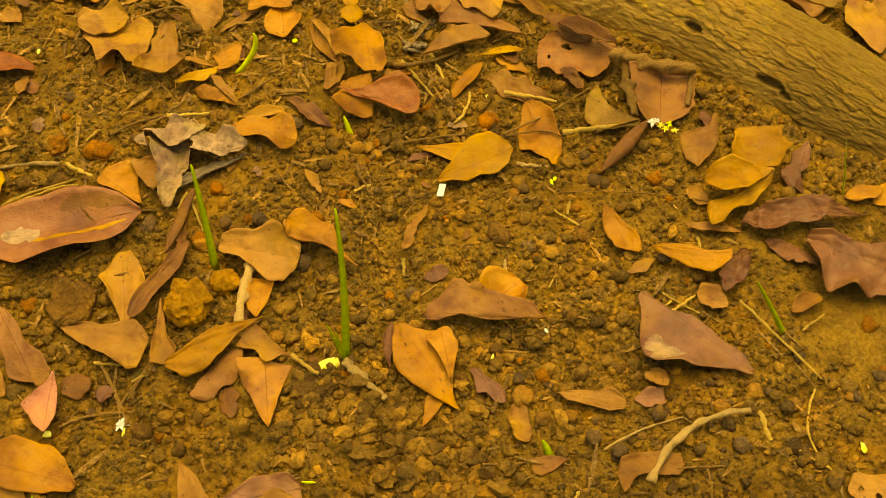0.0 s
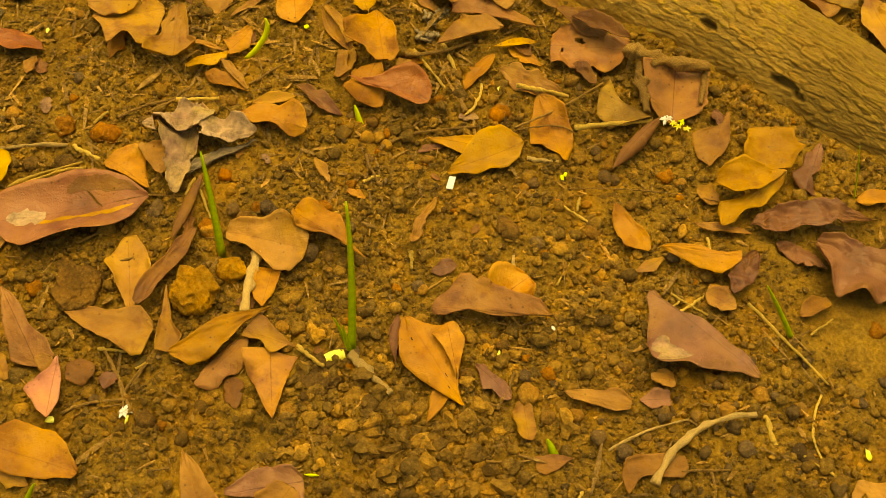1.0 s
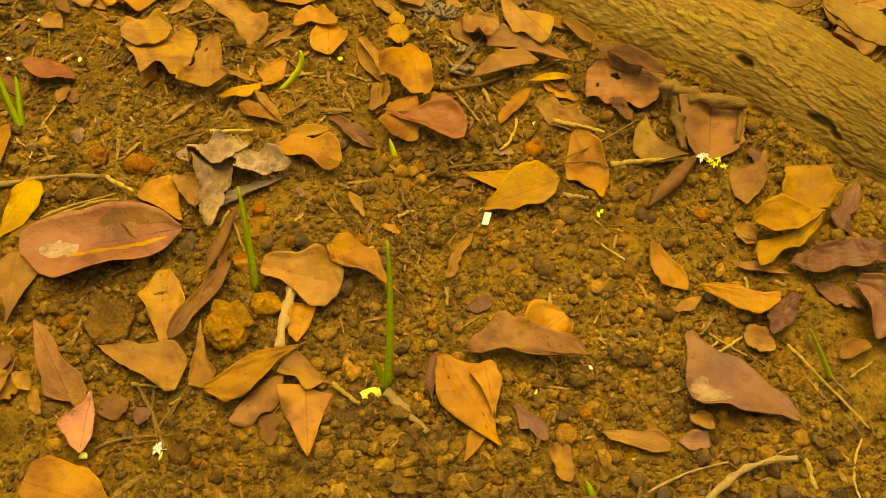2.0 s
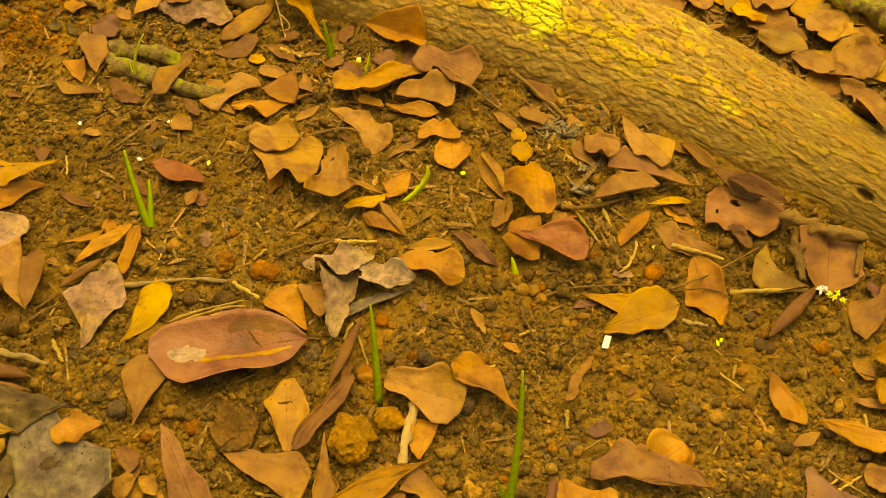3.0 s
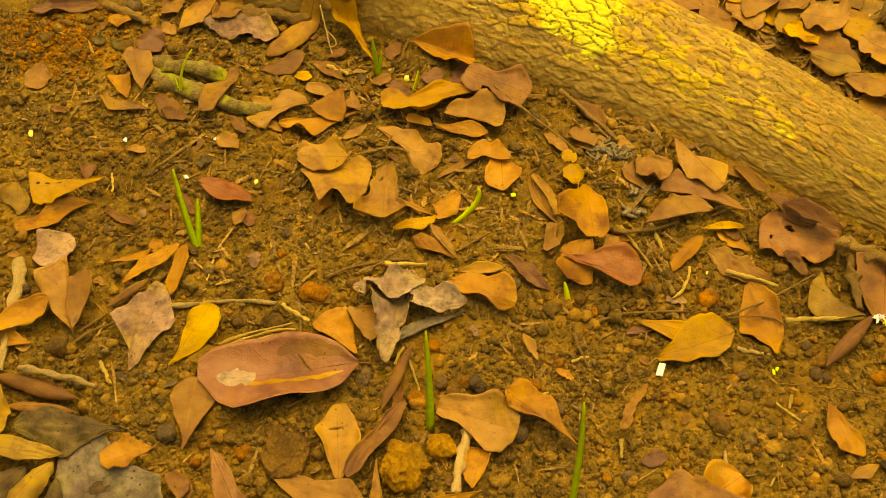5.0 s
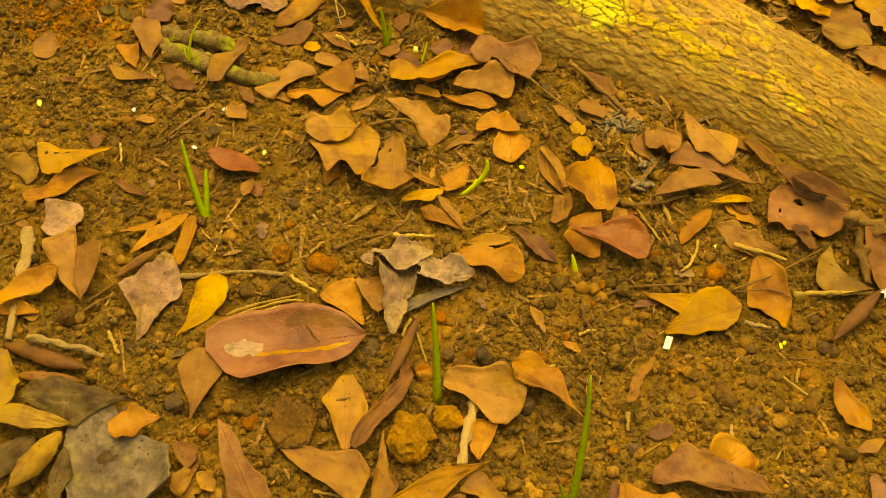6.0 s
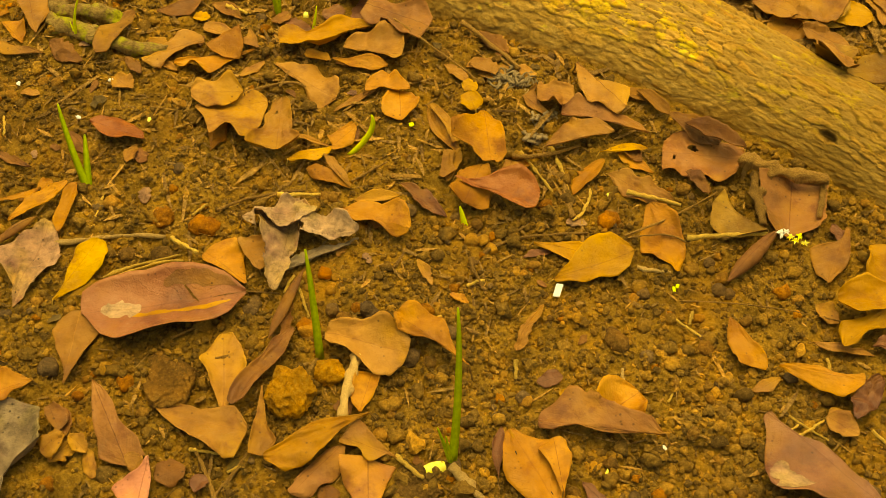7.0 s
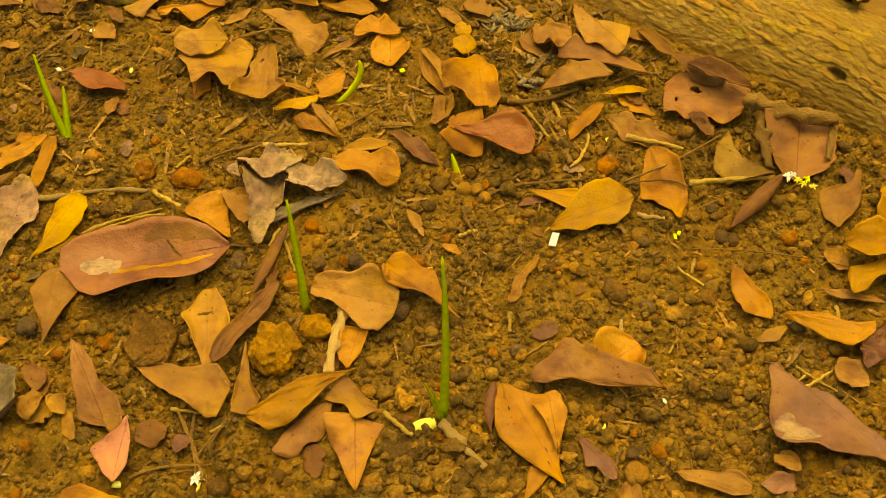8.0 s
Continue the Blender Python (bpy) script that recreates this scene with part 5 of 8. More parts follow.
leaf(0.0560, -0.1597, -17, 0.0401, 0.0133, "tan", "dry tan dead leaf lying on brown soil", 0.50, 0.60, 0.60, lift=0.002, left=(0.1, 0.19, 0.28, 0.36, 0.43, 0.5, 0.57, 0.64, 0.56, 0.44, 0.25), right=(0.06, 0.25, 0.29, 0.33, 0.33, 0.33, 0.34, 0.36, 0.39, 0.3, 0.21))
leaf(0.1881, 0.0388, -115, 0.0469, 0.0237, "tan", "dry tan dead leaf lying on brown soil", 0.50, 0.60, 0.60, lift=0.002, left=(0.11, 0.15, 0.19, 0.23, 0.28, 0.3, 0.3, 0.26, 0.2, 0.13, 0.07), right=(0.02, 0.02, 0.03, 0.16, 0.5, 0.7, 0.64, 0.58, 0.47, 0.34, 0.02))
leaf(0.2458, 0.0095, -116, 0.0403, 0.0164, "mauve", "large mauve-brown dead leaf, leathery, on crumbly soil", 0.50, 0.60, 0.60, lift=0.002, left=(0.03, 0.11, 0.21, 0.24, 0.27, 0.3, 0.2, 0.04, 0.19, 0.34, 0.48), right=(0.08, 0.18, 0.27, 0.37, 0.46, 0.43, 0.39, 0.52, 0.76, 0.66, 0.27))
ash_leaf = leaf(-0.3647, -0.0613, -75, 0.0885, 0.0623, "ash", "broad pale grey rotten leaf with frayed rim", 0.50, 0.60, 0.60, lift=0.002, rag=1.2, crumple=0.002, calm=0.5, fray=0.25, left=(0.22, 0.28, 0.33, 0.49, 0.65, 0.65, 0.65, 0.66, 0.39, 0.32, 0.26), right=(0.03, 0.24, 0.3, 0.31, 0.32, 0.32, 0.33, 0.34, 0.32, 0.3, 0.12))
leaf(-0.3442, 0.0880, 0, 0.0101, 0.0122, "orange", "dry orange-brown fallen leaf lying on crumbly soil", 0.50, 0.45, 0.45, lift=0.003)
leaf(-0.3390, 0.0583, -138, 0.0351, 0.0116, "brown", "brown leaf edge rolled tight, on soil", 0.50, 0.70, 0.70, rolled=200, lift=0.003)
leaf(-0.1616, 0.0110, -112, 0.0540, 0.0097, "brown", "dull brown dead leaf on bare soil", 0.50, 0.90, 0.90, fold=0.8, lift=0.003, rolled=120)
leaf(-0.0041, -0.0752, -52, 0.0122, 0.0076, "gold", "golden-orange fallen leaf lying on brown soil", 0.50, 0.50, 0.60, lift=0.003)
leaf(-0.0439, -0.1350, 86, 0.0353, 0.0082, "mauve", "large mauve-brown dead leaf, leathery, on crumbly soil", 0.60, 0.90, 1.00, fold=0.4, lift=0.003)
leaf(-0.0300, -0.0470, 61, 0.0385, 0.0085, "tan", "narrow tan scrap of bark on soil", 0.35, 0.5, 0.6, rag=2.0, fray=0.4, crumple=0.002, petiole=0.0, lift=0.001)
leaf(0.1424, 0.0358, -134, 0.0540, 0.0190, "russet", "grey-brown dead leaf rolled into a tube", 0.50, 0.70, 0.70, rolled=220, lift=0.003)
leaf(-0.1065, -0.2107, -127, 0.0245, 0.0266, "tan", "dry tan dead leaf lying on brown soil", 0.50, 0.60, 0.60, lift=0.003, left=(0.19, 0.3, 0.41, 0.52, 0.58, 0.57, 0.55, 0.54, 0.44, 0.29, 0.13), right=(0.25, 0.34, 0.39, 0.4, 0.42, 0.43, 0.45, 0.46, 0.37, 0.25, 0.14))
leaf(-0.3756, -0.0896, -92, 0.0405, 0.0172, "dusk", "dark grey-green rotting leaf, curled, on bare soil", 0.50, 0.70, 0.70, rolled=140, lift=0.003)
leaf(-0.3778, 0.2645, -74, 0.0430, 0.0217, "tan", "dry tan dead leaf lying on brown soil", 0.50, 0.60, 0.60, lift=0.003, left=(0.02, 0.36, 0.56, 0.57, 0.57, 0.58, 0.5, 0.39, 0.28, 0.16, 0.05), right=(0.27, 0.37, 0.44, 0.38, 0.32, 0.26, 0.23, 0.2, 0.16, 0.09, 0.02))
leaf(-0.2119, 0.2310, -74, 0.0212, 0.0107, "tan", "dry tan dead leaf lying on brown soil", 0.50, 0.60, 0.60, lift=0.003, left=(0.04, 0.05, 0.1, 0.14, 0.19, 0.24, 0.25, 0.24, 0.23, 0.23, 0.22), right=(0.07, 0.14, 0.21, 0.28, 0.4, 0.58, 0.75, 0.76, 0.77, 0.34, 0.04))
leaf(-0.1428, 0.2076, -19, 0.0449, 0.0221, "tan", "dry tan dead leaf lying on brown soil", 0.50, 0.60, 0.60, lift=0.003, curl=0.08, left=(0.23, 0.46, 0.64, 0.8, 0.86, 0.91, 0.94, 0.9, 0.86, 0.82, 0.38), right=(0.04, 0.1, 0.08, 0.02, 0.02, 0.02, 0.02, 0.05, 0.12, 0.18, 0.23))
leaf(-0.1942, 0.1582, -173, 0.0506, 0.0431, "tan", "broad tan lobed leaf torn at the rim", 0.50, 0.60, 0.60, lift=0.003, fray=0.2, left=(0.16, 0.52, 0.62, 0.84, 0.93, 0.62, 0.58, 0.78, 0.92, 0.28, 0.04), right=(0.09, 0.21, 0.24, 0.2, 0.16, 0.15, 0.13, 0.1, 0.07, 0.05, 0.06))
leaf(-0.3157, 0.1399, -22, 0.0427, 0.0213, "red", "glossy red-brown oval leaf on bare soil", 0.50, 0.60, 0.60, lift=0.003, rag=0.2, left=(0.09, 0.31, 0.4, 0.46, 0.53, 0.54, 0.5, 0.47, 0.4, 0.31, 0.02), right=(0.03, 0.14, 0.26, 0.34, 0.41, 0.46, 0.45, 0.45, 0.43, 0.3, 0.02))
leaf(-0.3417, 0.0838, -157, 0.0286, 0.0110, "orange", "dry orange-brown fallen leaf lying on crumbly soil", 0.50, 0.60, 0.60, lift=0.003, left=(0.06, 0.46, 0.69, 0.92, 0.96, 0.82, 0.67, 0.53, 0.37, 0.21, 0.04), right=(0.04, 0.04, 0.04, 0.04, 0.04, 0.04, 0.04, 0.04, 0.04, 0.04, 0.04))
leaf(-0.3190, -0.0070, 64, 0.0522, 0.0258, "yellow", "bright yellow fallen leaf lying on brown soil", 0.50, 0.60, 0.60, lift=0.003, left=(0.02, 0.02, 0.02, 0.06, 0.14, 0.21, 0.28, 0.37, 0.46, 0.36, 0.16), right=(0.02, 0.13, 0.24, 0.36, 0.44, 0.49, 0.55, 0.58, 0.54, 0.42, 0.24))
leaf(-0.1898, 0.0114, 118, 0.0297, 0.0193, "tan", "dry tan dead leaf lying on brown soil", 0.50, 0.60, 0.60, lift=0.003, left=(0.02, 0.12, 0.15, 0.16, 0.18, 0.19, 0.18, 0.17, 0.16, 0.16, 0.15), right=(0.34, 0.53, 0.63, 0.68, 0.73, 0.79, 0.82, 0.78, 0.74, 0.12, 0.02))
leaf(-0.1702, 0.0607, -98, 0.0690, 0.0333, "silver", "crumpled grey decayed leaf with torn rim", 0.50, 0.60, 0.60, lift=0.001, rag=1.8, fray=0.8, crumple=0.004, left=(0.09, 0.27, 0.28, 0.26, 0.26, 0.22, 0.20, 0.17, 0.14, 0.12, 0.06), right=(0.12, 0.36, 0.58, 0.56, 0.46, 0.40, 0.36, 0.31, 0.26, 0.20, 0.08))
leaf(-0.0946, 0.0398, 155, 0.0496, 0.0207, "orange", "dry orange-brown fallen leaf lying on crumbly soil", 0.50, 0.60, 0.60, lift=0.003, left=(0.13, 0.3, 0.32, 0.26, 0.2, 0.2, 0.35, 0.44, 0.36, 0.26, 0.14), right=(0.22, 0.54, 0.66, 0.68, 0.65, 0.63, 0.6, 0.56, 0.52, 0.33, 0.02))
leaf(-0.0149, 0.0329, -15, 0.0420, 0.0170, "amber", "golden-orange fallen leaf lying on brown soil", 0.50, 0.60, 0.60, lift=0.003, left=(0.03, 0.11, 0.2, 0.27, 0.3, 0.33, 0.36, 0.39, 0.42, 0.24, 0.03), right=(0.04, 0.13, 0.22, 0.31, 0.4, 0.45, 0.5, 0.55, 0.58, 0.42, 0.27))
leaf(0.1359, 0.0339, 139, 0.0414, 0.0217, "olive", "dull ochre dead leaf lying on brown soil", 0.50, 0.60, 0.60, lift=0.003, left=(0.02, 0.22, 0.43, 0.61, 0.75, 0.89, 0.87, 0.83, 0.73, 0.46, 0.12), right=(0.02, 0.02, 0.02, 0.02, 0.02, 0.02, 0.05, 0.16, 0.27, 0.38, 0.5))
leaf(0.0674, 0.1155, 159, 0.0624, 0.0175, "russet", "dull russet-brown dead leaf on crumbly soil", 0.50, 0.60, 0.60, lift=0.003, left=(0.06, 0.04, 0.02, 0.02, 0.02, 0.02, 0.02, 0.02, 0.09, 0.19, 0.18), right=(0.12, 0.47, 0.59, 0.7, 0.72, 0.74, 0.75, 0.77, 0.79, 0.81, 0.23))
leaf(-0.1022, 0.1642, -87, 0.0280, 0.0252, "orange", "dry orange-brown fallen leaf lying on crumbly soil", 0.50, 0.60, 0.60, lift=0.003, left=(0.32, 0.36, 0.4, 0.44, 0.48, 0.52, 0.51, 0.49, 0.41, 0.25, 0.09), right=(0.27, 0.31, 0.35, 0.38, 0.42, 0.45, 0.48, 0.51, 0.52, 0.43, 0.13))
leaf(-0.1768, 0.1025, 20, 0.0312, 0.0104, "gold", "golden-orange fallen leaf lying on brown soil", 0.50, 0.60, 0.60, lift=0.003, left=(0.19, 0.3, 0.37, 0.44, 0.39, 0.35, 0.3, 0.26, 0.22, 0.19, 0.16), right=(0.22, 0.39, 0.46, 0.52, 0.58, 0.64, 0.7, 0.63, 0.57, 0.47, 0.04))
leaf(-0.1901, -0.1019, 163, 0.0584, 0.0335, "tan", "dry tan dead leaf lying on brown soil", 0.50, 0.60, 0.60, lift=0.003, left=(0.56, 0.62, 0.62, 0.55, 0.48, 0.41, 0.34, 0.27, 0.21, 0.15, 0.03), right=(0.11, 0.28, 0.38, 0.33, 0.28, 0.27, 0.25, 0.24, 0.23, 0.13, 0.02))
leaf(-0.1190, -0.1204, -88, 0.0460, 0.0317, "copper", "dry orange-brown fallen leaf lying on crumbly soil", 0.50, 0.60, 0.60, lift=0.003, left=(0.01, 0.51, 0.45, 0.37, 0.33, 0.29, 0.25, 0.21, 0.16, 0.1, 0.03), right=(0.51, 0.49, 0.47, 0.43, 0.38, 0.33, 0.29, 0.24, 0.2, 0.14, 0.03))
leaf(-0.1832, -0.0718, -88, 0.0462, 0.0149, "tan", "dry tan dead leaf lying on brown soil", 0.50, 0.60, 0.60, lift=0.003, rag=1.4, left=(0.03, 0.04, 0.09, 0.14, 0.18, 0.23, 0.28, 0.42, 0.56, 0.54, 0.17), right=(0.04, 0.08, 0.11, 0.15, 0.19, 0.24, 0.29, 0.35, 0.43, 0.46, 0.4))
speckled_leaf = leaf(-0.0048, -0.1652, 117, 0.0690, 0.0415, "orange", "orange-brown leaf with dark specks and folded lobe", 0.50, 0.60, 0.60, lift=0.003, left=(0.04, 0.13, 0.24, 0.28, 0.32, 0.36, 0.4, 0.37, 0.29, 0.21, 0.1), right=(0.01, 0.04, 0.13, 0.25, 0.38, 0.5, 0.59, 0.63, 0.32, 0.18, 0.07))
leaf(0.0187, -0.0953, 35, 0.0297, 0.0317, "orange", "dry orange-brown fallen leaf lying on crumbly soil", 0.50, 0.60, 0.60, lift=0.003, rag=0.4, left=(0.01, 0.33, 0.38, 0.43, 0.46, 0.46, 0.46, 0.43, 0.37, 0.31, 0.14), right=(0.06, 0.17, 0.28, 0.37, 0.45, 0.53, 0.54, 0.49, 0.4, 0.3, 0.06))
broad_leaf = leaf(0.1163, -0.0947, -49, 0.0864, 0.0475, "umber", "broad mauve-brown leaf with one pale worn patch", 0.50, 0.60, 0.60, curl=0.03, lift=0.003, rag=0.3, calm=0.5, left=(0.06, 0.01, 0.01, 0.04, 0.12, 0.14, 0.13, 0.1, 0.12, 0.09, 0.03), right=(0.12, 0.26, 0.49, 0.73, 0.86, 0.86, 0.59, 0.54, 0.34, 0.13, 0.06))
leaf(0.1039, -0.0276, -68, 0.0406, 0.0189, "orange", "dry orange-brown fallen leaf lying on crumbly soil", 0.50, 0.60, 0.60, lift=0.003, left=(0.03, 0.11, 0.14, 0.14, 0.16, 0.21, 0.26, 0.29, 0.33, 0.3, 0.19), right=(0.09, 0.25, 0.41, 0.52, 0.57, 0.62, 0.67, 0.67, 0.67, 0.3, 0.02))
leaf(0.2144, -0.0187, -142, 0.0598, 0.0163, "gold", "golden-orange fallen leaf lying on brown soil", 0.50, 0.60, 0.60, lift=0.003, left=(0.07, 0.28, 0.36, 0.39, 0.42, 0.44, 0.3, 0.17, 0.18, 0.26, 0.11), right=(0.03, 0.05, 0.06, 0.1, 0.18, 0.25, 0.37, 0.59, 0.82, 0.62, 0.16))
leaf(0.2267, -0.0665, -34, 0.0716, 0.0436, "mauve", "large mauve-brown dead leaf, leathery, on crumbly soil", 0.50, 0.60, 0.60, fray=0.3, crumple=0.003, lift=0.003, left=(0.12, 0.18, 0.21, 0.24, 0.26, 0.27, 0.29, 0.31, 0.33, 0.34, 0.1), right=(0.1, 0.36, 0.58, 0.71, 0.74, 0.67, 0.6, 0.53, 0.45, 0.35, 0.25))
leaf(-0.2007, -0.0853, 58, 0.0633, 0.0111, "russet", "dull russet-brown dead leaf on crumbly soil", 0.50, 0.60, 0.60, fold=0.3, lift=0.004, left=(0.35, 0.58, 0.66, 0.57, 0.48, 0.39, 0.33, 0.36, 0.38, 0.22, 0.06), right=(0.13, 0.38, 0.34, 0.29, 0.36, 0.46, 0.55, 0.64, 0.62, 0.43, 0.24))
leaf(0.0331, 0.1060, 5, 0.0334, 0.0085, "gold", "golden-orange fallen leaf lying on brown soil", 0.60, 1.00, 0.70, fold=0.4, lift=0.004)
leaf(-0.2583, -0.1162, -54, 0.0164, 0.0104, "tan", "dry tan dead leaf lying on brown soil", 0.50, 0.50, 0.60, lift=0.004)
leaf(-0.2815, -0.1724, -21, 0.0550, 0.0321, "orange", "dull orange-brown dead leaf on crumbly soil", 0.50, 0.60, 0.60, lift=0.004, left=(0.36, 0.43, 0.49, 0.55, 0.61, 0.62, 0.62, 0.51, 0.4, 0.24, 0.08), right=(0.19, 0.34, 0.37, 0.4, 0.39, 0.37, 0.34, 0.32, 0.26, 0.2, 0.14))
leaf(-0.3980, -0.0791, -126, 0.0374, 0.0232, "dusk", "dark grey-green rotting leaf on bare soil", 0.50, 0.70, 0.70, rolled=120, lift=0.004)
leaf(-0.3745, -0.0305, 164, 0.0575, 0.0167, "brown", "brown dead leaf rolled beside a pale stick", 0.50, 0.60, 0.60, rolled=160, lift=0.004)
leaf(-0.1680, 0.2800, -24, 0.0520, 0.0270, "orange", "orange-brown triangular leaf propped against the log", 0.50, 0.60, 0.60, lift=0.003, left=(0.04, 0.1, 0.16, 0.23, 0.29, 0.36, 0.43, 0.49, 0.52, 0.37, 0.14), right=(0.01, 0.08, 0.15, 0.22, 0.28, 0.34, 0.39, 0.45, 0.48, 0.47, 0.37))
leaf(-0.3839, 0.0170, 88, 0.0441, 0.0186, "tan", "dry tan dead leaf lying on brown soil", 0.50, 0.60, 0.60, fold=0.15, lift=0.004, left=(0.03, 0.14, 0.25, 0.34, 0.39, 0.43, 0.48, 0.49, 0.5, 0.51, 0.21), right=(0.03, 0.12, 0.21, 0.27, 0.33, 0.39, 0.45, 0.51, 0.45, 0.38, 0.06))
leaf(-0.4019, 0.0385, -146, 0.0435, 0.0171, "orange", "dry orange-brown fallen leaf lying on crumbly soil", 0.50, 0.60, 0.60, lift=0.004, left=(0.14, 0.36, 0.58, 0.62, 0.65, 0.53, 0.4, 0.39, 0.35, 0.31, 0.26), right=(0.12, 0.26, 0.29, 0.32, 0.35, 0.38, 0.37, 0.36, 0.35, 0.34, 0.16))
leaf(-0.3166, 0.0856, -101, 0.0390, 0.0097, "orange", "dry orange-brown fallen leaf lying on crumbly soil", 0.50, 0.60, 0.60, lift=0.004, left=(0.04, 0.16, 0.36, 0.37, 0.38, 0.39, 0.38, 0.34, 0.3, 0.25, 0.04), right=(0.32, 0.59, 0.64, 0.61, 0.57, 0.53, 0.54, 0.57, 0.61, 0.48, 0.18))
big_leaf = leaf(-0.1965, -0.0058, -172, 0.1034, 0.0520, "rosewood", "large leathery reddish mauve leaf, folded, with pale worn patch", 0.50, 0.60, 0.60, curl=0.03, lift=0.004, petiole=0.2, rag=0.25, calm=0.45, left=(0.06, 0.28, 0.36, 0.4, 0.39, 0.45, 0.5, 0.53, 0.5, 0.36, 0.02), right=(0.06, 0.28, 0.38, 0.44, 0.46, 0.45, 0.41, 0.41, 0.40, 0.36, 0.27))
leaf(-0.0037, 0.0042, 19, 0.0557, 0.0321, "gold", "yellow-orange leaf with forked base on soil", 0.50, 0.60, 0.60, lift=0.004, left=(0.01, 0.10, 0.17, 0.30, 0.45, 0.54, 0.56, 0.56, 0.52, 0.44, 0.19), right=(0.12, 0.17, 0.23, 0.27, 0.3, 0.34, 0.35, 0.35, 0.3, 0.24, 0.05))
leaf(-0.1526, 0.1058, -55, 0.0325, 0.0066, "tan", "dry tan dead leaf lying on brown soil", 0.50, 0.60, 0.60, lift=0.004, fold=0.3, left=(0.12, 0.34, 0.57, 0.62, 0.66, 0.7, 0.73, 0.56, 0.37, 0.18, 0.07), right=(0.09, 0.2, 0.32, 0.38, 0.34, 0.3, 0.26, 0.22, 0.18, 0.15, 0.11))
leaf(-0.1313, 0.1314, -131, 0.0267, 0.0157, "orange", "dry orange-brown fallen leaf lying on crumbly soil", 0.50, 0.60, 0.60, lift=0.004, left=(0.03, 0.25, 0.33, 0.41, 0.48, 0.53, 0.47, 0.42, 0.36, 0.3, 0.24), right=(0.23, 0.29, 0.36, 0.42, 0.45, 0.47, 0.49, 0.51, 0.54, 0.03, 0.03))
leaf(0.0538, -0.1121, 171, 0.0743, 0.0241, "russet", "dull russet-brown dead leaf on crumbly soil", 0.50, 0.60, 0.60, lift=0.004, curl=0.03, left=(0.02, 0.02, 0.02, 0.09, 0.1, 0.11, 0.07, 0.02, 0.09, 0.25, 0.19), right=(0.04, 0.37, 0.43, 0.48, 0.57, 0.66, 0.77, 0.87, 0.91, 0.49, 0.28))
leaf(0.1272, -0.0654, -16, 0.0503, 0.0162, "orange", "dry orange-brown fallen leaf lying on crumbly soil", 0.50, 0.60, 0.60, lift=0.004, fold=0.2, left=(0.07, 0.15, 0.22, 0.24, 0.27, 0.29, 0.25, 0.21, 0.18, 0.21, 0.25), right=(0.03, 0.17, 0.25, 0.34, 0.43, 0.54, 0.65, 0.79, 0.78, 0.63, 0.25))
leaf(0.2014, -0.0170, 68, 0.0400, 0.0385, "gold", "golden-orange fallen leaf lying on brown soil", 0.50, 0.60, 0.60, lift=0.004, left=(0.01, 0.42, 0.43, 0.43, 0.44, 0.44, 0.43, 0.43, 0.42, 0.42, 0.02), right=(0.01, 0.3, 0.4, 0.43, 0.47, 0.52, 0.57, 0.46, 0.36, 0.3, 0.26))
leaf(-0.3368, -0.0565, -179, 0.0714, 0.0317, "dusk", "dark olive rotting leaf on bare soil", 0.50, 0.60, 0.60, lift=0.004, rag=1.6, crumple=0.004, fray=0.3, left=(0.01, 0.06, 0.12, 0.19, 0.32, 0.5, 0.51, 0.4, 0.29, 0.16, 0.03), right=(0.04, 0.1, 0.16, 0.24, 0.33, 0.42, 0.49, 0.55, 0.48, 0.4, 0.15))
leaf(0.0832, 0.1322, -40, 0.0401, 0.0168, "brown", "dull brown dead leaf on bare soil", 0.50, 0.60, 0.60, lift=0.004, left=(0.04, 0.26, 0.36, 0.41, 0.46, 0.5, 0.52, 0.45, 0.38, 0.32, 0.25), right=(0.19, 0.3, 0.37, 0.41, 0.45, 0.5, 0.48, 0.43, 0.38, 0.33, 0.09))
leaf(-0.2184, 0.2266, -139, 0.0293, 0.0234, "orange", "dry orange-brown fallen leaf lying on crumbly soil", 0.50, 0.60, 0.60, lift=0.005, left=(0.07, 0.3, 0.51, 0.68, 0.84, 0.92, 0.91, 0.81, 0.65, 0.49, 0.25), right=(0.02, 0.02, 0.02, 0.02, 0.06, 0.08, 0.08, 0.08, 0.07, 0.07, 0.07))
leaf(-0.1227, 0.2253, -173, 0.0679, 0.0279, "amber", "orange-gold curled leaf with torn yellow tip", 0.50, 0.60, 0.60, lift=0.005, curl=0.06, left=(0.07, 0.13, 0.2, 0.26, 0.53, 0.7, 0.73, 0.55, 0.45, 0.41, 0.31), right=(0.09, 0.39, 0.46, 0.49, 0.42, 0.3, 0.15, 0.03, 0.31, 0.37, 0.22))
leaf(-0.3213, 0.0840, -139, 0.0468, 0.0101, "orange", "dry orange-brown fallen leaf lying on crumbly soil", 0.50, 0.60, 0.60, lift=0.005, left=(0.04, 0.27, 0.36, 0.38, 0.38, 0.29, 0.19, 0.13, 0.17, 0.2, 0.09), right=(0.13, 0.28, 0.43, 0.55, 0.62, 0.68, 0.65, 0.53, 0.4, 0.25, 0.1))
leaf(-0.1657, 0.0401, -2, 0.0391, 0.0214, "silver", "crumpled grey decayed leaf fragment on soil", 0.50, 0.60, 0.60, lift=0.005, rag=1.6, fray=0.6, crumple=0.004, left=(0.22, 0.45, 0.59, 0.61, 0.63, 0.65, 0.58, 0.49, 0.39, 0.23, 0.08), right=(0.21, 0.25, 0.29, 0.33, 0.37, 0.34, 0.3, 0.25, 0.21, 0.1, 0.02))
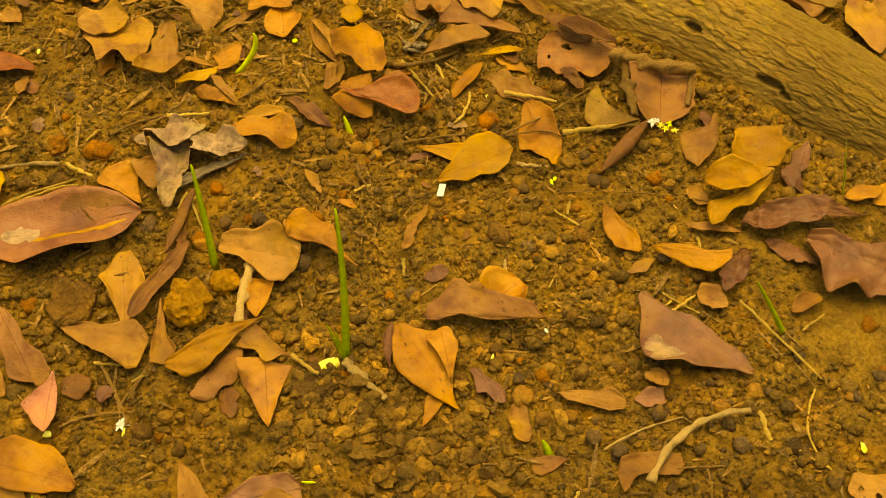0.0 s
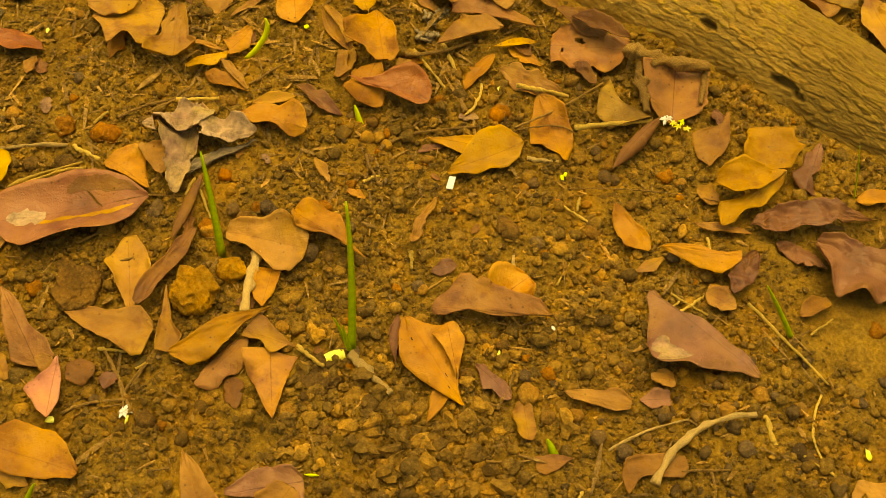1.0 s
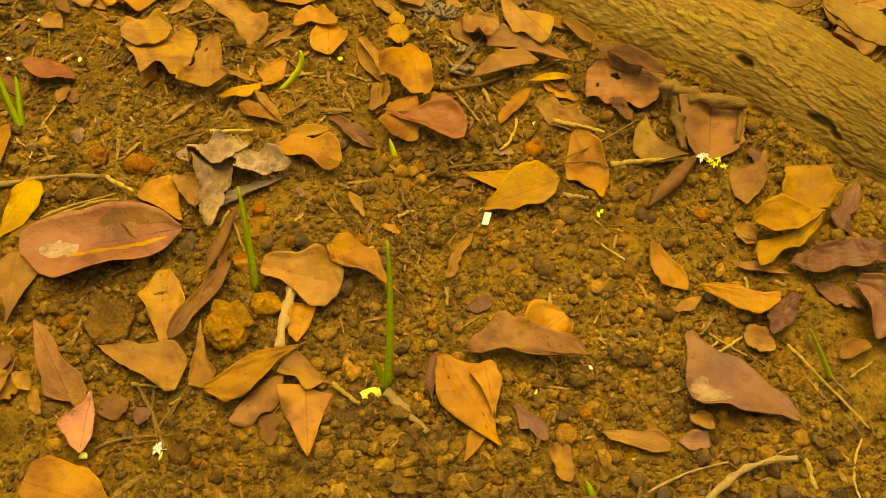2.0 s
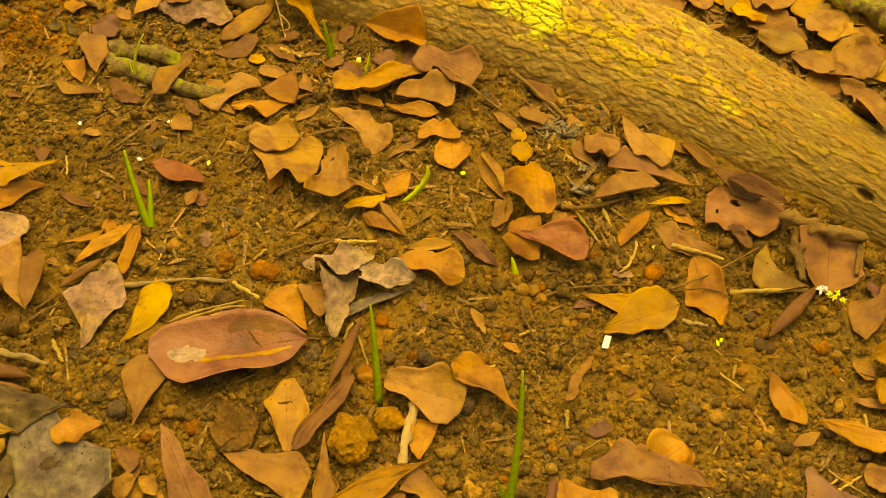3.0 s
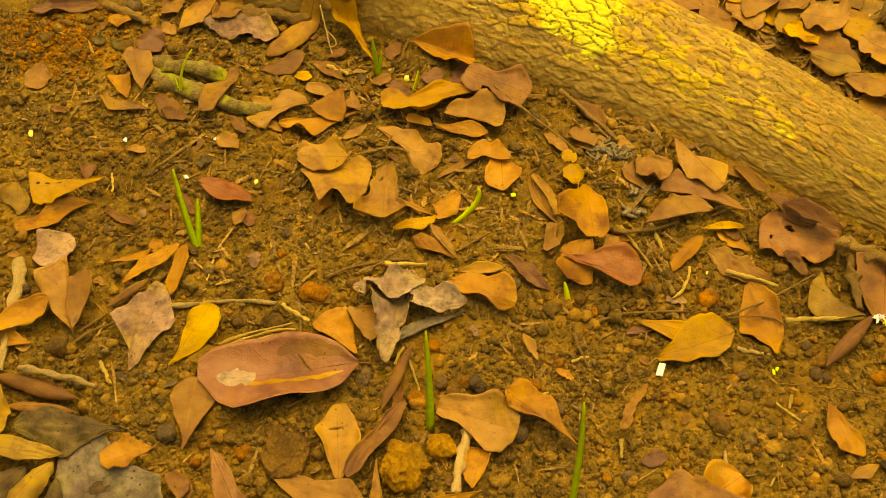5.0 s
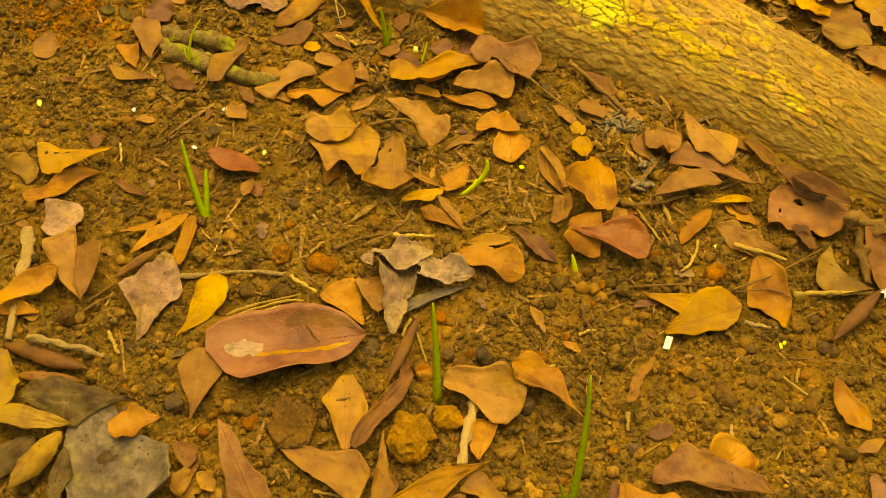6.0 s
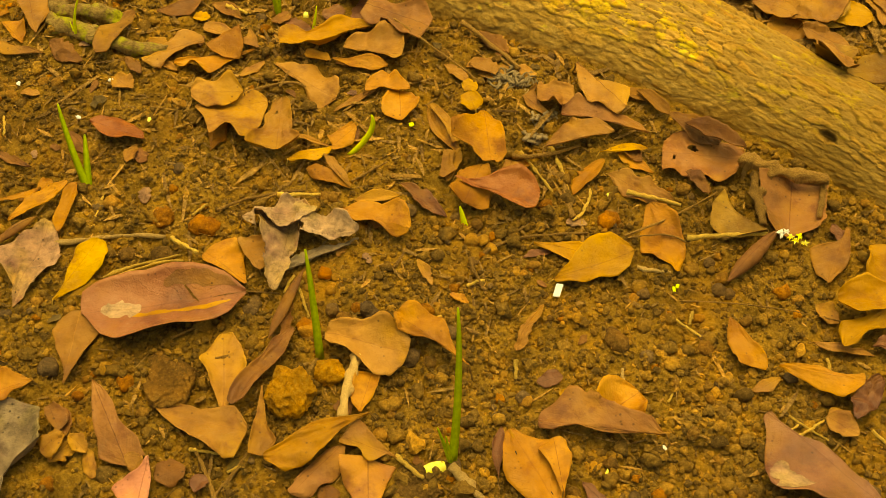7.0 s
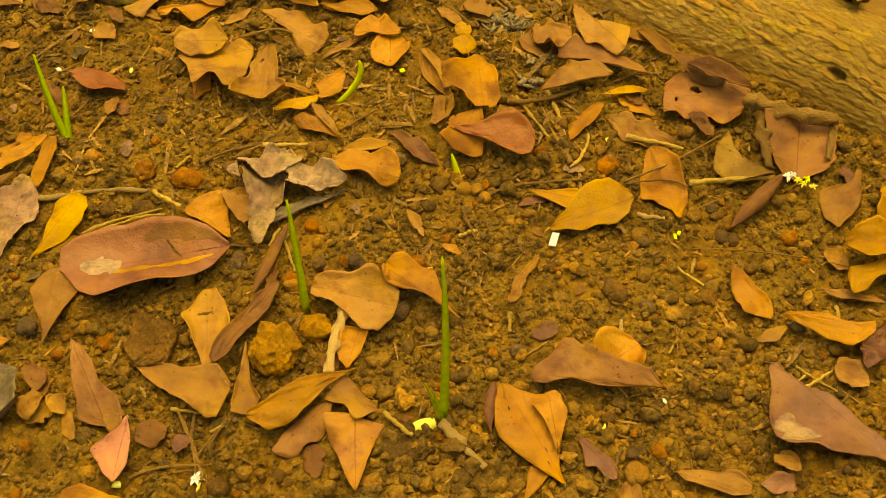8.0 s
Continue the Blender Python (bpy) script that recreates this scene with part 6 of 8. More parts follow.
leaf(-0.2030, 0.0500, 4, 0.0500, 0.0270, "silver", "crumpled silvery grey leaf scrap on soil", 0.50, 0.60, 0.60, lift=0.003, rag=1.6, fray=0.7, crumple=0.004, left=(0.04, 0.16, 0.3, 0.26, 0.36, 0.5, 0.44, 0.36, 0.5, 0.3, 0.1), right=(0.06, 0.2, 0.24, 0.3, 0.38, 0.5, 0.62, 0.5, 0.36, 0.2, 0.1))
leaf(0.0228, 0.1799, -55, 0.0532, 0.0262, "tan", "dull tan-brown dead leaf on crumbly soil", 0.50, 0.60, 0.60, lift=0.005, left=(0.02, 0.02, 0.02, 0.02, 0.03, 0.22, 0.35, 0.41, 0.47, 0.3, 0.03), right=(0.06, 0.23, 0.38, 0.47, 0.54, 0.6, 0.63, 0.59, 0.52, 0.41, 0.29))
leaf(-0.0038, 0.1062, 13, 0.0492, 0.0181, "tan", "dry tan dead leaf lying on brown soil", 0.50, 0.60, 0.60, fold=0.2, lift=0.005, left=(0.07, 0.34, 0.6, 0.81, 0.97, 0.98, 0.89, 0.8, 0.7, 0.45, 0.13), right=(0.03, 0.02, 0.02, 0.02, 0.02, 0.02, 0.02, 0.02, 0.05, 0.08, 0.02))
leaf(-0.1262, 0.1658, -3, 0.0316, 0.0156, "orange", "dry orange-brown fallen leaf lying on crumbly soil", 0.50, 0.60, 0.60, lift=0.005, left=(0.31, 0.56, 0.69, 0.8, 0.78, 0.76, 0.74, 0.68, 0.56, 0.44, 0.19), right=(0.32, 0.31, 0.22, 0.05, 0.03, 0.18, 0.26, 0.25, 0.24, 0.23, 0.08))
leaf(-0.2448, -0.1207, -96, 0.0390, 0.0248, "pink", "pinkish dead leaf with pointed tip on bare soil", 0.50, 0.60, 0.60, lift=0.005, left=(0.02, 0.05, 0.11, 0.16, 0.2, 0.22, 0.21, 0.21, 0.18, 0.13, 0.05), right=(0.06, 0.11, 0.2, 0.41, 0.67, 0.78, 0.64, 0.48, 0.35, 0.25, 0.05))
leaf(-0.1012, -0.1219, 158, 0.0359, 0.0171, "tan", "dry tan dead leaf lying on brown soil", 0.50, 0.60, 0.60, lift=0.005, left=(0.03, 0.03, 0.04, 0.39, 0.58, 0.49, 0.25, 0.18, 0.2, 0.24, 0.28), right=(0.03, 0.05, 0.09, 0.2, 0.31, 0.42, 0.54, 0.66, 0.75, 0.76, 0.03))
leaf(-0.0589, -0.0653, 141, 0.0566, 0.0197, "orange", "dry orange-brown fallen leaf lying on crumbly soil", 0.50, 0.60, 0.60, lift=0.006, fold=0.1, left=(0.02, 0.04, 0.05, 0.03, 0.02, 0.07, 0.12, 0.25, 0.32, 0.36, 0.16), right=(0.02, 0.1, 0.19, 0.33, 0.48, 0.65, 0.78, 0.73, 0.68, 0.61, 0.45))
leaf(-0.3795, -0.0796, -123, 0.0451, 0.0228, "olive", "dull olive-yellow fallen leaf, curled, on bare soil", 0.50, 0.60, 0.70, rolled=170, lift=0.006)
leaf(-0.1267, 0.2430, -29, 0.0523, 0.0331, "russet", "large russet-brown dead leaf, leathery, on crumbly soil", 0.50, 0.60, 0.60, lift=0.006, left=(0.21, 0.28, 0.26, 0.23, 0.22, 0.29, 0.37, 0.51, 0.51, 0.37, 0.21), right=(0.33, 0.39, 0.45, 0.44, 0.39, 0.4, 0.43, 0.46, 0.49, 0.45, 0.41))
leaf(-0.0648, 0.0759, -18, 0.0570, 0.0253, "red", "smooth red-mauve oblong leaf on other leaves", 0.50, 0.60, 0.60, lift=0.006, curl=0.05, rag=0.3, left=(0.03, 0.08, 0.14, 0.24, 0.41, 0.57, 0.64, 0.72, 0.68, 0.6, 0.3), right=(0.02, 0.07, 0.09, 0.09, 0.08, 0.14, 0.21, 0.28, 0.32, 0.33, 0.2))
leaf(-0.0440, 0.1368, -86, 0.0478, 0.0366, "orange", "dry orange-brown fallen leaf lying on crumbly soil", 0.50, 0.60, 0.60, lift=0.006, curl=0.1, left=(0.04, 0.16, 0.23, 0.26, 0.28, 0.3, 0.31, 0.31, 0.31, 0.31, 0.23), right=(0.07, 0.14, 0.23, 0.38, 0.51, 0.6, 0.66, 0.69, 0.33, 0.29, 0.14))
leaf(-0.2111, 0.1630, -178, 0.0363, 0.0230, "tan", "dry tan dead leaf lying on brown soil", 0.50, 0.60, 0.60, lift=0.007, left=(0.02, 0.31, 0.39, 0.47, 0.52, 0.51, 0.51, 0.47, 0.39, 0.32, 0.19), right=(0.12, 0.32, 0.5, 0.49, 0.48, 0.47, 0.47, 0.48, 0.48, 0.49, 0.2))
leaf(-0.1839, 0.1564, -91, 0.0488, 0.0361, "tan", "pale tan torn leaf with a wide ragged end", 0.50, 0.60, 0.60, lift=0.007, curl=0.08, fray=0.2, holes=[(0.28, -0.3, 0.0019)], left=(0.11, 0.19, 0.21, 0.23, 0.24, 0.25, 0.27, 0.28, 0.42, 0.48, 0.3), right=(0.07, 0.19, 0.2, 0.28, 0.29, 0.29, 0.32, 0.4, 0.46, 0.52, 0.58))
leaf(-0.0495, 0.1331, 103, 0.0207, 0.0159, "gold", "golden-orange fallen leaf lying on brown soil", 0.50, 0.60, 0.60, lift=0.007, left=(0.08, 0.32, 0.38, 0.42, 0.46, 0.49, 0.48, 0.47, 0.43, 0.25, 0.03), right=(0.03, 0.08, 0.2, 0.32, 0.4, 0.46, 0.52, 0.49, 0.44, 0.38, 0.03))
leaf(0.2142, -0.0194, -175, 0.0456, 0.0292, "gold", "yellow lobed leaf resting on another leaf", 0.50, 0.60, 0.60, lift=0.007, left=(0.01, 0.13, 0.25, 0.34, 0.43, 0.49, 0.54, 0.58, 0.54, 0.5, 0.21), right=(0.04, 0.07, 0.11, 0.19, 0.27, 0.34, 0.41, 0.42, 0.34, 0.25, 0.14))
leaf(-0.4307, -0.0207, -79, 0.0452, 0.0212, "olive", "dull olive-yellow fallen leaf on bare soil", 0.50, 0.60, 0.60, lift=0.007, left=(0.28, 0.35, 0.41, 0.47, 0.53, 0.58, 0.64, 0.59, 0.52, 0.32, 0.02), right=(0.37, 0.36, 0.36, 0.36, 0.36, 0.36, 0.36, 0.36, 0.36, 0.36, 0.36))
leaf(-0.1948, 0.2559, 120, 0.0657, 0.0180, "gold", "golden-orange fallen leaf lying on brown soil", 0.50, 0.60, 0.60, fold=0.4, lift=0.008, left=(0.02, 0.1, 0.19, 0.23, 0.26, 0.3, 0.41, 0.58, 0.52, 0.39, 0.19), right=(0.02, 0.04, 0.06, 0.1, 0.13, 0.24, 0.34, 0.42, 0.46, 0.49, 0.3))
leaf(-0.1180, -0.0949, -155, 0.0669, 0.0196, "amber", "crinkled golden-tan leaf over other leaves", 0.50, 0.60, 0.60, lift=0.008, fold=0.12, crinkle=1.8, left=(0.02, 0.06, 0.13, 0.22, 0.37, 0.53, 0.69, 0.75, 0.74, 0.64, 0.21), right=(0.04, 0.11, 0.2, 0.31, 0.37, 0.38, 0.31, 0.25, 0.21, 0.17, 0.11))
leaf(-0.3730, -0.0755, 174, 0.0535, 0.0149, "olive", "dull olive-yellow fallen leaf on bare soil", 0.50, 0.60, 0.60, lift=0.009, left=(0.03, 0.17, 0.31, 0.4, 0.4, 0.4, 0.4, 0.37, 0.34, 0.31, 0.2), right=(0.03, 0.14, 0.26, 0.36, 0.43, 0.51, 0.58, 0.63, 0.65, 0.42, 0.05))
leaf(-0.3207, -0.0676, -159, 0.0323, 0.0195, "orange", "dry orange-brown fallen leaf lying on crumbly soil", 0.50, 0.60, 0.60, lift=0.009, left=(0.04, 0.1, 0.16, 0.23, 0.29, 0.34, 0.39, 0.43, 0.44, 0.36, 0.12), right=(0.04, 0.18, 0.31, 0.45, 0.6, 0.64, 0.61, 0.57, 0.49, 0.41, 0.33))
leaf(-0.2965, 0.2419, -122, 0.0458, 0.0165, "tan", "dry tan dead leaf lying on brown soil", 0.50, 0.60, 0.60, lift=0.01, left=(0.14, 0.28, 0.35, 0.26, 0.28, 0.31, 0.33, 0.36, 0.39, 0.41, 0.14), right=(0.09, 0.28, 0.2, 0.13, 0.34, 0.58, 0.67, 0.61, 0.49, 0.36, 0.04))
leaf(-0.0076, -0.1468, 96, 0.0348, 0.0186, "orange", "dry orange-brown fallen leaf lying on crumbly soil", 0.50, 0.60, 0.60, lift=0.01, curl=0.06, left=(0.06, 0.09, 0.12, 0.16, 0.22, 0.28, 0.37, 0.48, 0.59, 0.53, 0.14), right=(0.05, 0.12, 0.2, 0.27, 0.34, 0.41, 0.47, 0.44, 0.41, 0.39, 0.19))
leaf(0.1295, 0.0978, 150, 0.0448, 0.0168, "brown", "dull brown dead leaf on bare soil", 0.50, 0.80, 0.80, lift=0.012, fold=0.8)
worn_patch(big_leaf, 0.14, -0.55, 0.50, -0.62, 0.15, LEAF["brown"], "darker brown stain", 12)
worn_patch(big_leaf, 0.20, 0.36, 0.46, 0.33, 0.060, LEAF["amber"], "golden worn strip", 3)
worn_patch(big_leaf, 0.45, 0.33, 0.64, 0.22, 0.045, LEAF["amber"], "golden worn strip", 8)
worn_patch(big_leaf, 0.01, 0.0, 0.30, 0.02, 0.012, CLODD, "dark dried midrib", 9)
worn_patch(big_leaf, 0.59, 0.02, 0.78, -0.02, 0.15, LEAF["silver"], "pale worn patch", 5)
worn_patch(big_leaf, 0.42, -0.50, 0.36, 0.10, 0.006, CLODD, "dark split", 7)
worn_patch(spotted_leaf, 0.55, -0.10, 0.60, -0.12, 0.060, HOLE, "small dark hole", 0)
worn_patch(spotted_leaf, 0.65, -0.12, 0.70, -0.14, 0.050, HOLE, "small dark hole", 1)
worn_patch(spotted_leaf, 0.76, -0.20, 0.81, -0.22, 0.060, HOLE, "small dark hole", 2)
worn_patch(speckled_leaf, 0.80, 0.15, 0.97, 0.10, 0.15, LEAF["gold"], "yellowed corner", 11)
worn_patch(speckled_leaf, 0.66, 0.35, 0.69, 0.37, 0.020, HOLE, "small dark speck", 4)
worn_patch(speckled_leaf, 0.36, -0.10, 0.39, -0.08, 0.016, HOLE, "small dark speck", 5)
worn_patch(speckled_leaf, 0.28, 0.20, 0.31, 0.22, 0.018, HOLE, "small dark speck", 6)
worn_patch(broad_leaf, 0.37, -0.64, 0.55, -0.76, 0.13, LEAF["silver"], "pale worn patch", 9)
worn_patch(ash_leaf, 0.40, 0.10, 0.46, 0.12, 0.09, LEAF["dusk"], "round dark rot spot", 31)
twig("twig", (-0.3262, 0.0389), (-0.2927, 0.0435), (-0.2542, 0.0432), 0.0017, PALE, "thin pale dry twig lying on soil")
twig("twig", (-0.2502, 0.0401), (-0.2404, 0.0335), (-0.2306, 0.0269), 0.0014, STRAW, "short straw-coloured stem on soil", lift=0.003)
twig("twig", (-0.4305, 0.0750), (-0.4280, 0.0350), (-0.4289, -0.0091), 0.0032, PALE, "weathered pale tan stick on soil", knots=2)
twig("twig", (-0.4119, -0.0144), (-0.3887, -0.0185), (-0.3615, -0.0254), 0.0022, PALE, "pale bare stick with peeling bark", knots=1, lift=0.011)
twig("twig", (-0.2873, 0.0050), (-0.2677, 0.0137), (-0.2404, 0.0216), 0.0011, STRAW, "thin dry grass stem on soil", lift=0.009)
twig("twig", (-0.2885, -0.0014), (-0.2639, 0.0128), (-0.2383, 0.0172), 0.0011, STRAW, "thin dry grass stem on soil", lift=0.009)
twig("twig", (-0.2815, 0.0016), (-0.2637, 0.0094), (-0.2418, 0.0146), 0.0011, STRAW, "thin dry grass stem on soil", lift=0.009)
twig("twig", (-0.3640, -0.0029), (-0.3595, -0.0113), (-0.3551, -0.0196), 0.0015, STRAW, "short straw-coloured stem on soil", lift=0.003)
twig("twig", (-0.3038, 0.0480), (-0.3014, 0.0627), (-0.2990, 0.0774), 0.0009, STRAW, "short straw-coloured stem on soil")
twig("twig", (-0.2378, 0.0600), (-0.2335, 0.0646), (-0.2291, 0.0692), 0.0011, STRAW, "short straw-coloured stem on soil")
twig("twig", (-0.2220, 0.0637), (-0.1956, 0.0759), (-0.1656, 0.0807), 0.0010, WOOD, "thin brown twig on crumbly soil")
twig("twig", (-0.1820, 0.0736), (-0.1680, 0.0741), (-0.1539, 0.0746), 0.0013, STRAW, "bright straw stem on soil", lift=0.004)
twig("twig", (-0.3845, 0.0132), (-0.3727, 0.0220), (-0.3552, 0.0299), 0.0011, WOOD, "thin brown twig on crumbly soil")
twig("twig", (-0.3700, 0.0185), (-0.3681, 0.0233), (-0.3662, 0.0281), 0.0007, STRAW, "short straw-coloured stem on soil")
twig("twig", (-0.3799, 0.1544), (-0.3784, 0.1455), (-0.3770, 0.1367), 0.0008, STRAW, "short straw-coloured stem on soil")
twig("twig", (-0.4500, 0.0759), (-0.4289, 0.0877), (-0.4075, 0.0997), 0.0008, WOOD, "thin brown twig on crumbly soil")
twig("twig", (-0.0475, 0.0267), (-0.0212, 0.0387), (0.0212, 0.0411), 0.0011, WOOD, "thin curved brown twig on soil")
twig("twig", (-0.1275, -0.0519), (-0.1312, -0.0734), (-0.1355, -0.0946), 0.0031, PALE, "short pale peeled stick on soil", lift=0.004)
twig("twig", (-0.1060, 0.2273), (-0.0758, 0.1952), (-0.0467, 0.1643), 0.0007, WOOD, "long thin dry twig over leaves", lift=0.012)
twig("twig", (-0.0572, 0.2317), (-0.0374, 0.2086), (-0.0175, 0.1839), 0.0017, WOOD, "thin brown twig beside the log", lift=0.004)
twig("twig", (-0.0260, 0.1035), (-0.0044, 0.1051), (0.0207, 0.1129), 0.0014, WOOD, "thin brown twig under leaves", lift=0.003)
twig("twig", (-0.0196, 0.1108), (-0.0059, 0.0869), (0.0016, 0.0752), 0.0010, STRAW, "thin straw twig on soil")
twig("twig", (0.0005, 0.1158), (0.0081, 0.0917), (0.0094, 0.0637), 0.0016, STRAW, "pale flattened stem on soil")
twig("twig", (0.0250, 0.0776), (0.0220, 0.0637), (0.0121, 0.0523), 0.0012, STRAW, "pale curved stem on soil")
twig("twig", (0.0062, 0.0917), (0.0093, 0.0731), (0.0123, 0.0546), 0.0019, WOOD, "dull brown stem on soil")
twig("twig", (0.0486, 0.0721), (0.0660, 0.0657), (0.0833, 0.0594), 0.0015, STRAW, "short yellowish twig beneath a leaf", lift=0.003)
twig("twig", (0.0442, 0.0345), (0.0783, 0.0503), (0.1076, 0.0686), 0.0008, WOOD, "hair-thin dark twig over soil", lift=0.005)
twig("twig", (0.0740, -0.0140), (0.1330, -0.0215), (0.1900, -0.0390), 0.0004, WOOD, "hair-thin dark stem across the soil")
twig("twig", (0.0459, 0.0332), (0.0686, 0.0346), (0.0827, 0.0280), 0.0007, WOOD, "hair-thin dark twig over soil", lift=0.004)
twig("twig", (0.0832, 0.0315), (0.1097, 0.0334), (0.1360, 0.0335), 0.0017, STRAW, "pale yellow twig ending in white blossom", lift=0.004)
twig("twig", (0.0509, 0.0127), (0.0607, 0.0099), (0.0705, 0.0072), 0.0015, PALE, "short whitish twig on soil")
twig("twig", (-0.0589, 0.0016), (-0.0533, 0.0037), (-0.0476, 0.0059), 0.0011, STRAW, "short straw-coloured stem on soil")
twig("twig", (-0.0559, 0.0231), (-0.0513, 0.0059), (-0.0463, -0.0026), 0.0011, WOOD, "small forked brown twig on soil")
twig("twig", (-0.0299, -0.0537), (-0.0302, -0.0595), (-0.0305, -0.0654), 0.0011, STRAW, "short straw-coloured stem on soil")
twig("twig", (-0.0857, -0.0277), (-0.0802, -0.0252), (-0.0747, -0.0227), 0.0011, STRAW, "short straw-coloured stem on soil")
twig("branch_piece", (-0.3623, 0.2511), (-0.3365, 0.2477), (-0.3025, 0.2377), 0.0059, MOSS, "short mossy greenish branch piece", knots=2)
twig("branch_piece", (-0.3597, 0.2397), (-0.3214, 0.2242), (-0.2691, 0.2069), 0.0055, MOSS, "mossy green rotting branch piece on soil", knots=3)
twig("branch_piece", (0.1930, 0.3040), (0.2150, 0.2860), (0.2420, 0.2600), 0.0085, MOSS, "mossy green branch piece lying in leaf litter", knots=1, lift=0.014)
twig("twig", (-0.4066, 0.3158), (-0.3875, 0.3049), (-0.3705, 0.2917), 0.0031, WOOD, "weathered tan stick on soil")
twig("branch_piece", (-0.2238, 0.3053), (-0.1854, 0.3091), (-0.1459, 0.3117), 0.0053, WOOD, "rough brown branch among dead leaves")
twig("bark_strip", (-0.3080, 0.3061), (-0.2729, 0.3051), (-0.2464, 0.3016), 0.0048, WOOD, "rough tan bark strip on soil")
twig("twig", (-0.2313, 0.2554), (-0.2230, 0.2517), (-0.2148, 0.2480), 0.0015, STRAW, "short straw-coloured stem on soil")
twig("twig", (-0.1890, 0.2413), (-0.1821, 0.2557), (-0.1751, 0.2701), 0.0011, WOOD, "thin brown twig on crumbly soil")
twig("twig", (-0.2390, 0.3055), (-0.2326, 0.2816), (-0.2274, 0.2640), 0.0006, PALE, "pale curling rootlet on soil")
twig("twig", (-0.2332, 0.2935), (-0.2260, 0.2804), (-0.2332, 0.2757), 0.0005, PALE, "pale curling rootlet on soil")
twig("twig", (-0.1719, 0.2830), (-0.1735, 0.2759), (-0.1776, 0.2642), 0.0013, WOOD, "short brown stub on soil")
twig("twig", (-0.2086, 0.1654), (-0.1824, 0.1733), (-0.1680, 0.1697), 0.0010, WOOD, "thin dry stem across a leaf", lift=0.006)
twig("twig", (-0.1864, 0.1696), (-0.1835, 0.1775), (-0.1806, 0.1854), 0.0008, WOOD, "thin dry stem across a leaf", lift=0.006)
twig("twig", (-0.1130, 0.1736), (-0.1273, 0.1619), (-0.1416, 0.1502), 0.0008, WOOD, "thin brown twig on crumbly soil")
twig("twig", (-0.1339, 0.0864), (-0.1221, 0.0950), (-0.1103, 0.1032), 0.0010, WOOD, "thin brown twig on crumbly soil")
twig("twig", (-0.1802, 0.0792), (-0.1916, 0.0733), (-0.2030, 0.0675), 0.0008, WOOD, "thin brown twig on crumbly soil")
twig("twig", (-0.3653, 0.0352), (-0.3744, 0.0275), (-0.3836, 0.0197), 0.0008, WOOD, "thin brown twig on crumbly soil")
twig("root_stub", (0.1253, 0.0920), (0.1462, 0.0794), (0.1789, 0.0740), 0.0044, WOOD, "thick brown root stub against the log", knots=3, lift=0.01)
twig("twig", (0.1349, 0.0818), (0.1336, 0.0621), (0.1341, 0.0388), 0.0031, WOOD, "crooked brown twig over a leaf", knots=1, lift=0.006)
twig("twig", (0.1795, 0.0745), (0.1757, 0.0614), (0.1715, 0.0457), 0.0020, WOOD, "crooked brown twig over a leaf", lift=0.006)
twig("twig", (0.0996, -0.2241), (0.1280, -0.1935), (0.1649, -0.1847), 0.0020, PALE, "pale arched straw stem on soil", lift=0.006)
twig("twig", (0.0775, -0.1985), (0.0996, -0.1886), (0.1268, -0.1826), 0.0007, PALE, "thin dry straw stem on soil")
twig("twig", (0.1722, -0.1823), (0.1736, -0.1977), (0.1752, -0.2114), 0.0014, STRAW, "thin dry straw stem on soil")
twig("twig", (0.1747, -0.1108), (0.1938, -0.1391), (0.2122, -0.1674), 0.0009, STRAW, "thin dry straw stem on soil", lift=0.003)
twig("twig", (0.2078, -0.1715), (0.1980, -0.2013), (0.2077, -0.2259), 0.0009, STRAW, "thin bent straw stem on soil")
twig("twig", (0.1896, -0.2097), (0.1973, -0.2164), (0.2050, -0.2232), 0.0008, STRAW, "thin dry straw stem on soil")
twig("twig", (0.1171, -0.2149), (0.1311, -0.2152), (0.1451, -0.2156), 0.0008, WOOD, "thin dry brown stem on soil")
twig("twig", (0.1344, -0.2162), (0.1337, -0.2335), (0.1286, -0.2440), 0.0008, WOOD, "thin brown twig on crumbly soil")
twig("twig", (-0.0711, -0.1272), (-0.0597, -0.1414), (-0.0479, -0.1562), 0.0022, PALE, "short grey-brown twig with flaking bark", knots=1, lift=0.004)
twig("twig", (0.0058, -0.1988), (0.0182, -0.2012), (0.0331, -0.2008), 0.0008, WOOD, "thin brown twig on crumbly soil")
twig("twig", (0.0147, -0.1676), (0.0226, -0.1551), (0.0271, -0.1441), 0.0012, WOOD, "short dark twig on soil")
twig("twig", (-0.0050, -0.1606), (0.0084, -0.1627), (0.0214, -0.1681), 0.0008, WOOD, "short dark twig on soil")
twig("twig", (-0.2199, -0.1123), (-0.2085, -0.1360), (-0.2019, -0.1551), 0.0010, WOOD, "thin brown twig on crumbly soil")
twig("twig", (-0.1891, -0.1146), (-0.1964, -0.1275), (-0.2027, -0.1384), 0.0009, WOOD, "thin brown twig on crumbly soil")
twig("twig", (-0.2358, -0.1545), (-0.2195, -0.1502), (-0.2045, -0.1494), 0.0008, WOOD, "thin brown twig on crumbly soil")
twig("twig", (-0.1679, 0.0092), (-0.1731, -0.0039), (-0.1623, 0.0043), 0.0011, STRAW, "dry curled straw on soil")
twig("twig", (-0.1660, 0.0023), (-0.1602, -0.0136), (-0.1575, -0.0226), 0.0009, STRAW, "thin dry straw stem on soil")
twig("twig", (0.0542, -0.2310), (0.0567, -0.2269), (0.0591, -0.2228), 0.0010, STRAW, "short straw-coloured stem on soil")
twig("twig", (0.0121, -0.2306), (0.0175, -0.2253), (0.0229, -0.2201), 0.0013, WOOD, "short brown twig on soil")
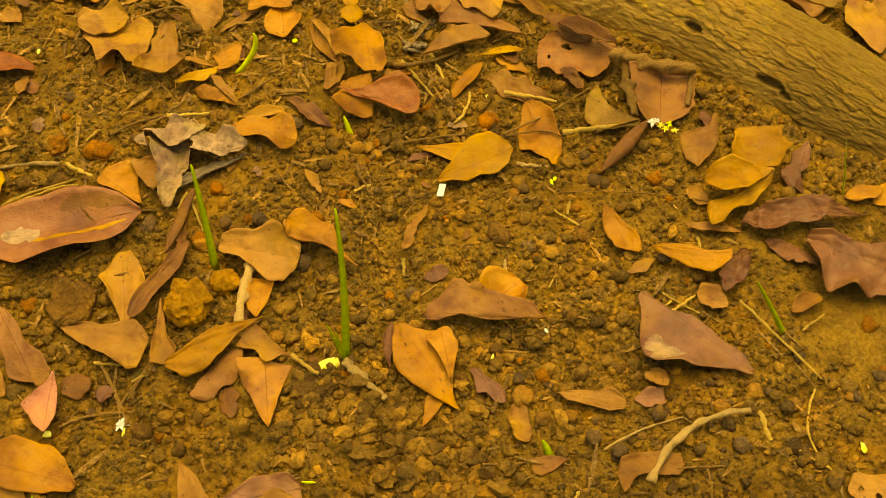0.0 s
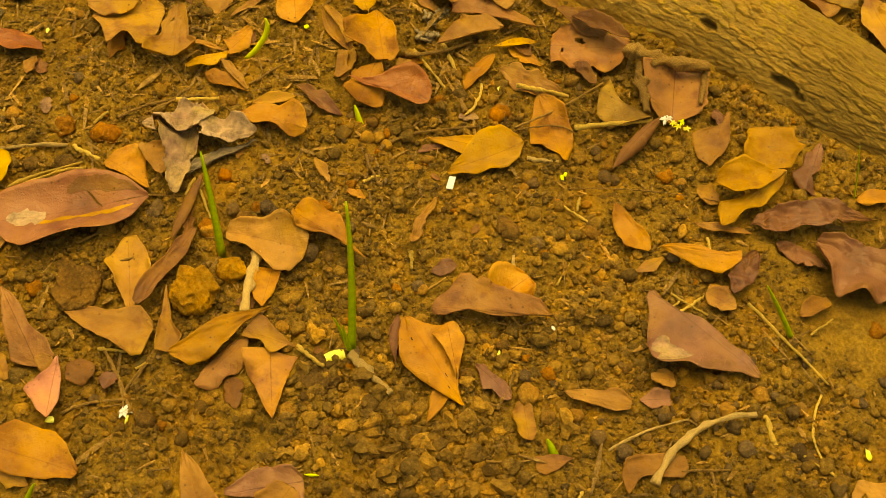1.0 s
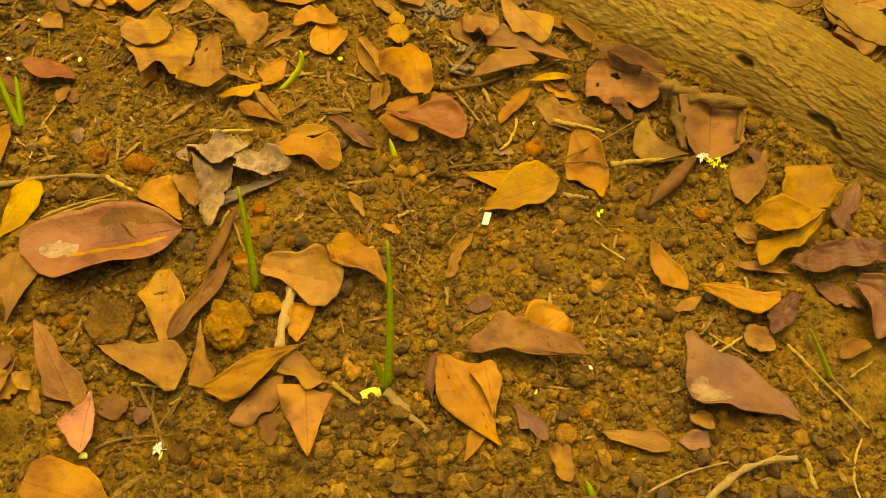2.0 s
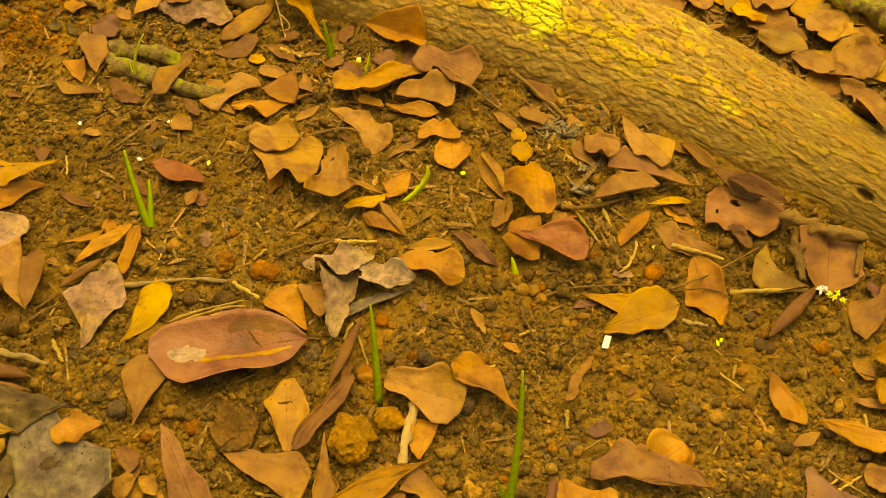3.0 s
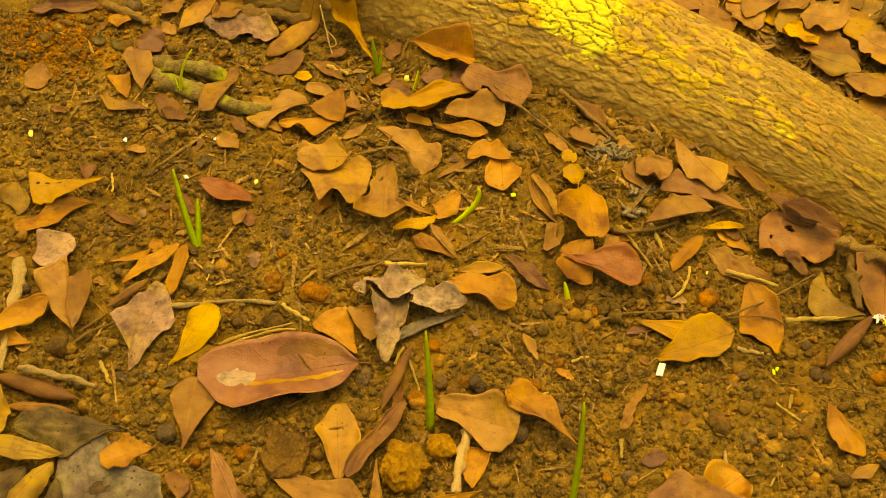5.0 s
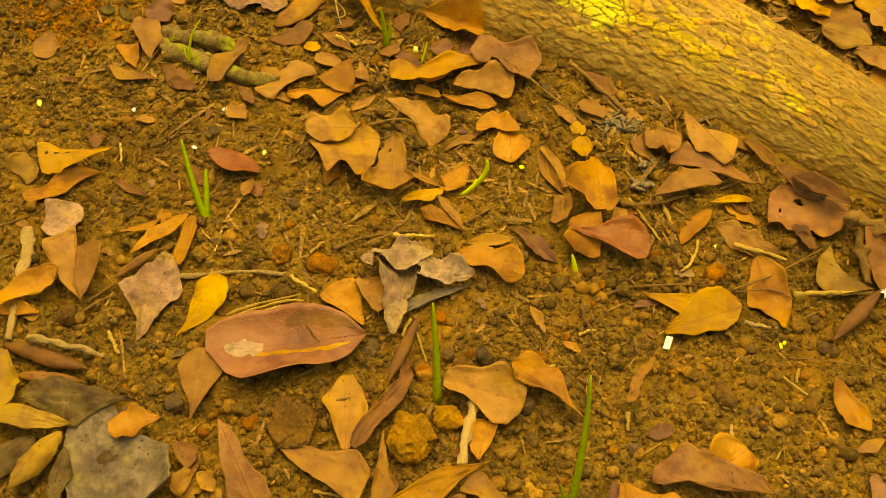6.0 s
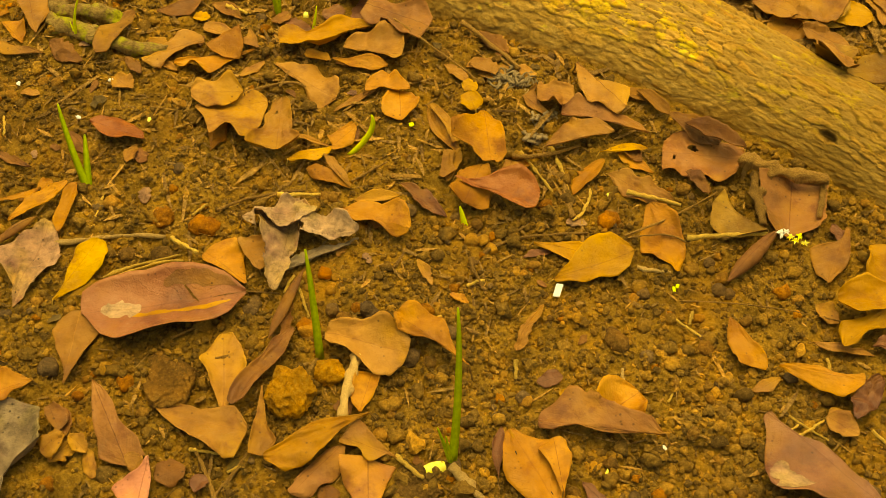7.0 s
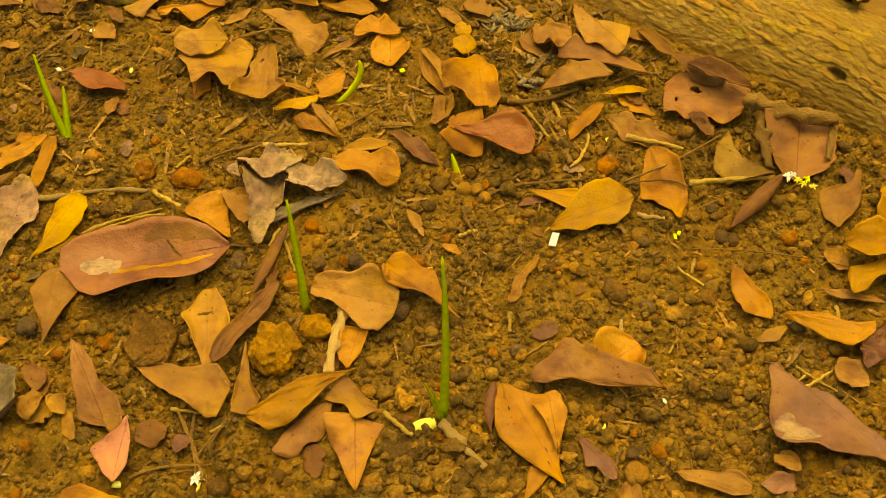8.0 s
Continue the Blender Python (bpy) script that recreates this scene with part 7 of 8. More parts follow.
twig("twig", (-0.2020, -0.2015), (-0.1976, -0.2108), (-0.1932, -0.2200), 0.0008, WOOD, "thin brown twig on crumbly soil")
twig("twig", (0.1344, -0.1616), (0.1432, -0.1618), (0.1521, -0.1621), 0.0010, WOOD, "short dark twig on soil")
twig("twig", (0.1336, -0.1029), (0.1256, -0.1083), (0.1177, -0.1138), 0.0007, STRAW, "thin dry straw stem on soil")
twig("twig", (0.1293, -0.0964), (0.1393, -0.1053), (0.1494, -0.1141), 0.0007, STRAW, "thin dry straw stem on soil")
twig("twig", (0.2092, -0.1325), (0.2174, -0.1271), (0.2256, -0.1218), 0.0007, STRAW, "thin dry straw stem on soil")
twig("twig", (0.0013, -0.1666), (-0.0196, -0.1761), (-0.0255, -0.1901), 0.0007, WOOD, "thin brown twig on crumbly soil")
twig("twig", (-0.2242, -0.1105), (-0.2124, -0.1127), (-0.2007, -0.1148), 0.0010, STRAW, "thin dry straw stem on soil")
twig("twig", (-0.2004, -0.1261), (-0.1912, -0.1220), (-0.1820, -0.1179), 0.0009, STRAW, "yellow straw stem on soil")
twig("twig", (-0.2210, -0.1095), (-0.2109, -0.1327), (-0.2055, -0.1567), 0.0010, WOOD, "thin brown twig on crumbly soil")
twig("twig", (-0.2069, -0.1415), (-0.1992, -0.1295), (-0.1916, -0.1176), 0.0008, WOOD, "thin brown twig on crumbly soil")
twig("twig", (-0.2433, -0.1522), (-0.2236, -0.1467), (-0.1986, -0.1468), 0.0009, WOOD, "thin brown twig on crumbly soil")
twig("twig", (-0.0994, -0.1363), (-0.0946, -0.1534), (-0.0915, -0.1635), 0.0008, WOOD, "thin brown twig on crumbly soil")
twig("twig", (-0.1027, -0.1206), (-0.0948, -0.1278), (-0.0869, -0.1350), 0.0016, STRAW, "short yellow stem on soil", lift=0.004)
twig("twig", (0.0596, -0.0846), (0.0645, -0.0772), (0.0693, -0.0699), 0.0006, STRAW, "thin dry straw stem on soil")
twig("twig", (0.0344, -0.0610), (0.0350, -0.0725), (0.0395, -0.0764), 0.0010, PALE, "tiny curled white rootlet on soil")
twig("twig", (0.1303, -0.1124), (0.1399, -0.1065), (0.1495, -0.1005), 0.0008, STRAW, "thin dry straw stem on soil")
twig("twig", (0.0707, -0.0271), (0.0797, -0.0354), (0.0887, -0.0437), 0.0008, STRAW, "thin dry straw stem on soil")
twig("twig", (0.0814, -0.0214), (0.0800, -0.0264), (0.0786, -0.0314), 0.0010, STRAW, "short straw-coloured stem on soil")
twig("twig", (0.1585, -0.0580), (0.1588, -0.0656), (0.1591, -0.0732), 0.0010, STRAW, "short straw-coloured stem on soil")
twig("twig", (-0.2136, -0.0499), (-0.2021, -0.0464), (-0.1907, -0.0429), 0.0008, WOOD, "thin grey twig on soil")
twig("twig", (-0.2420, -0.0351), (-0.2323, -0.0304), (-0.2225, -0.0258), 0.0008, WOOD, "thin grey twig on soil")
clod("soil_clod", -0.1656, -0.0762, 0.0171, OCHRE, "large orange-brown lump of dry soil", 0.80, rough=0.22)
clod("soil_clod", -0.1442, -0.0617, 0.0103, OCHRE, "rounded ochre soil lump on soil", 0.85)
clod("soil_clod", -0.2406, -0.0670, 0.0186, CLODD, "broad dark brown soil lump, crumbling", 0.40, rough=0.34)
clod("soil_clod", -0.0917, -0.1356, 0.0141, CLODD, "crumbling brown soil lump with litter", 0.35, rough=0.34)
clod("soil_clod", -0.2590, 0.0603, 0.0092, RUST, "small rust-orange lump of dry soil", 0.80)
clod("soil_clod", -0.2330, 0.0527, 0.0084, RUST, "small rust-orange lump of dry soil", 0.80)
clod("soil_clod", -0.2028, 0.0605, 0.0065, CLODD, "small dark brown soil lump", 0.80)
clod("soil_clod", -0.1513, 0.0769, 0.0062, CLODM, "small ochre lump of dry soil", 0.80)
clod("soil_clod", -0.2926, 0.0722, 0.0069, CLODM, "small ochre lump of dry soil", 0.80)
clod("soil_clod", -0.0192, 0.1026, 0.0067, RUST, "small rust-orange lump of dry soil", 0.80)
clod("soil_clod", 0.0340, 0.0514, 0.0084, RUST, "small rust-orange lump of dry soil", 0.80)
clod("soil_clod", -0.0852, -0.0175, 0.0073, RUST, "small rust-orange lump of dry soil", 0.80)
clod("soil_clod", -0.1362, -0.0227, 0.0065, CLODD, "small dark brown soil lump", 0.80)
clod("pebble", -0.1216, -0.0152, 0.0066, STONE, "small round grey-brown pebble on soil", 0.80)
clod("pebble", -0.1945, -0.0146, 0.0058, STONE, "small round grey-brown pebble on soil", 0.80)
clod("pebble", -0.0697, -0.0347, 0.0061, STONE, "small round grey-brown pebble on soil", 0.80)
clod("pebble", -0.0954, -0.0509, 0.0078, STONE, "small round grey-brown pebble on soil", 0.80)
clod("pebble", -0.1014, 0.0646, 0.0061, STONE, "small round grey-brown pebble on soil", 0.80)
clod("pebble", -0.3011, 0.0685, 0.0054, STONE, "small round grey-brown pebble on soil", 0.80)
clod("pebble", -0.3161, -0.0525, 0.0078, STONE, "small round grey-brown pebble on soil", 0.80)
clod("soil_clod", -0.1598, -0.0269, 0.0072, RUST, "small rust-orange lump of dry soil", 0.80)
clod("soil_clod", -0.1953, -0.0453, 0.0054, CLODM, "small ochre lump of dry soil", 0.80)
clod("soil_clod", -0.1879, -0.0532, 0.0053, RUST, "small rust-orange lump of dry soil", 0.80)
clod("soil_clod", -0.2669, -0.0653, 0.0071, RUST, "small rust-orange lump of dry soil", 0.80)
clod("soil_clod", -0.2732, -0.0543, 0.0046, CLODM, "small ochre lump of dry soil", 0.80)
clod("soil_clod", -0.2963, -0.0712, 0.0046, RUST, "small rust-orange lump of dry soil", 0.80)
clod("soil_clod", -0.1491, 0.0118, 0.0059, RUST, "small rust-orange lump of dry soil", 0.80)
clod("soil_clod", 0.0306, -0.0384, 0.0079, CLODD, "small dark brown soil lump", 0.80)
clod("pebble", -0.1923, -0.0099, 0.0058, STONE, "small round grey-brown pebble on soil", 0.80)
clod("pebble", -0.1433, -0.0158, 0.0055, STONE, "small round grey-brown pebble on soil", 0.80)
clod("pebble", -0.1356, -0.0264, 0.0054, STONE, "small round grey-brown pebble on soil", 0.80)
clod("pebble", -0.1185, -0.0176, 0.0055, STONE, "small round grey-brown pebble on soil", 0.80)
clod("soil_clod", -0.1584, -0.0299, 0.0072, CLODM, "small ochre lump of dry soil", 0.80)
clod("soil_clod", -0.1283, -0.0147, 0.0051, RUST, "small rust-orange lump of dry soil", 0.80)
clod("soil_clod", -0.0910, -0.0152, 0.0066, RUST, "small rust-orange lump of dry soil", 0.80)
clod("pebble", -0.0951, 0.0611, 0.0061, STONE, "small round grey-brown pebble on soil", 0.80)
clod("soil_clod", -0.1467, 0.0755, 0.0057, CLODM, "small ochre lump of dry soil", 0.80)
clod("soil_clod", -0.0202, 0.0939, 0.0063, RUST, "small rust-orange lump of dry soil", 0.80)
clod("soil_clod", 0.0370, 0.0533, 0.0077, RUST, "small rust-orange lump of dry soil", 0.80)
clod("soil_clod", -0.2582, 0.0588, 0.0098, RUST, "small rust-orange lump of dry soil", 0.80)
clod("soil_clod", -0.2268, 0.0508, 0.0090, RUST, "small rust-orange lump of dry soil", 0.80)
clod("soil_clod", -0.1997, 0.0583, 0.0068, CLODM, "small ochre lump of dry soil", 0.80)
clod("soil_clod", 0.0336, -0.0419, 0.0080, CLODD, "small dark brown soil lump", 0.80)
clod("pebble", -0.0269, -0.0775, 0.0053, STONE, "small round grey-brown pebble on soil", 0.80)
clod("pebble", 0.0967, 0.0162, 0.0045, STONE, "small round grey-brown pebble on soil", 0.80)
clod("pebble", 0.1060, -0.0074, 0.0049, STONE, "small round grey-brown pebble on soil", 0.80)
clod("soil_clod", 0.1505, -0.1786, 0.0068, CLODM, "small ochre lump of dry soil", 0.80)
clod("soil_clod", 0.1717, -0.1690, 0.0062, CLODM, "small ochre lump of dry soil", 0.80)
clod("pebble", 0.0729, -0.1893, 0.0060, STONE, "small round grey-brown pebble on soil", 0.80)
clod("pebble", 0.0865, -0.1993, 0.0060, STONE, "small round grey-brown pebble on soil", 0.80)
clod("pebble", 0.1579, -0.2029, 0.0067, STONE, "small round grey-brown pebble on soil", 0.80)
clod("soil_clod", -0.0975, -0.1546, 0.0067, CLODM, "small ochre lump of dry soil", 0.80)
clod("soil_clod", -0.1094, -0.1611, 0.0074, CLODM, "small ochre lump of dry soil", 0.80)
clod("soil_clod", -0.1927, -0.1615, 0.0079, CLODD, "small dark brown soil lump", 0.80)
clod("soil_clod", 0.0341, -0.1599, 0.0088, CLODM, "small ochre lump of dry soil", 0.80)
clod("soil_clod", -0.0018, -0.1421, 0.0062, CLODD, "small dark brown soil lump", 0.80)
clod("soil_clod", 0.0223, -0.1234, 0.0055, CLODD, "small dark brown soil lump", 0.80)
clod("soil_clod", 0.0444, -0.1744, 0.0061, CLODD, "small dark brown soil lump", 0.80)
clod("soil_clod", 0.0614, -0.1738, 0.0054, CLODM, "small ochre lump of dry soil", 0.80)
clod("soil_clod", -0.0875, -0.2196, 0.0064, CLODD, "small dark brown soil lump", 0.80)
clod("soil_clod", -0.0366, -0.1229, 0.0041, CLODM, "small ochre lump of dry soil", 0.80)
clod("soil_clod", 0.1513, -0.1051, 0.0057, CLODM, "small ochre lump of dry soil", 0.80)
clod("pebble", 0.1682, -0.1478, 0.0062, STONE, "small round grey-brown pebble on soil", 0.80)
clod("pebble", 0.0870, -0.0394, 0.0051, STONE, "small round grey-brown pebble on soil", 0.80)
clod("pebble", 0.1357, -0.0687, 0.0051, STONE, "small round grey-brown pebble on soil", 0.80)
clod("soil_clod", -0.0863, -0.1756, 0.0060, CLODD, "small dark brown soil lump", 0.80)
clod("soil_clod", -0.0541, -0.1978, 0.0053, CLODM, "small ochre lump of dry soil", 0.80)
clod("pebble", -0.1042, -0.0360, 0.0051, STONE, "small round grey-brown pebble on soil", 0.80)
clod("pebble", -0.2054, 0.2459, 0.0051, STONE, "small round grey-brown pebble on soil", 0.80)
clod("pebble", -0.2968, 0.2685, 0.0060, STONE, "small round grey-brown pebble on soil", 0.80)
clod("pebble", -0.3752, 0.1037, 0.0059, STONE, "small round grey-brown pebble on soil", 0.80)
clod("pebble", -0.4006, 0.0658, 0.0054, STONE, "small round grey-brown pebble on soil", 0.80)
clod("soil_clod", -0.3290, 0.0277, 0.0056, CLODM, "small ochre lump of dry soil", 0.80)
clod("soil_clod", -0.2541, 0.0280, 0.0090, CLODD, "small dark brown soil lump", 0.80)
clod("soil_clod", -0.2767, 0.0301, 0.0075, CLODD, "small dark brown soil lump", 0.80)
clod("soil_clod", -0.3937, 0.0101, 0.0096, CLODD, "small dark brown soil lump", 0.80)
clod("pebble", -0.4236, 0.0542, 0.0053, STONE, "small round grey-brown pebble on soil", 0.80)
clod("soil_clod", -0.3307, -0.0046, 0.0051, CLODM, "small ochre lump of dry soil", 0.80)
clod("soil_clod", -0.3078, -0.0129, 0.0058, CLODM, "small ochre lump of dry soil", 0.80)
clod("soil_clod", -0.3380, 0.1929, 0.0050, CLODD, "small dark brown soil lump", 0.80)
clod("pebble", -0.2514, 0.1017, 0.0055, STONE, "small round grey-brown pebble on soil", 0.80)
clod("soil_clod", -0.2376, 0.1362, 0.0052, CLODD, "small dark brown soil lump", 0.80)
clod("soil_clod", -0.0504, 0.0511, 0.0053, CLODD, "small dark brown soil lump", 0.80)
clod("soil_clod", -0.0415, 0.0421, 0.0045, RUST, "small rust-orange lump of dry soil", 0.80)
clod("soil_clod", 0.0869, -0.0462, 0.0064, CLODD, "small dark brown soil lump", 0.80)
clod("pebble", 0.0504, -0.0523, 0.0057, STONE, "small round grey-brown pebble on soil", 0.80)
clod("pebble", 0.0527, -0.0053, 0.0051, STONE, "small round grey-brown pebble on soil", 0.80)
clod("pebble", 0.1004, -0.0052, 0.0059, STONE, "small round grey-brown pebble on soil", 0.80)
clod("pebble", -0.3847, 0.3142, 0.0088, STONE, "small round grey-brown pebble on soil", 0.80)


# ---- grass, shoots and flakes ----
def blade_mesh(name, path, wide, mat, seed=0):
    """A grass blade with a keel, from base to tip along path."""
    path = np.asarray(path, float)
    n = len(path)
    t = np.linspace(0, 1, n)
    w = wide * np.clip(1.0 - t, 0.03, 1) ** 0.42
    verts, faces = [], []
    for q, h in zip(path, w):
        verts += [q + (-h, 0, 0), q + (0, -0.35 * h, 0), q + (h, 0, 0), q + (0, 0.45 * h, 0)]
    for i in range(n - 1):
        for j in range(4):
            k = (j + 1) % 4
            faces.append((i * 4 + j, i * 4 + k, i * 4 + 4 + k, i * 4 + 4 + j))
    faces += [(3, 2, 1, 0), (4 * n - 4, 4 * n - 3, 4 * n - 2, 4 * n - 1)]
    return mesh_of(name, verts, faces, mat)


def shoot(x, y, tips, wide, mat, label):
    """A sprouting grass shoot; tips are the blade tips relative to its foot, with a sideways bow."""
    z = float(swell(x, y)) - 0.001
    root = new("grass_shoot", None)
    root.location = (x, y, z)
    tagged(root, label, "grass shoot", "green shoots")
    t = np.linspace(0, 1, 12)[:, None]
    for i, (dx, dy, dz, bow, k) in enumerate(tips):
        end = np.array([dx, dy, dz])
        mid = end * 0.5 + np.array([bow, 0, 0.12 * dz])
        path = 2 * t * (1 - t) * mid + t * t * end
        link_part("blade", blade_mesh("blade", path, wide * k, mat, i), root)
    return root


def flake(name, x, y, lx, ly, lz, turn, mat, label, lift=0.003):
    ob = new(name, lump_mesh(name, 0.5, mat, 1.0, 0.5, int(abs(x * 4001 + y * 977)) % 91, 2))
    ob.scale = (lx, ly, lz)
    ob.location = (x, y, float(swell(x, y)) + lift)
    ob.rotation_euler = (0.25, 0.1, radians(turn))
    return tagged(ob, label, name.replace("_", " "), "bright flakes on the soil")


def husk(x, y, long, wide, turn, mat, label, lift):
    """A short dry husk, a thin sheet curled into an open trough with torn ends."""
    a, t = np.meshgrid(np.linspace(-1.15, 1.15, 13), np.linspace(0, 1, 9), indexing="ij")
    torn = 0.03 * value(a * 3, np.round(t) * 7, 21)
    px = long * ((t - 0.5) * (1 + torn) + 0.03 * a * a * (t - 0.5))
    bow = 1 - 0.25 * (2 * t - 1) ** 2
    py, pz = 0.5 * wide * np.sin(a) * bow, 0.5 * wide * (np.cos(a) - 0.4) * bow
    q = grid_faces(13, 9)
    face = np.stack([px, py, pz], 2).reshape(-1, 3)
    ob = new("seed_husk", mesh_of("seed_husk", np.concatenate([face, face - (0, 0, 0.0004)]), np.concatenate([q, q[:, ::-1] + 117]), mat))
    ob.location = (x, y, float(swell(x, y)) + lift)
    ob.rotation_euler = (0.2, 0.12, radians(turn))
    return tagged(ob, label, "husk", "bright flakes on the soil")


def blossom(x, y, size, mat, label, lift, seed):
    """A small fallen blossom: thin cupped petals round a short tube, each a part."""
    rng = random.Random(seed)
    root = new("white_blossom", None)
    root.location = (x, y, float(swell(x, y)) + lift)
    tagged(root, label, "blossom", "bright flakes on the soil")
    t, c = np.meshgrid(np.linspace(0, 1, 7), np.linspace(-1, 1, 5), indexing="ij")
    for i in range(6):
        a = i * math.pi / 3 + rng.uniform(-0.35, 0.35)
        long, wide = size * rng.uniform(0.7, 1.1), size * rng.uniform(0.16, 0.26)
        lx = long * t
        ly = wide * np.sin(np.pi * (0.12 + 0.86 * t)) * c
        lz = size * (rng.uniform(0.1, 0.6) * t - 0.5 * t * t + 0.18 * c * c)
        px, py = math.cos(a) * lx - math.sin(a) * ly, math.sin(a) * lx + math.cos(a) * ly
        face = np.stack([px, py, lz], 2).reshape(-1, 3)
        q = grid_faces(7, 5)
        link_part("petal", mesh_of("petal", np.concatenate([face, face - (0, 0, 0.00025)]), np.concatenate([q, q[:, ::-1] + 35]), mat), root)
    return root


def chip(x, y, wide, long, turn, label):
    """A thin flat chip with slanted ends and softened edges."""
    bm = bmesh.new()
    bmesh.ops.create_cube(bm, size=1.0)
    for q in bm.verts:
        q.co = (q.co.x * wide + q.co.y * wide * 0.35, q.co.y * long, q.co.z * 0.0012)
    bmesh.ops.bevel(bm, geom=bm.edges[:], offset=0.0003, segments=1, affect="EDGES")
    me = bpy.data.meshes.new("white_chip")
    bm.to_mesh(me)
    bm.free()
    me.materials.append(WHITE)
    ob = new("white_chip", me)
    ob.location = (x, y, float(swell(x, y)) + 0.0055)
    ob.rotation_euler = (0.22, 0.08, radians(turn))
    return tagged(ob, label, "chip")


shoot(-0.0703, -0.1243, [(0.0046, 0.0384, 0.1104, 0.0040, 1.00), (-0.0078, 0.0040, 0.0411, 0.0000, 0.60), (-0.0032, 0.0020, 0.0350, 0.0000, 0.50)], 0.0027, GREEN, "upright green grass shoot sprouting from soil")
shoot(-0.1499, -0.0493, [(-0.0038, 0.0308, 0.0734, 0.0010, 1.00)], 0.0027, GREEN, "single upright green grass blade")
shoot(-0.3107, 0.0848, [(-0.0138, 0.0338, 0.0508, -0.0020, 1.00), (0.0008, 0.0239, 0.0310, 0.0010, 1.00)], 0.0029, GREEN, "pair of green grass blades sprouting from soil")
shoot(-0.1929, 0.2517, [(-0.0043, 0.0060, 0.0382, 0.0000, 1.00), (0.0023, 0.0060, 0.0232, 0.0010, 0.70)], 0.0023, GREEN, "short green shoot among dead leaves")
shoot(-0.3385, 0.2246, [(0.0136, 0.0060, 0.0479, -0.0060, 1.00), (-0.0027, 0.0060, 0.0165, 0.0000, 0.60), (0.0058, 0.0060, 0.0090, 0.0000, 0.60)], 0.0013, LIME, "thin lime-green seedling with drooping tip")
shoot(-0.1368, 0.1123, [(0.0174, 0.0060, 0.0350, 0.0130, 1.00), (-0.0079, 0.0060, -0.0015, -0.0030, 0.80), (0.0109, 0.0060, 0.0131, 0.0040, 0.60)], 0.0031, LIME, "yellow-green curved shoot on soil")
shoot(-0.0587, 0.0501, [(-0.0032, 0.0060, 0.0150, 0.0000, 1.00)], 0.0023, LIME, "short lime-green sprout under a leaf")
shoot(0.1987, -0.1335, [(-0.0262, 0.0060, 0.0593, -0.0020, 1.00), (-0.0061, 0.0060, 0.0080, 0.0000, 0.60)], 0.0021, GREEN, "leaning green grass blade on soil")
shoot(0.0460, -0.1972, [(-0.0039, 0.0060, 0.0099, 0.0000, 0.90)], 0.0032, GREEN, "small green sprout on soil")
shoot(0.1424, -0.2436, [(0.0024, 0.0060, 0.0017, 0.0000, 1.60)], 0.0027, GREEN, "small green sprout on soil")
shoot(-0.2616, -0.2127, [(0.0142, 0.0060, 0.0319, 0.0000, 1.00)], 0.0026, GREEN, "small dull green sprout on soil")
shoot(-0.1669, 0.2337, [(0.0044, 0.0060, 0.0214, 0.0010, 1.00)], 0.0013, LIME, "thin yellow-green stalk with a yellow bud")
shoot(0.2604, -0.0332, [(-0.0092, 0.0060, 0.0580, 0.0000, 0.60)], 0.0011, GREEN, "hair-thin green stem beside the log")
chip(-0.0013, -0.0041, 0.0045, 0.0090, -8, "small white flat chip on soil")
husk(-0.0801, -0.1276, 0.0120, 0.0085, 18, CREAM, "bright pale yellow husk on soil", 0.0050)
blossom(-0.2054, -0.1540, 0.0048, WHITE, "tiny white fallen blossom on soil", 0.0040, 1)
flake("yellow_flake", -0.2038, -0.1600, 0.0022, 0.0050, 0.0016, -20, CREAM, "tiny yellow petal on soil", 0.0040)
flake("yellow_flake", -0.2479, -0.1585, 0.0050, 0.0043, 0.0020, 10, CREAM, "tiny bright yellow petal beside a leaf", 0.0080)
flake("white_flake", 0.0534, -0.1155, 0.0034, 0.0043, 0.0016, 30, WHITE, "tiny white crumb on soil", 0.0040)
flake("green_seed_leaf", 0.0714, -0.0057, 0.0025, 0.0045, 0.0010, 20, LIME, "tiny lime-green seed leaf on soil", 0.0040)
flake("green_seed_leaf", 0.0739, -0.0036, 0.0025, 0.0034, 0.0010, -30, LIME, "tiny lime-green seed leaf on soil", 0.0040)
blossom(0.1443, 0.0334, 0.0042, WHITE, "small white blossom on a twig", 0.0090, 2)
blossom(0.1500, 0.0306, 0.0030, CREAM, "small pale blossom on a twig", 0.0090, 3)
blossom(0.1555, 0.0311, 0.0031, LIME, "small yellow-green blossom on a twig", 0.0090, 4)
blossom(0.1584, 0.0257, 0.0030, CREAM, "small pale blossom on a twig", 0.0080, 5)
flake("yellow_flake", -0.0936, 0.1347, 0.0045, 0.0037, 0.0016, 0, LIME, "tiny yellow petal on soil", 0.0040)
flake("yellow_flake", -0.1712, 0.2398, 0.0045, 0.0056, 0.0040, 10, CREAM, "tiny yellow flower bud on soil", 0.0120)
flake("yellow_flake", -0.4447, 0.1903, 0.0037, 0.0062, 0.0016, 10, CREAM, "tiny yellow petal on soil", 0.0040)
flake("yellow_flake", -0.2750, 0.1436, 0.0048, 0.0038, 0.0016, 40, CREAM, "tiny yellow petal on soil", 0.0040)
flake("white_flake", -0.3258, 0.1480, 0.0048, 0.0026, 0.0016, -15, WHITE, "tiny white crumb on soil", 0.0040)
flake("white_flake", -0.3740, 0.1837, 0.0031, 0.0035, 0.0016, 10, WHITE, "tiny white crumb on soil", 0.0040)
flake("white_flake", -0.3087, 0.1845, 0.0034, 0.0031, 0.0016, 10, WHITE, "tiny white crumb on soil", 0.0040)
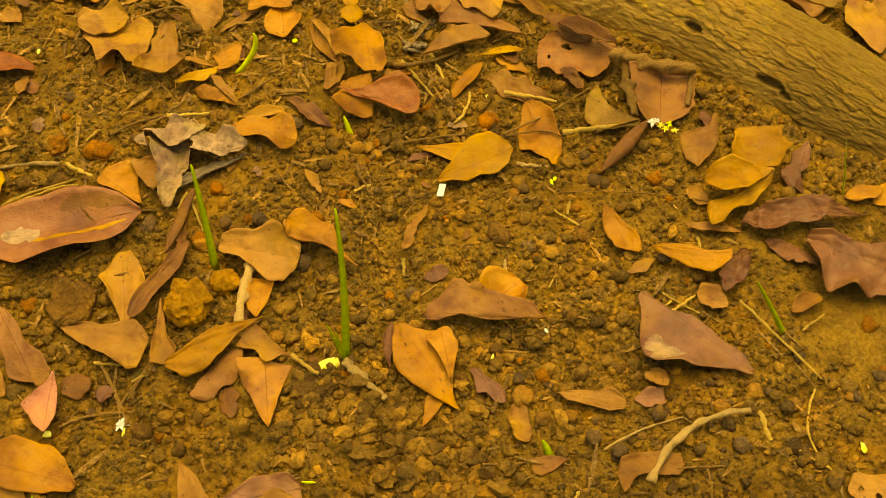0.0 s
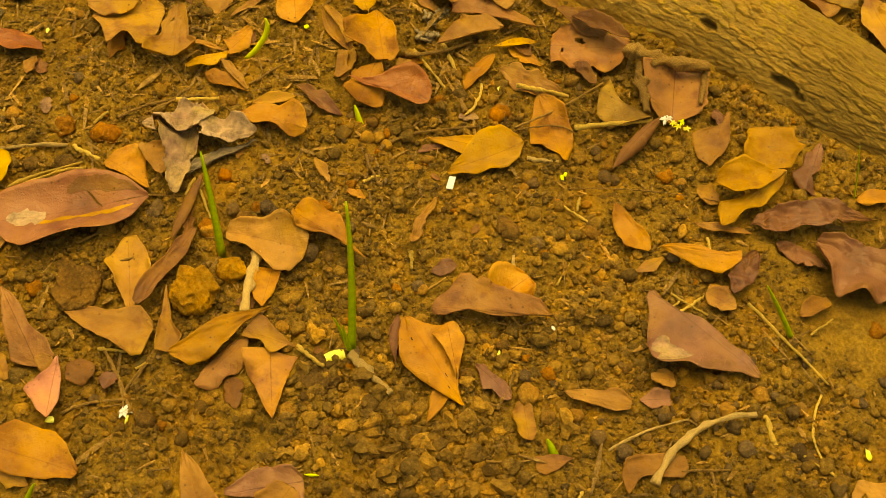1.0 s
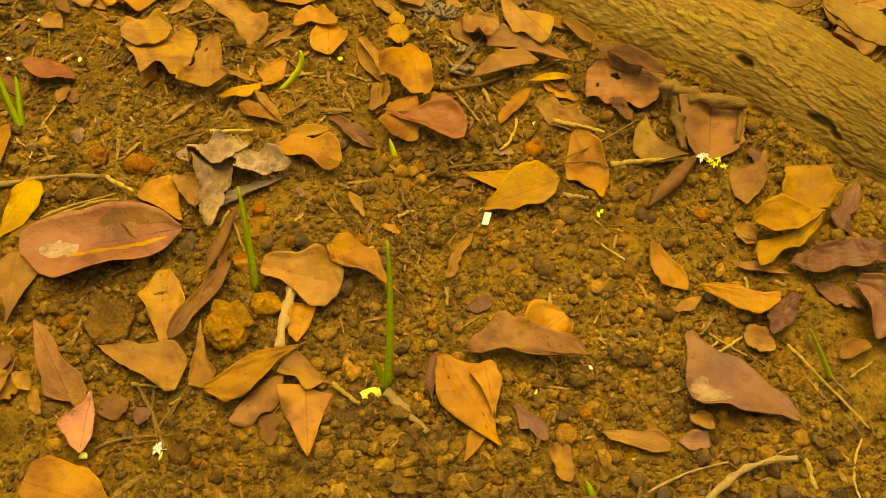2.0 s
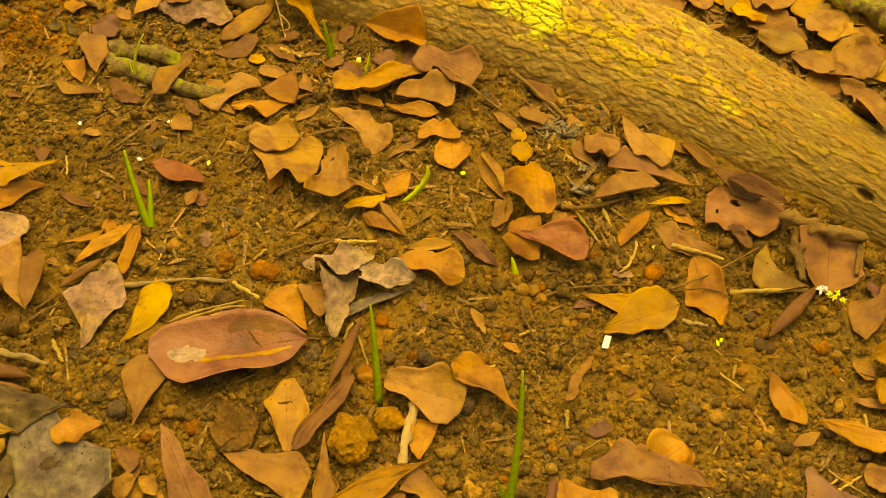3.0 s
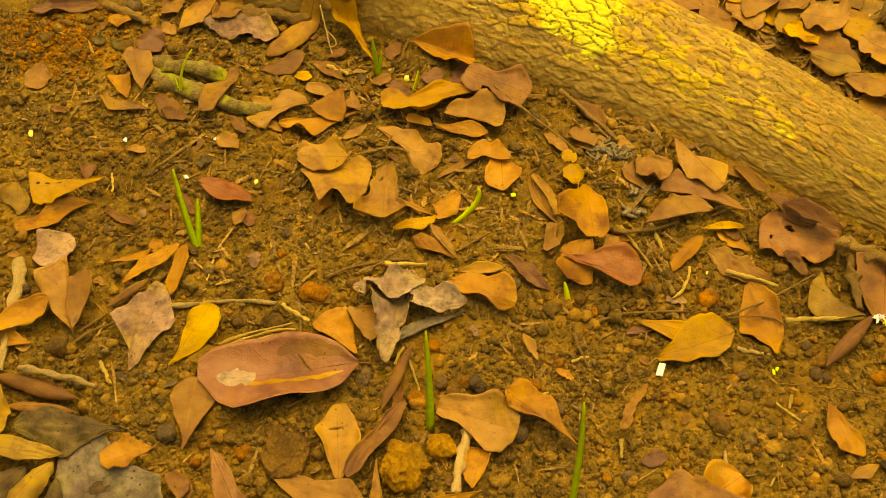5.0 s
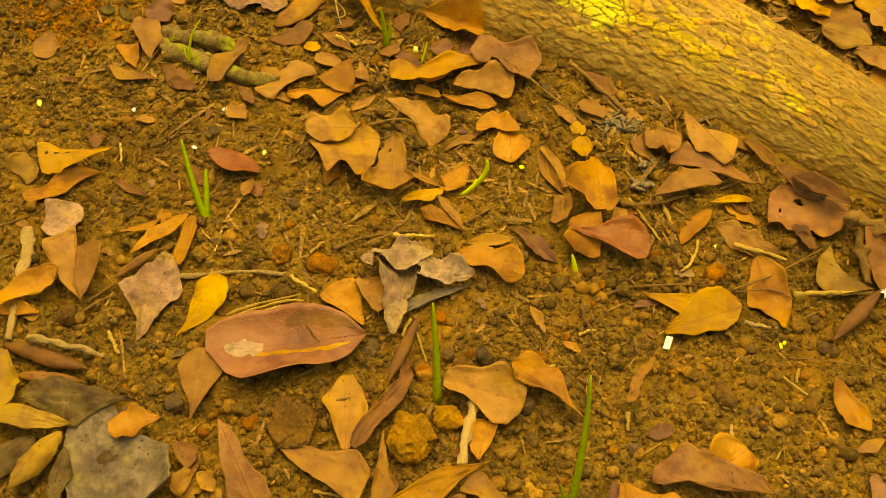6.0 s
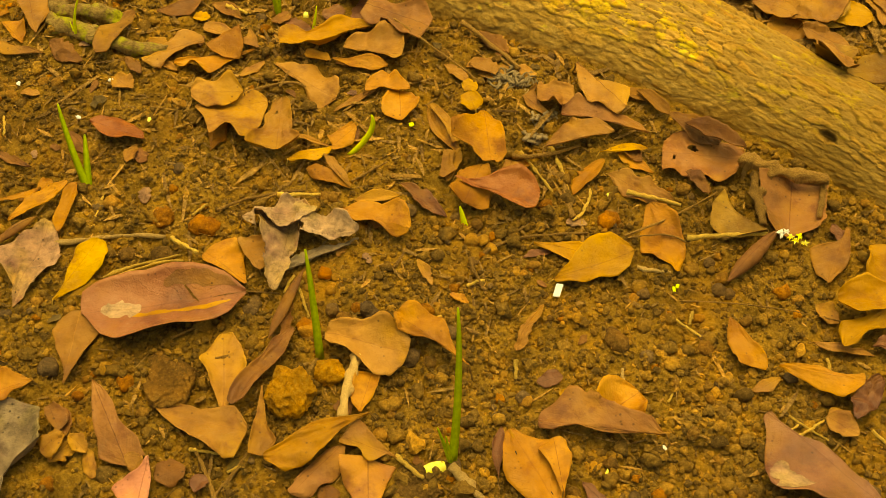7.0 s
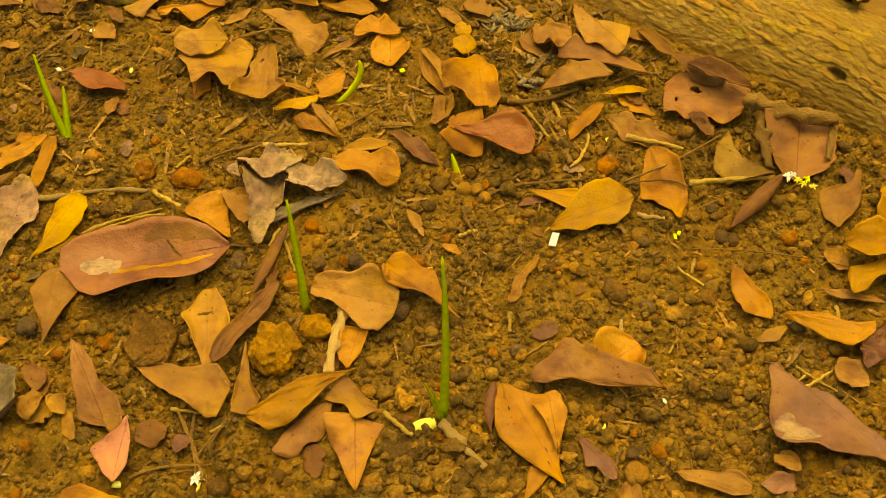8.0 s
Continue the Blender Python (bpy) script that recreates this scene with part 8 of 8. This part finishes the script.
flake("yellow_flake", -0.1016, 0.0536, 0.0040, 0.0032, 0.0016, -20, CREAM, "tiny pale petal on soil", 0.0040)
flake("yellow_flake", 0.2271, -0.2116, 0.0040, 0.0082, 0.0016, 10, CREAM, "small pale petal on soil", 0.0040)
flake("yellow_flake", -0.0952, -0.2024, 0.0088, 0.0018, 0.0016, -8, LIME, "thin lime-green leaf shred on soil", 0.0040)
flake("yellow_flake", 0.0188, -0.1313, 0.0016, 0.0071, 0.0016, -15, CREAM, "thin pale yellow petal on soil", 0.0040)
flake("yellow_flake", 0.0374, 0.0716, 0.0035, 0.0032, 0.0016, -15, CREAM, "tiny pale petal on soil", 0.0040)
blossom(0.1475, 0.0346, 0.0028, WHITE, "small white blossom on a twig", 0.0090, 6)
blossom(0.1526, 0.0275, 0.0030, CREAM, "small pale blossom on a twig", 0.0090, 7)


def moss_tangle(x, y, size, label, seed, strands=64, thin=0.0004, thick=0.0012, mat=DRYMOSS):
    """A small tangle of dry grey moss strands."""
    rng = np.random.default_rng(seed)
    verts, faces, n = [], [], 0
    z = float(swell(x, y))
    for _ in range(strands):
        a, d = rng.uniform(0, 6.28), rng.uniform(0, size) * rng.random() ** 0.5
        p0 = np.array([math.cos(a) * d, math.sin(a) * d * 0.6, rng.uniform(0.001, 0.006)])
        step = rng.normal(0, size * 0.26, 3) * (1, 1, 0.25)
        turn_ = rng.normal(0, size * 0.45, 3) * (1, 1, 0.2)
        t = np.linspace(0, 1, 6)[:, None]
        v, f, _ = tube(p0 + step * t + turn_ * t * (1 - t) * 2, np.full(6, rng.uniform(thin, thick)), 4, 0.3, int(a * 100))
        verts.append(v)
        faces.append(f + n)
        n += len(v)
    ob = new("moss_tangle", mesh_of("moss_tangle", np.concatenate(verts), np.concatenate(faces), mat))
    ob.location = (x, y, z)
    return tagged(ob, label, "moss", kind="stuff")


moss_tangle(-0.0289, 0.1771, 0.016, "low tangle of dry grey moss by the log", 3)
moss_tangle(-0.0148, 0.1740, 0.014, "low tangle of dry grey moss by the log", 5)
moss_tangle(-0.0034, 0.1381, 0.008, "pale knot of curled dry moss on soil", 8, 30, 0.0008, 0.0019, KNOT)
moss_tangle(-0.0098, 0.1231, 0.008, "pale knot of curled dry moss on soil", 9, 34, 0.0008, 0.0019, KNOT)
moss_tangle(0.0031, 0.1432, 0.006, "pale knot of curled dry moss on soil", 12, 20, 0.0007, 0.0016, KNOT)


# ---- the ground: one sheet from the crumbly near soil to the horizon ----
gx, gy = spread(-0.56, 0.40, 0.0015, 40), spread(-0.25, 0.42, 0.0015, 40)
GX, GY = np.meshgrid(gx, gy, indexing="ij")
GZ = swell(GX, GY) + crumbs(GX, GY)
# the soil is pressed down where a leaf lies on it
GZ = np.where((np.abs(GX) < 0.59) & (GY > -0.31) & (GY < 0.47), np.minimum(GZ, COVER[cover_cell(GX, GY)] - 0.0006), GZ)
ground = new("ground", mesh_of("ground", np.stack([GX, GY, GZ], 2).reshape(-1, 3), grid_faces(len(gx), len(gy)), SOIL))
tagged(ground, "bare crumbly red-brown soil", "ground", kind="structure")


# ---- loose crumbs: too many and too small to count ----
def scatter(name, label, count, low, high, level, mat, seed, litter=False, spot=None, smooth=False):
    rng = np.random.default_rng(seed)
    bm = bmesh.new()
    bmesh.ops.create_icosphere(bm, subdivisions=level, radius=1.0)
    bm.verts.ensure_lookup_table()
    shape = np.array([q.co[:] for q in bm.verts])
    tri = np.array([[q.index for q in f.verts] for f in bm.faces])
    bm.free()
    x, y = rng.uniform(-0.54, 0.38, count), rng.uniform(-0.24, 0.40, count)
    if spot:
        x, y = rng.normal(spot[0], spot[2], count), rng.normal(spot[1], spot[2] * 0.8, count)
    dense = value(x * 14, y * 14, 61) + 0.7 * value(x * 40, y * 40, 62)
    keep = (log_top(x, y) < -0.5) & (rng.random(count) < 0.68 + 0.36 * dense - 0.8 * silt(x, y))
    x, y = x[keep], y[keep]
    n = len(x)
    r = low + (high - low) * rng.random(n) ** 3.2
    spin = rng.uniform(0, 6.28, n)
    co, si = np.cos(spin)[:, None], np.sin(spin)[:, None]
    jit = 1 + rng.normal(0, 0.17 if level < 2 else 0.09, (n, len(shape)))
    way = rng.normal(0, 1, (n, 2, 3))
    jit = jit + 0.30 * np.sin(2.2 * np.einsum("vk,nk->nv", shape, way[:, 0])) + 0.17 * np.sin(4.0 * np.einsum("vk,nk->nv", shape, way[:, 1]))
    s = shape[None] * jit[:, :, None] * np.stack([rng.uniform(0.8, 1.3, n), rng.uniform(0.75, 1.15, n), rng.uniform(0.6, 0.95, n)], 1)[:, None]
    if litter:
        s = s * np.stack([rng.uniform(1.5, 7, n), rng.uniform(0.35, 0.9, n), rng.uniform(0.15, 0.4, n)], 1)[:, None]
    s = s * r[:, None, None]
    vx, vy = s[:, :, 0] * co - s[:, :, 1] * si, s[:, :, 0] * si + s[:, :, 1] * co
    z = swell(x, y) + crumbs(x, y) + r * rng.uniform(0.1, 0.6, n) * (0.3 if litter else 1) + (0.0012 if litter else 0)
    free = z + 0.9 * r < COVER[cover_cell(x, y)] - 0.0006
    x, y, z, s, vx, vy = x[free], y[free], z[free], s[free], vx[free], vy[free]
    n = len(x)
    v = np.stack([vx + x[:, None], vy + y[:, None], s[:, :, 2] + z[:, None]], 2).reshape(-1, 3)
    f = (tri[None] + (np.arange(n) * len(shape))[:, None, None]).reshape(-1, 3)
    ob = new(name, mesh_of(name, v, f, mat, None, smooth))
    return tagged(ob, label, "soil" if not litter else "litter", kind="stuff")


def loose_lumps():
    """The larger loose lumps nearest the middle of the plot, each a piece of the ground."""
    rng = np.random.default_rng(77)
    shapes = [lump_mesh("soil_lump", 1.0, m, 0.72, 0.42, 5 + i, 2) for i, m in enumerate([CLODM, CLODM, GRAIN, GRAIN, CLODD, RUST, STONE, GRAIN])]
    done = 0
    while done < 290:
        x, y = rng.uniform(-0.45, 0.30), rng.uniform(-0.18, 0.30)
        if float(log_top(np.array(x), np.array(y))) > -0.5 or rng.random() > 0.6 + 0.5 * float(value(x * 14, y * 14, 61)):
            continue
        if COVER[cover_cell(np.array(x), np.array(y))] < 1:
            continue
        r = 0.0024 + 0.0034 * rng.random() ** 2.2
        ob = new("soil_lump", shapes[rng.integers(8)])
        ob.parent = ground
        ob.location = (x, y, float(swell(x, y) + crumbs(np.array(x), np.array(y))) + r * 0.25)
        ob.rotation_euler = (rng.uniform(-0.4, 0.4), rng.uniform(-0.4, 0.4), rng.uniform(0, 6.28))
        ob.scale = (r, r * rng.uniform(0.75, 1.1), r)
        done += 1


loose_lumps()
scatter("soil_crumbs", "loose crumbs of dry brown soil", 104000, 0.0009, 0.0025, 1, GRAIN, 71)
scatter("soil_lumps", "loose rounded lumps of dry soil", 5600, 0.0018, 0.0050, 2, GRAIN, 72, smooth=True)
scatter("leaf_litter", "small bits of dry leaf and stem", 3800, 0.0008, 0.0021, 1, LITTER, 73, True)
scatter("leaf_scraps", "torn scraps of dead leaves", 240, 0.0016, 0.0034, 1, LITTER, 74, True)
scatter("leaf_scraps", "torn scraps of dead leaves near the log", 900, 0.0016, 0.0034, 1, LITTER, 76, True, (-0.13, 0.21, 0.12))
scatter("leaf_litter", "small bits of dry leaf and stem near the log", 3000, 0.0008, 0.0020, 1, LITTER, 78, True, (-0.13, 0.21, 0.12))
scatter("soil_lumps", "pale crumbling lumps of dry soil on a low mound", 620, 0.0020, 0.0060, 2, PALER, 81, False, (-0.045, -0.188, 0.042))
scatter("soil_lumps", "dark rounded soil lumps between straw stems", 120, 0.0022, 0.0050, 2, STONY, 82, False, (0.135, -0.200, 0.040), True)
scatter("soil_lumps", "pale crumbling lumps of dry soil beside leaves", 300, 0.0016, 0.0040, 2, PALER, 83, False, (0.085, -0.085, 0.035))
scatter("leaf_scraps", "matted scraps of dead leaves behind the log", 2600, 0.0022, 0.0048, 1, LITTER, 79, True, (0.21, 0.30, 0.075))
scatter("rusty_crumbs", "patch of rust-orange soil crumbs", 3500, 0.0008, 0.0024, 1, RUSTY, 75, False, (-0.437, 0.283, 0.022))
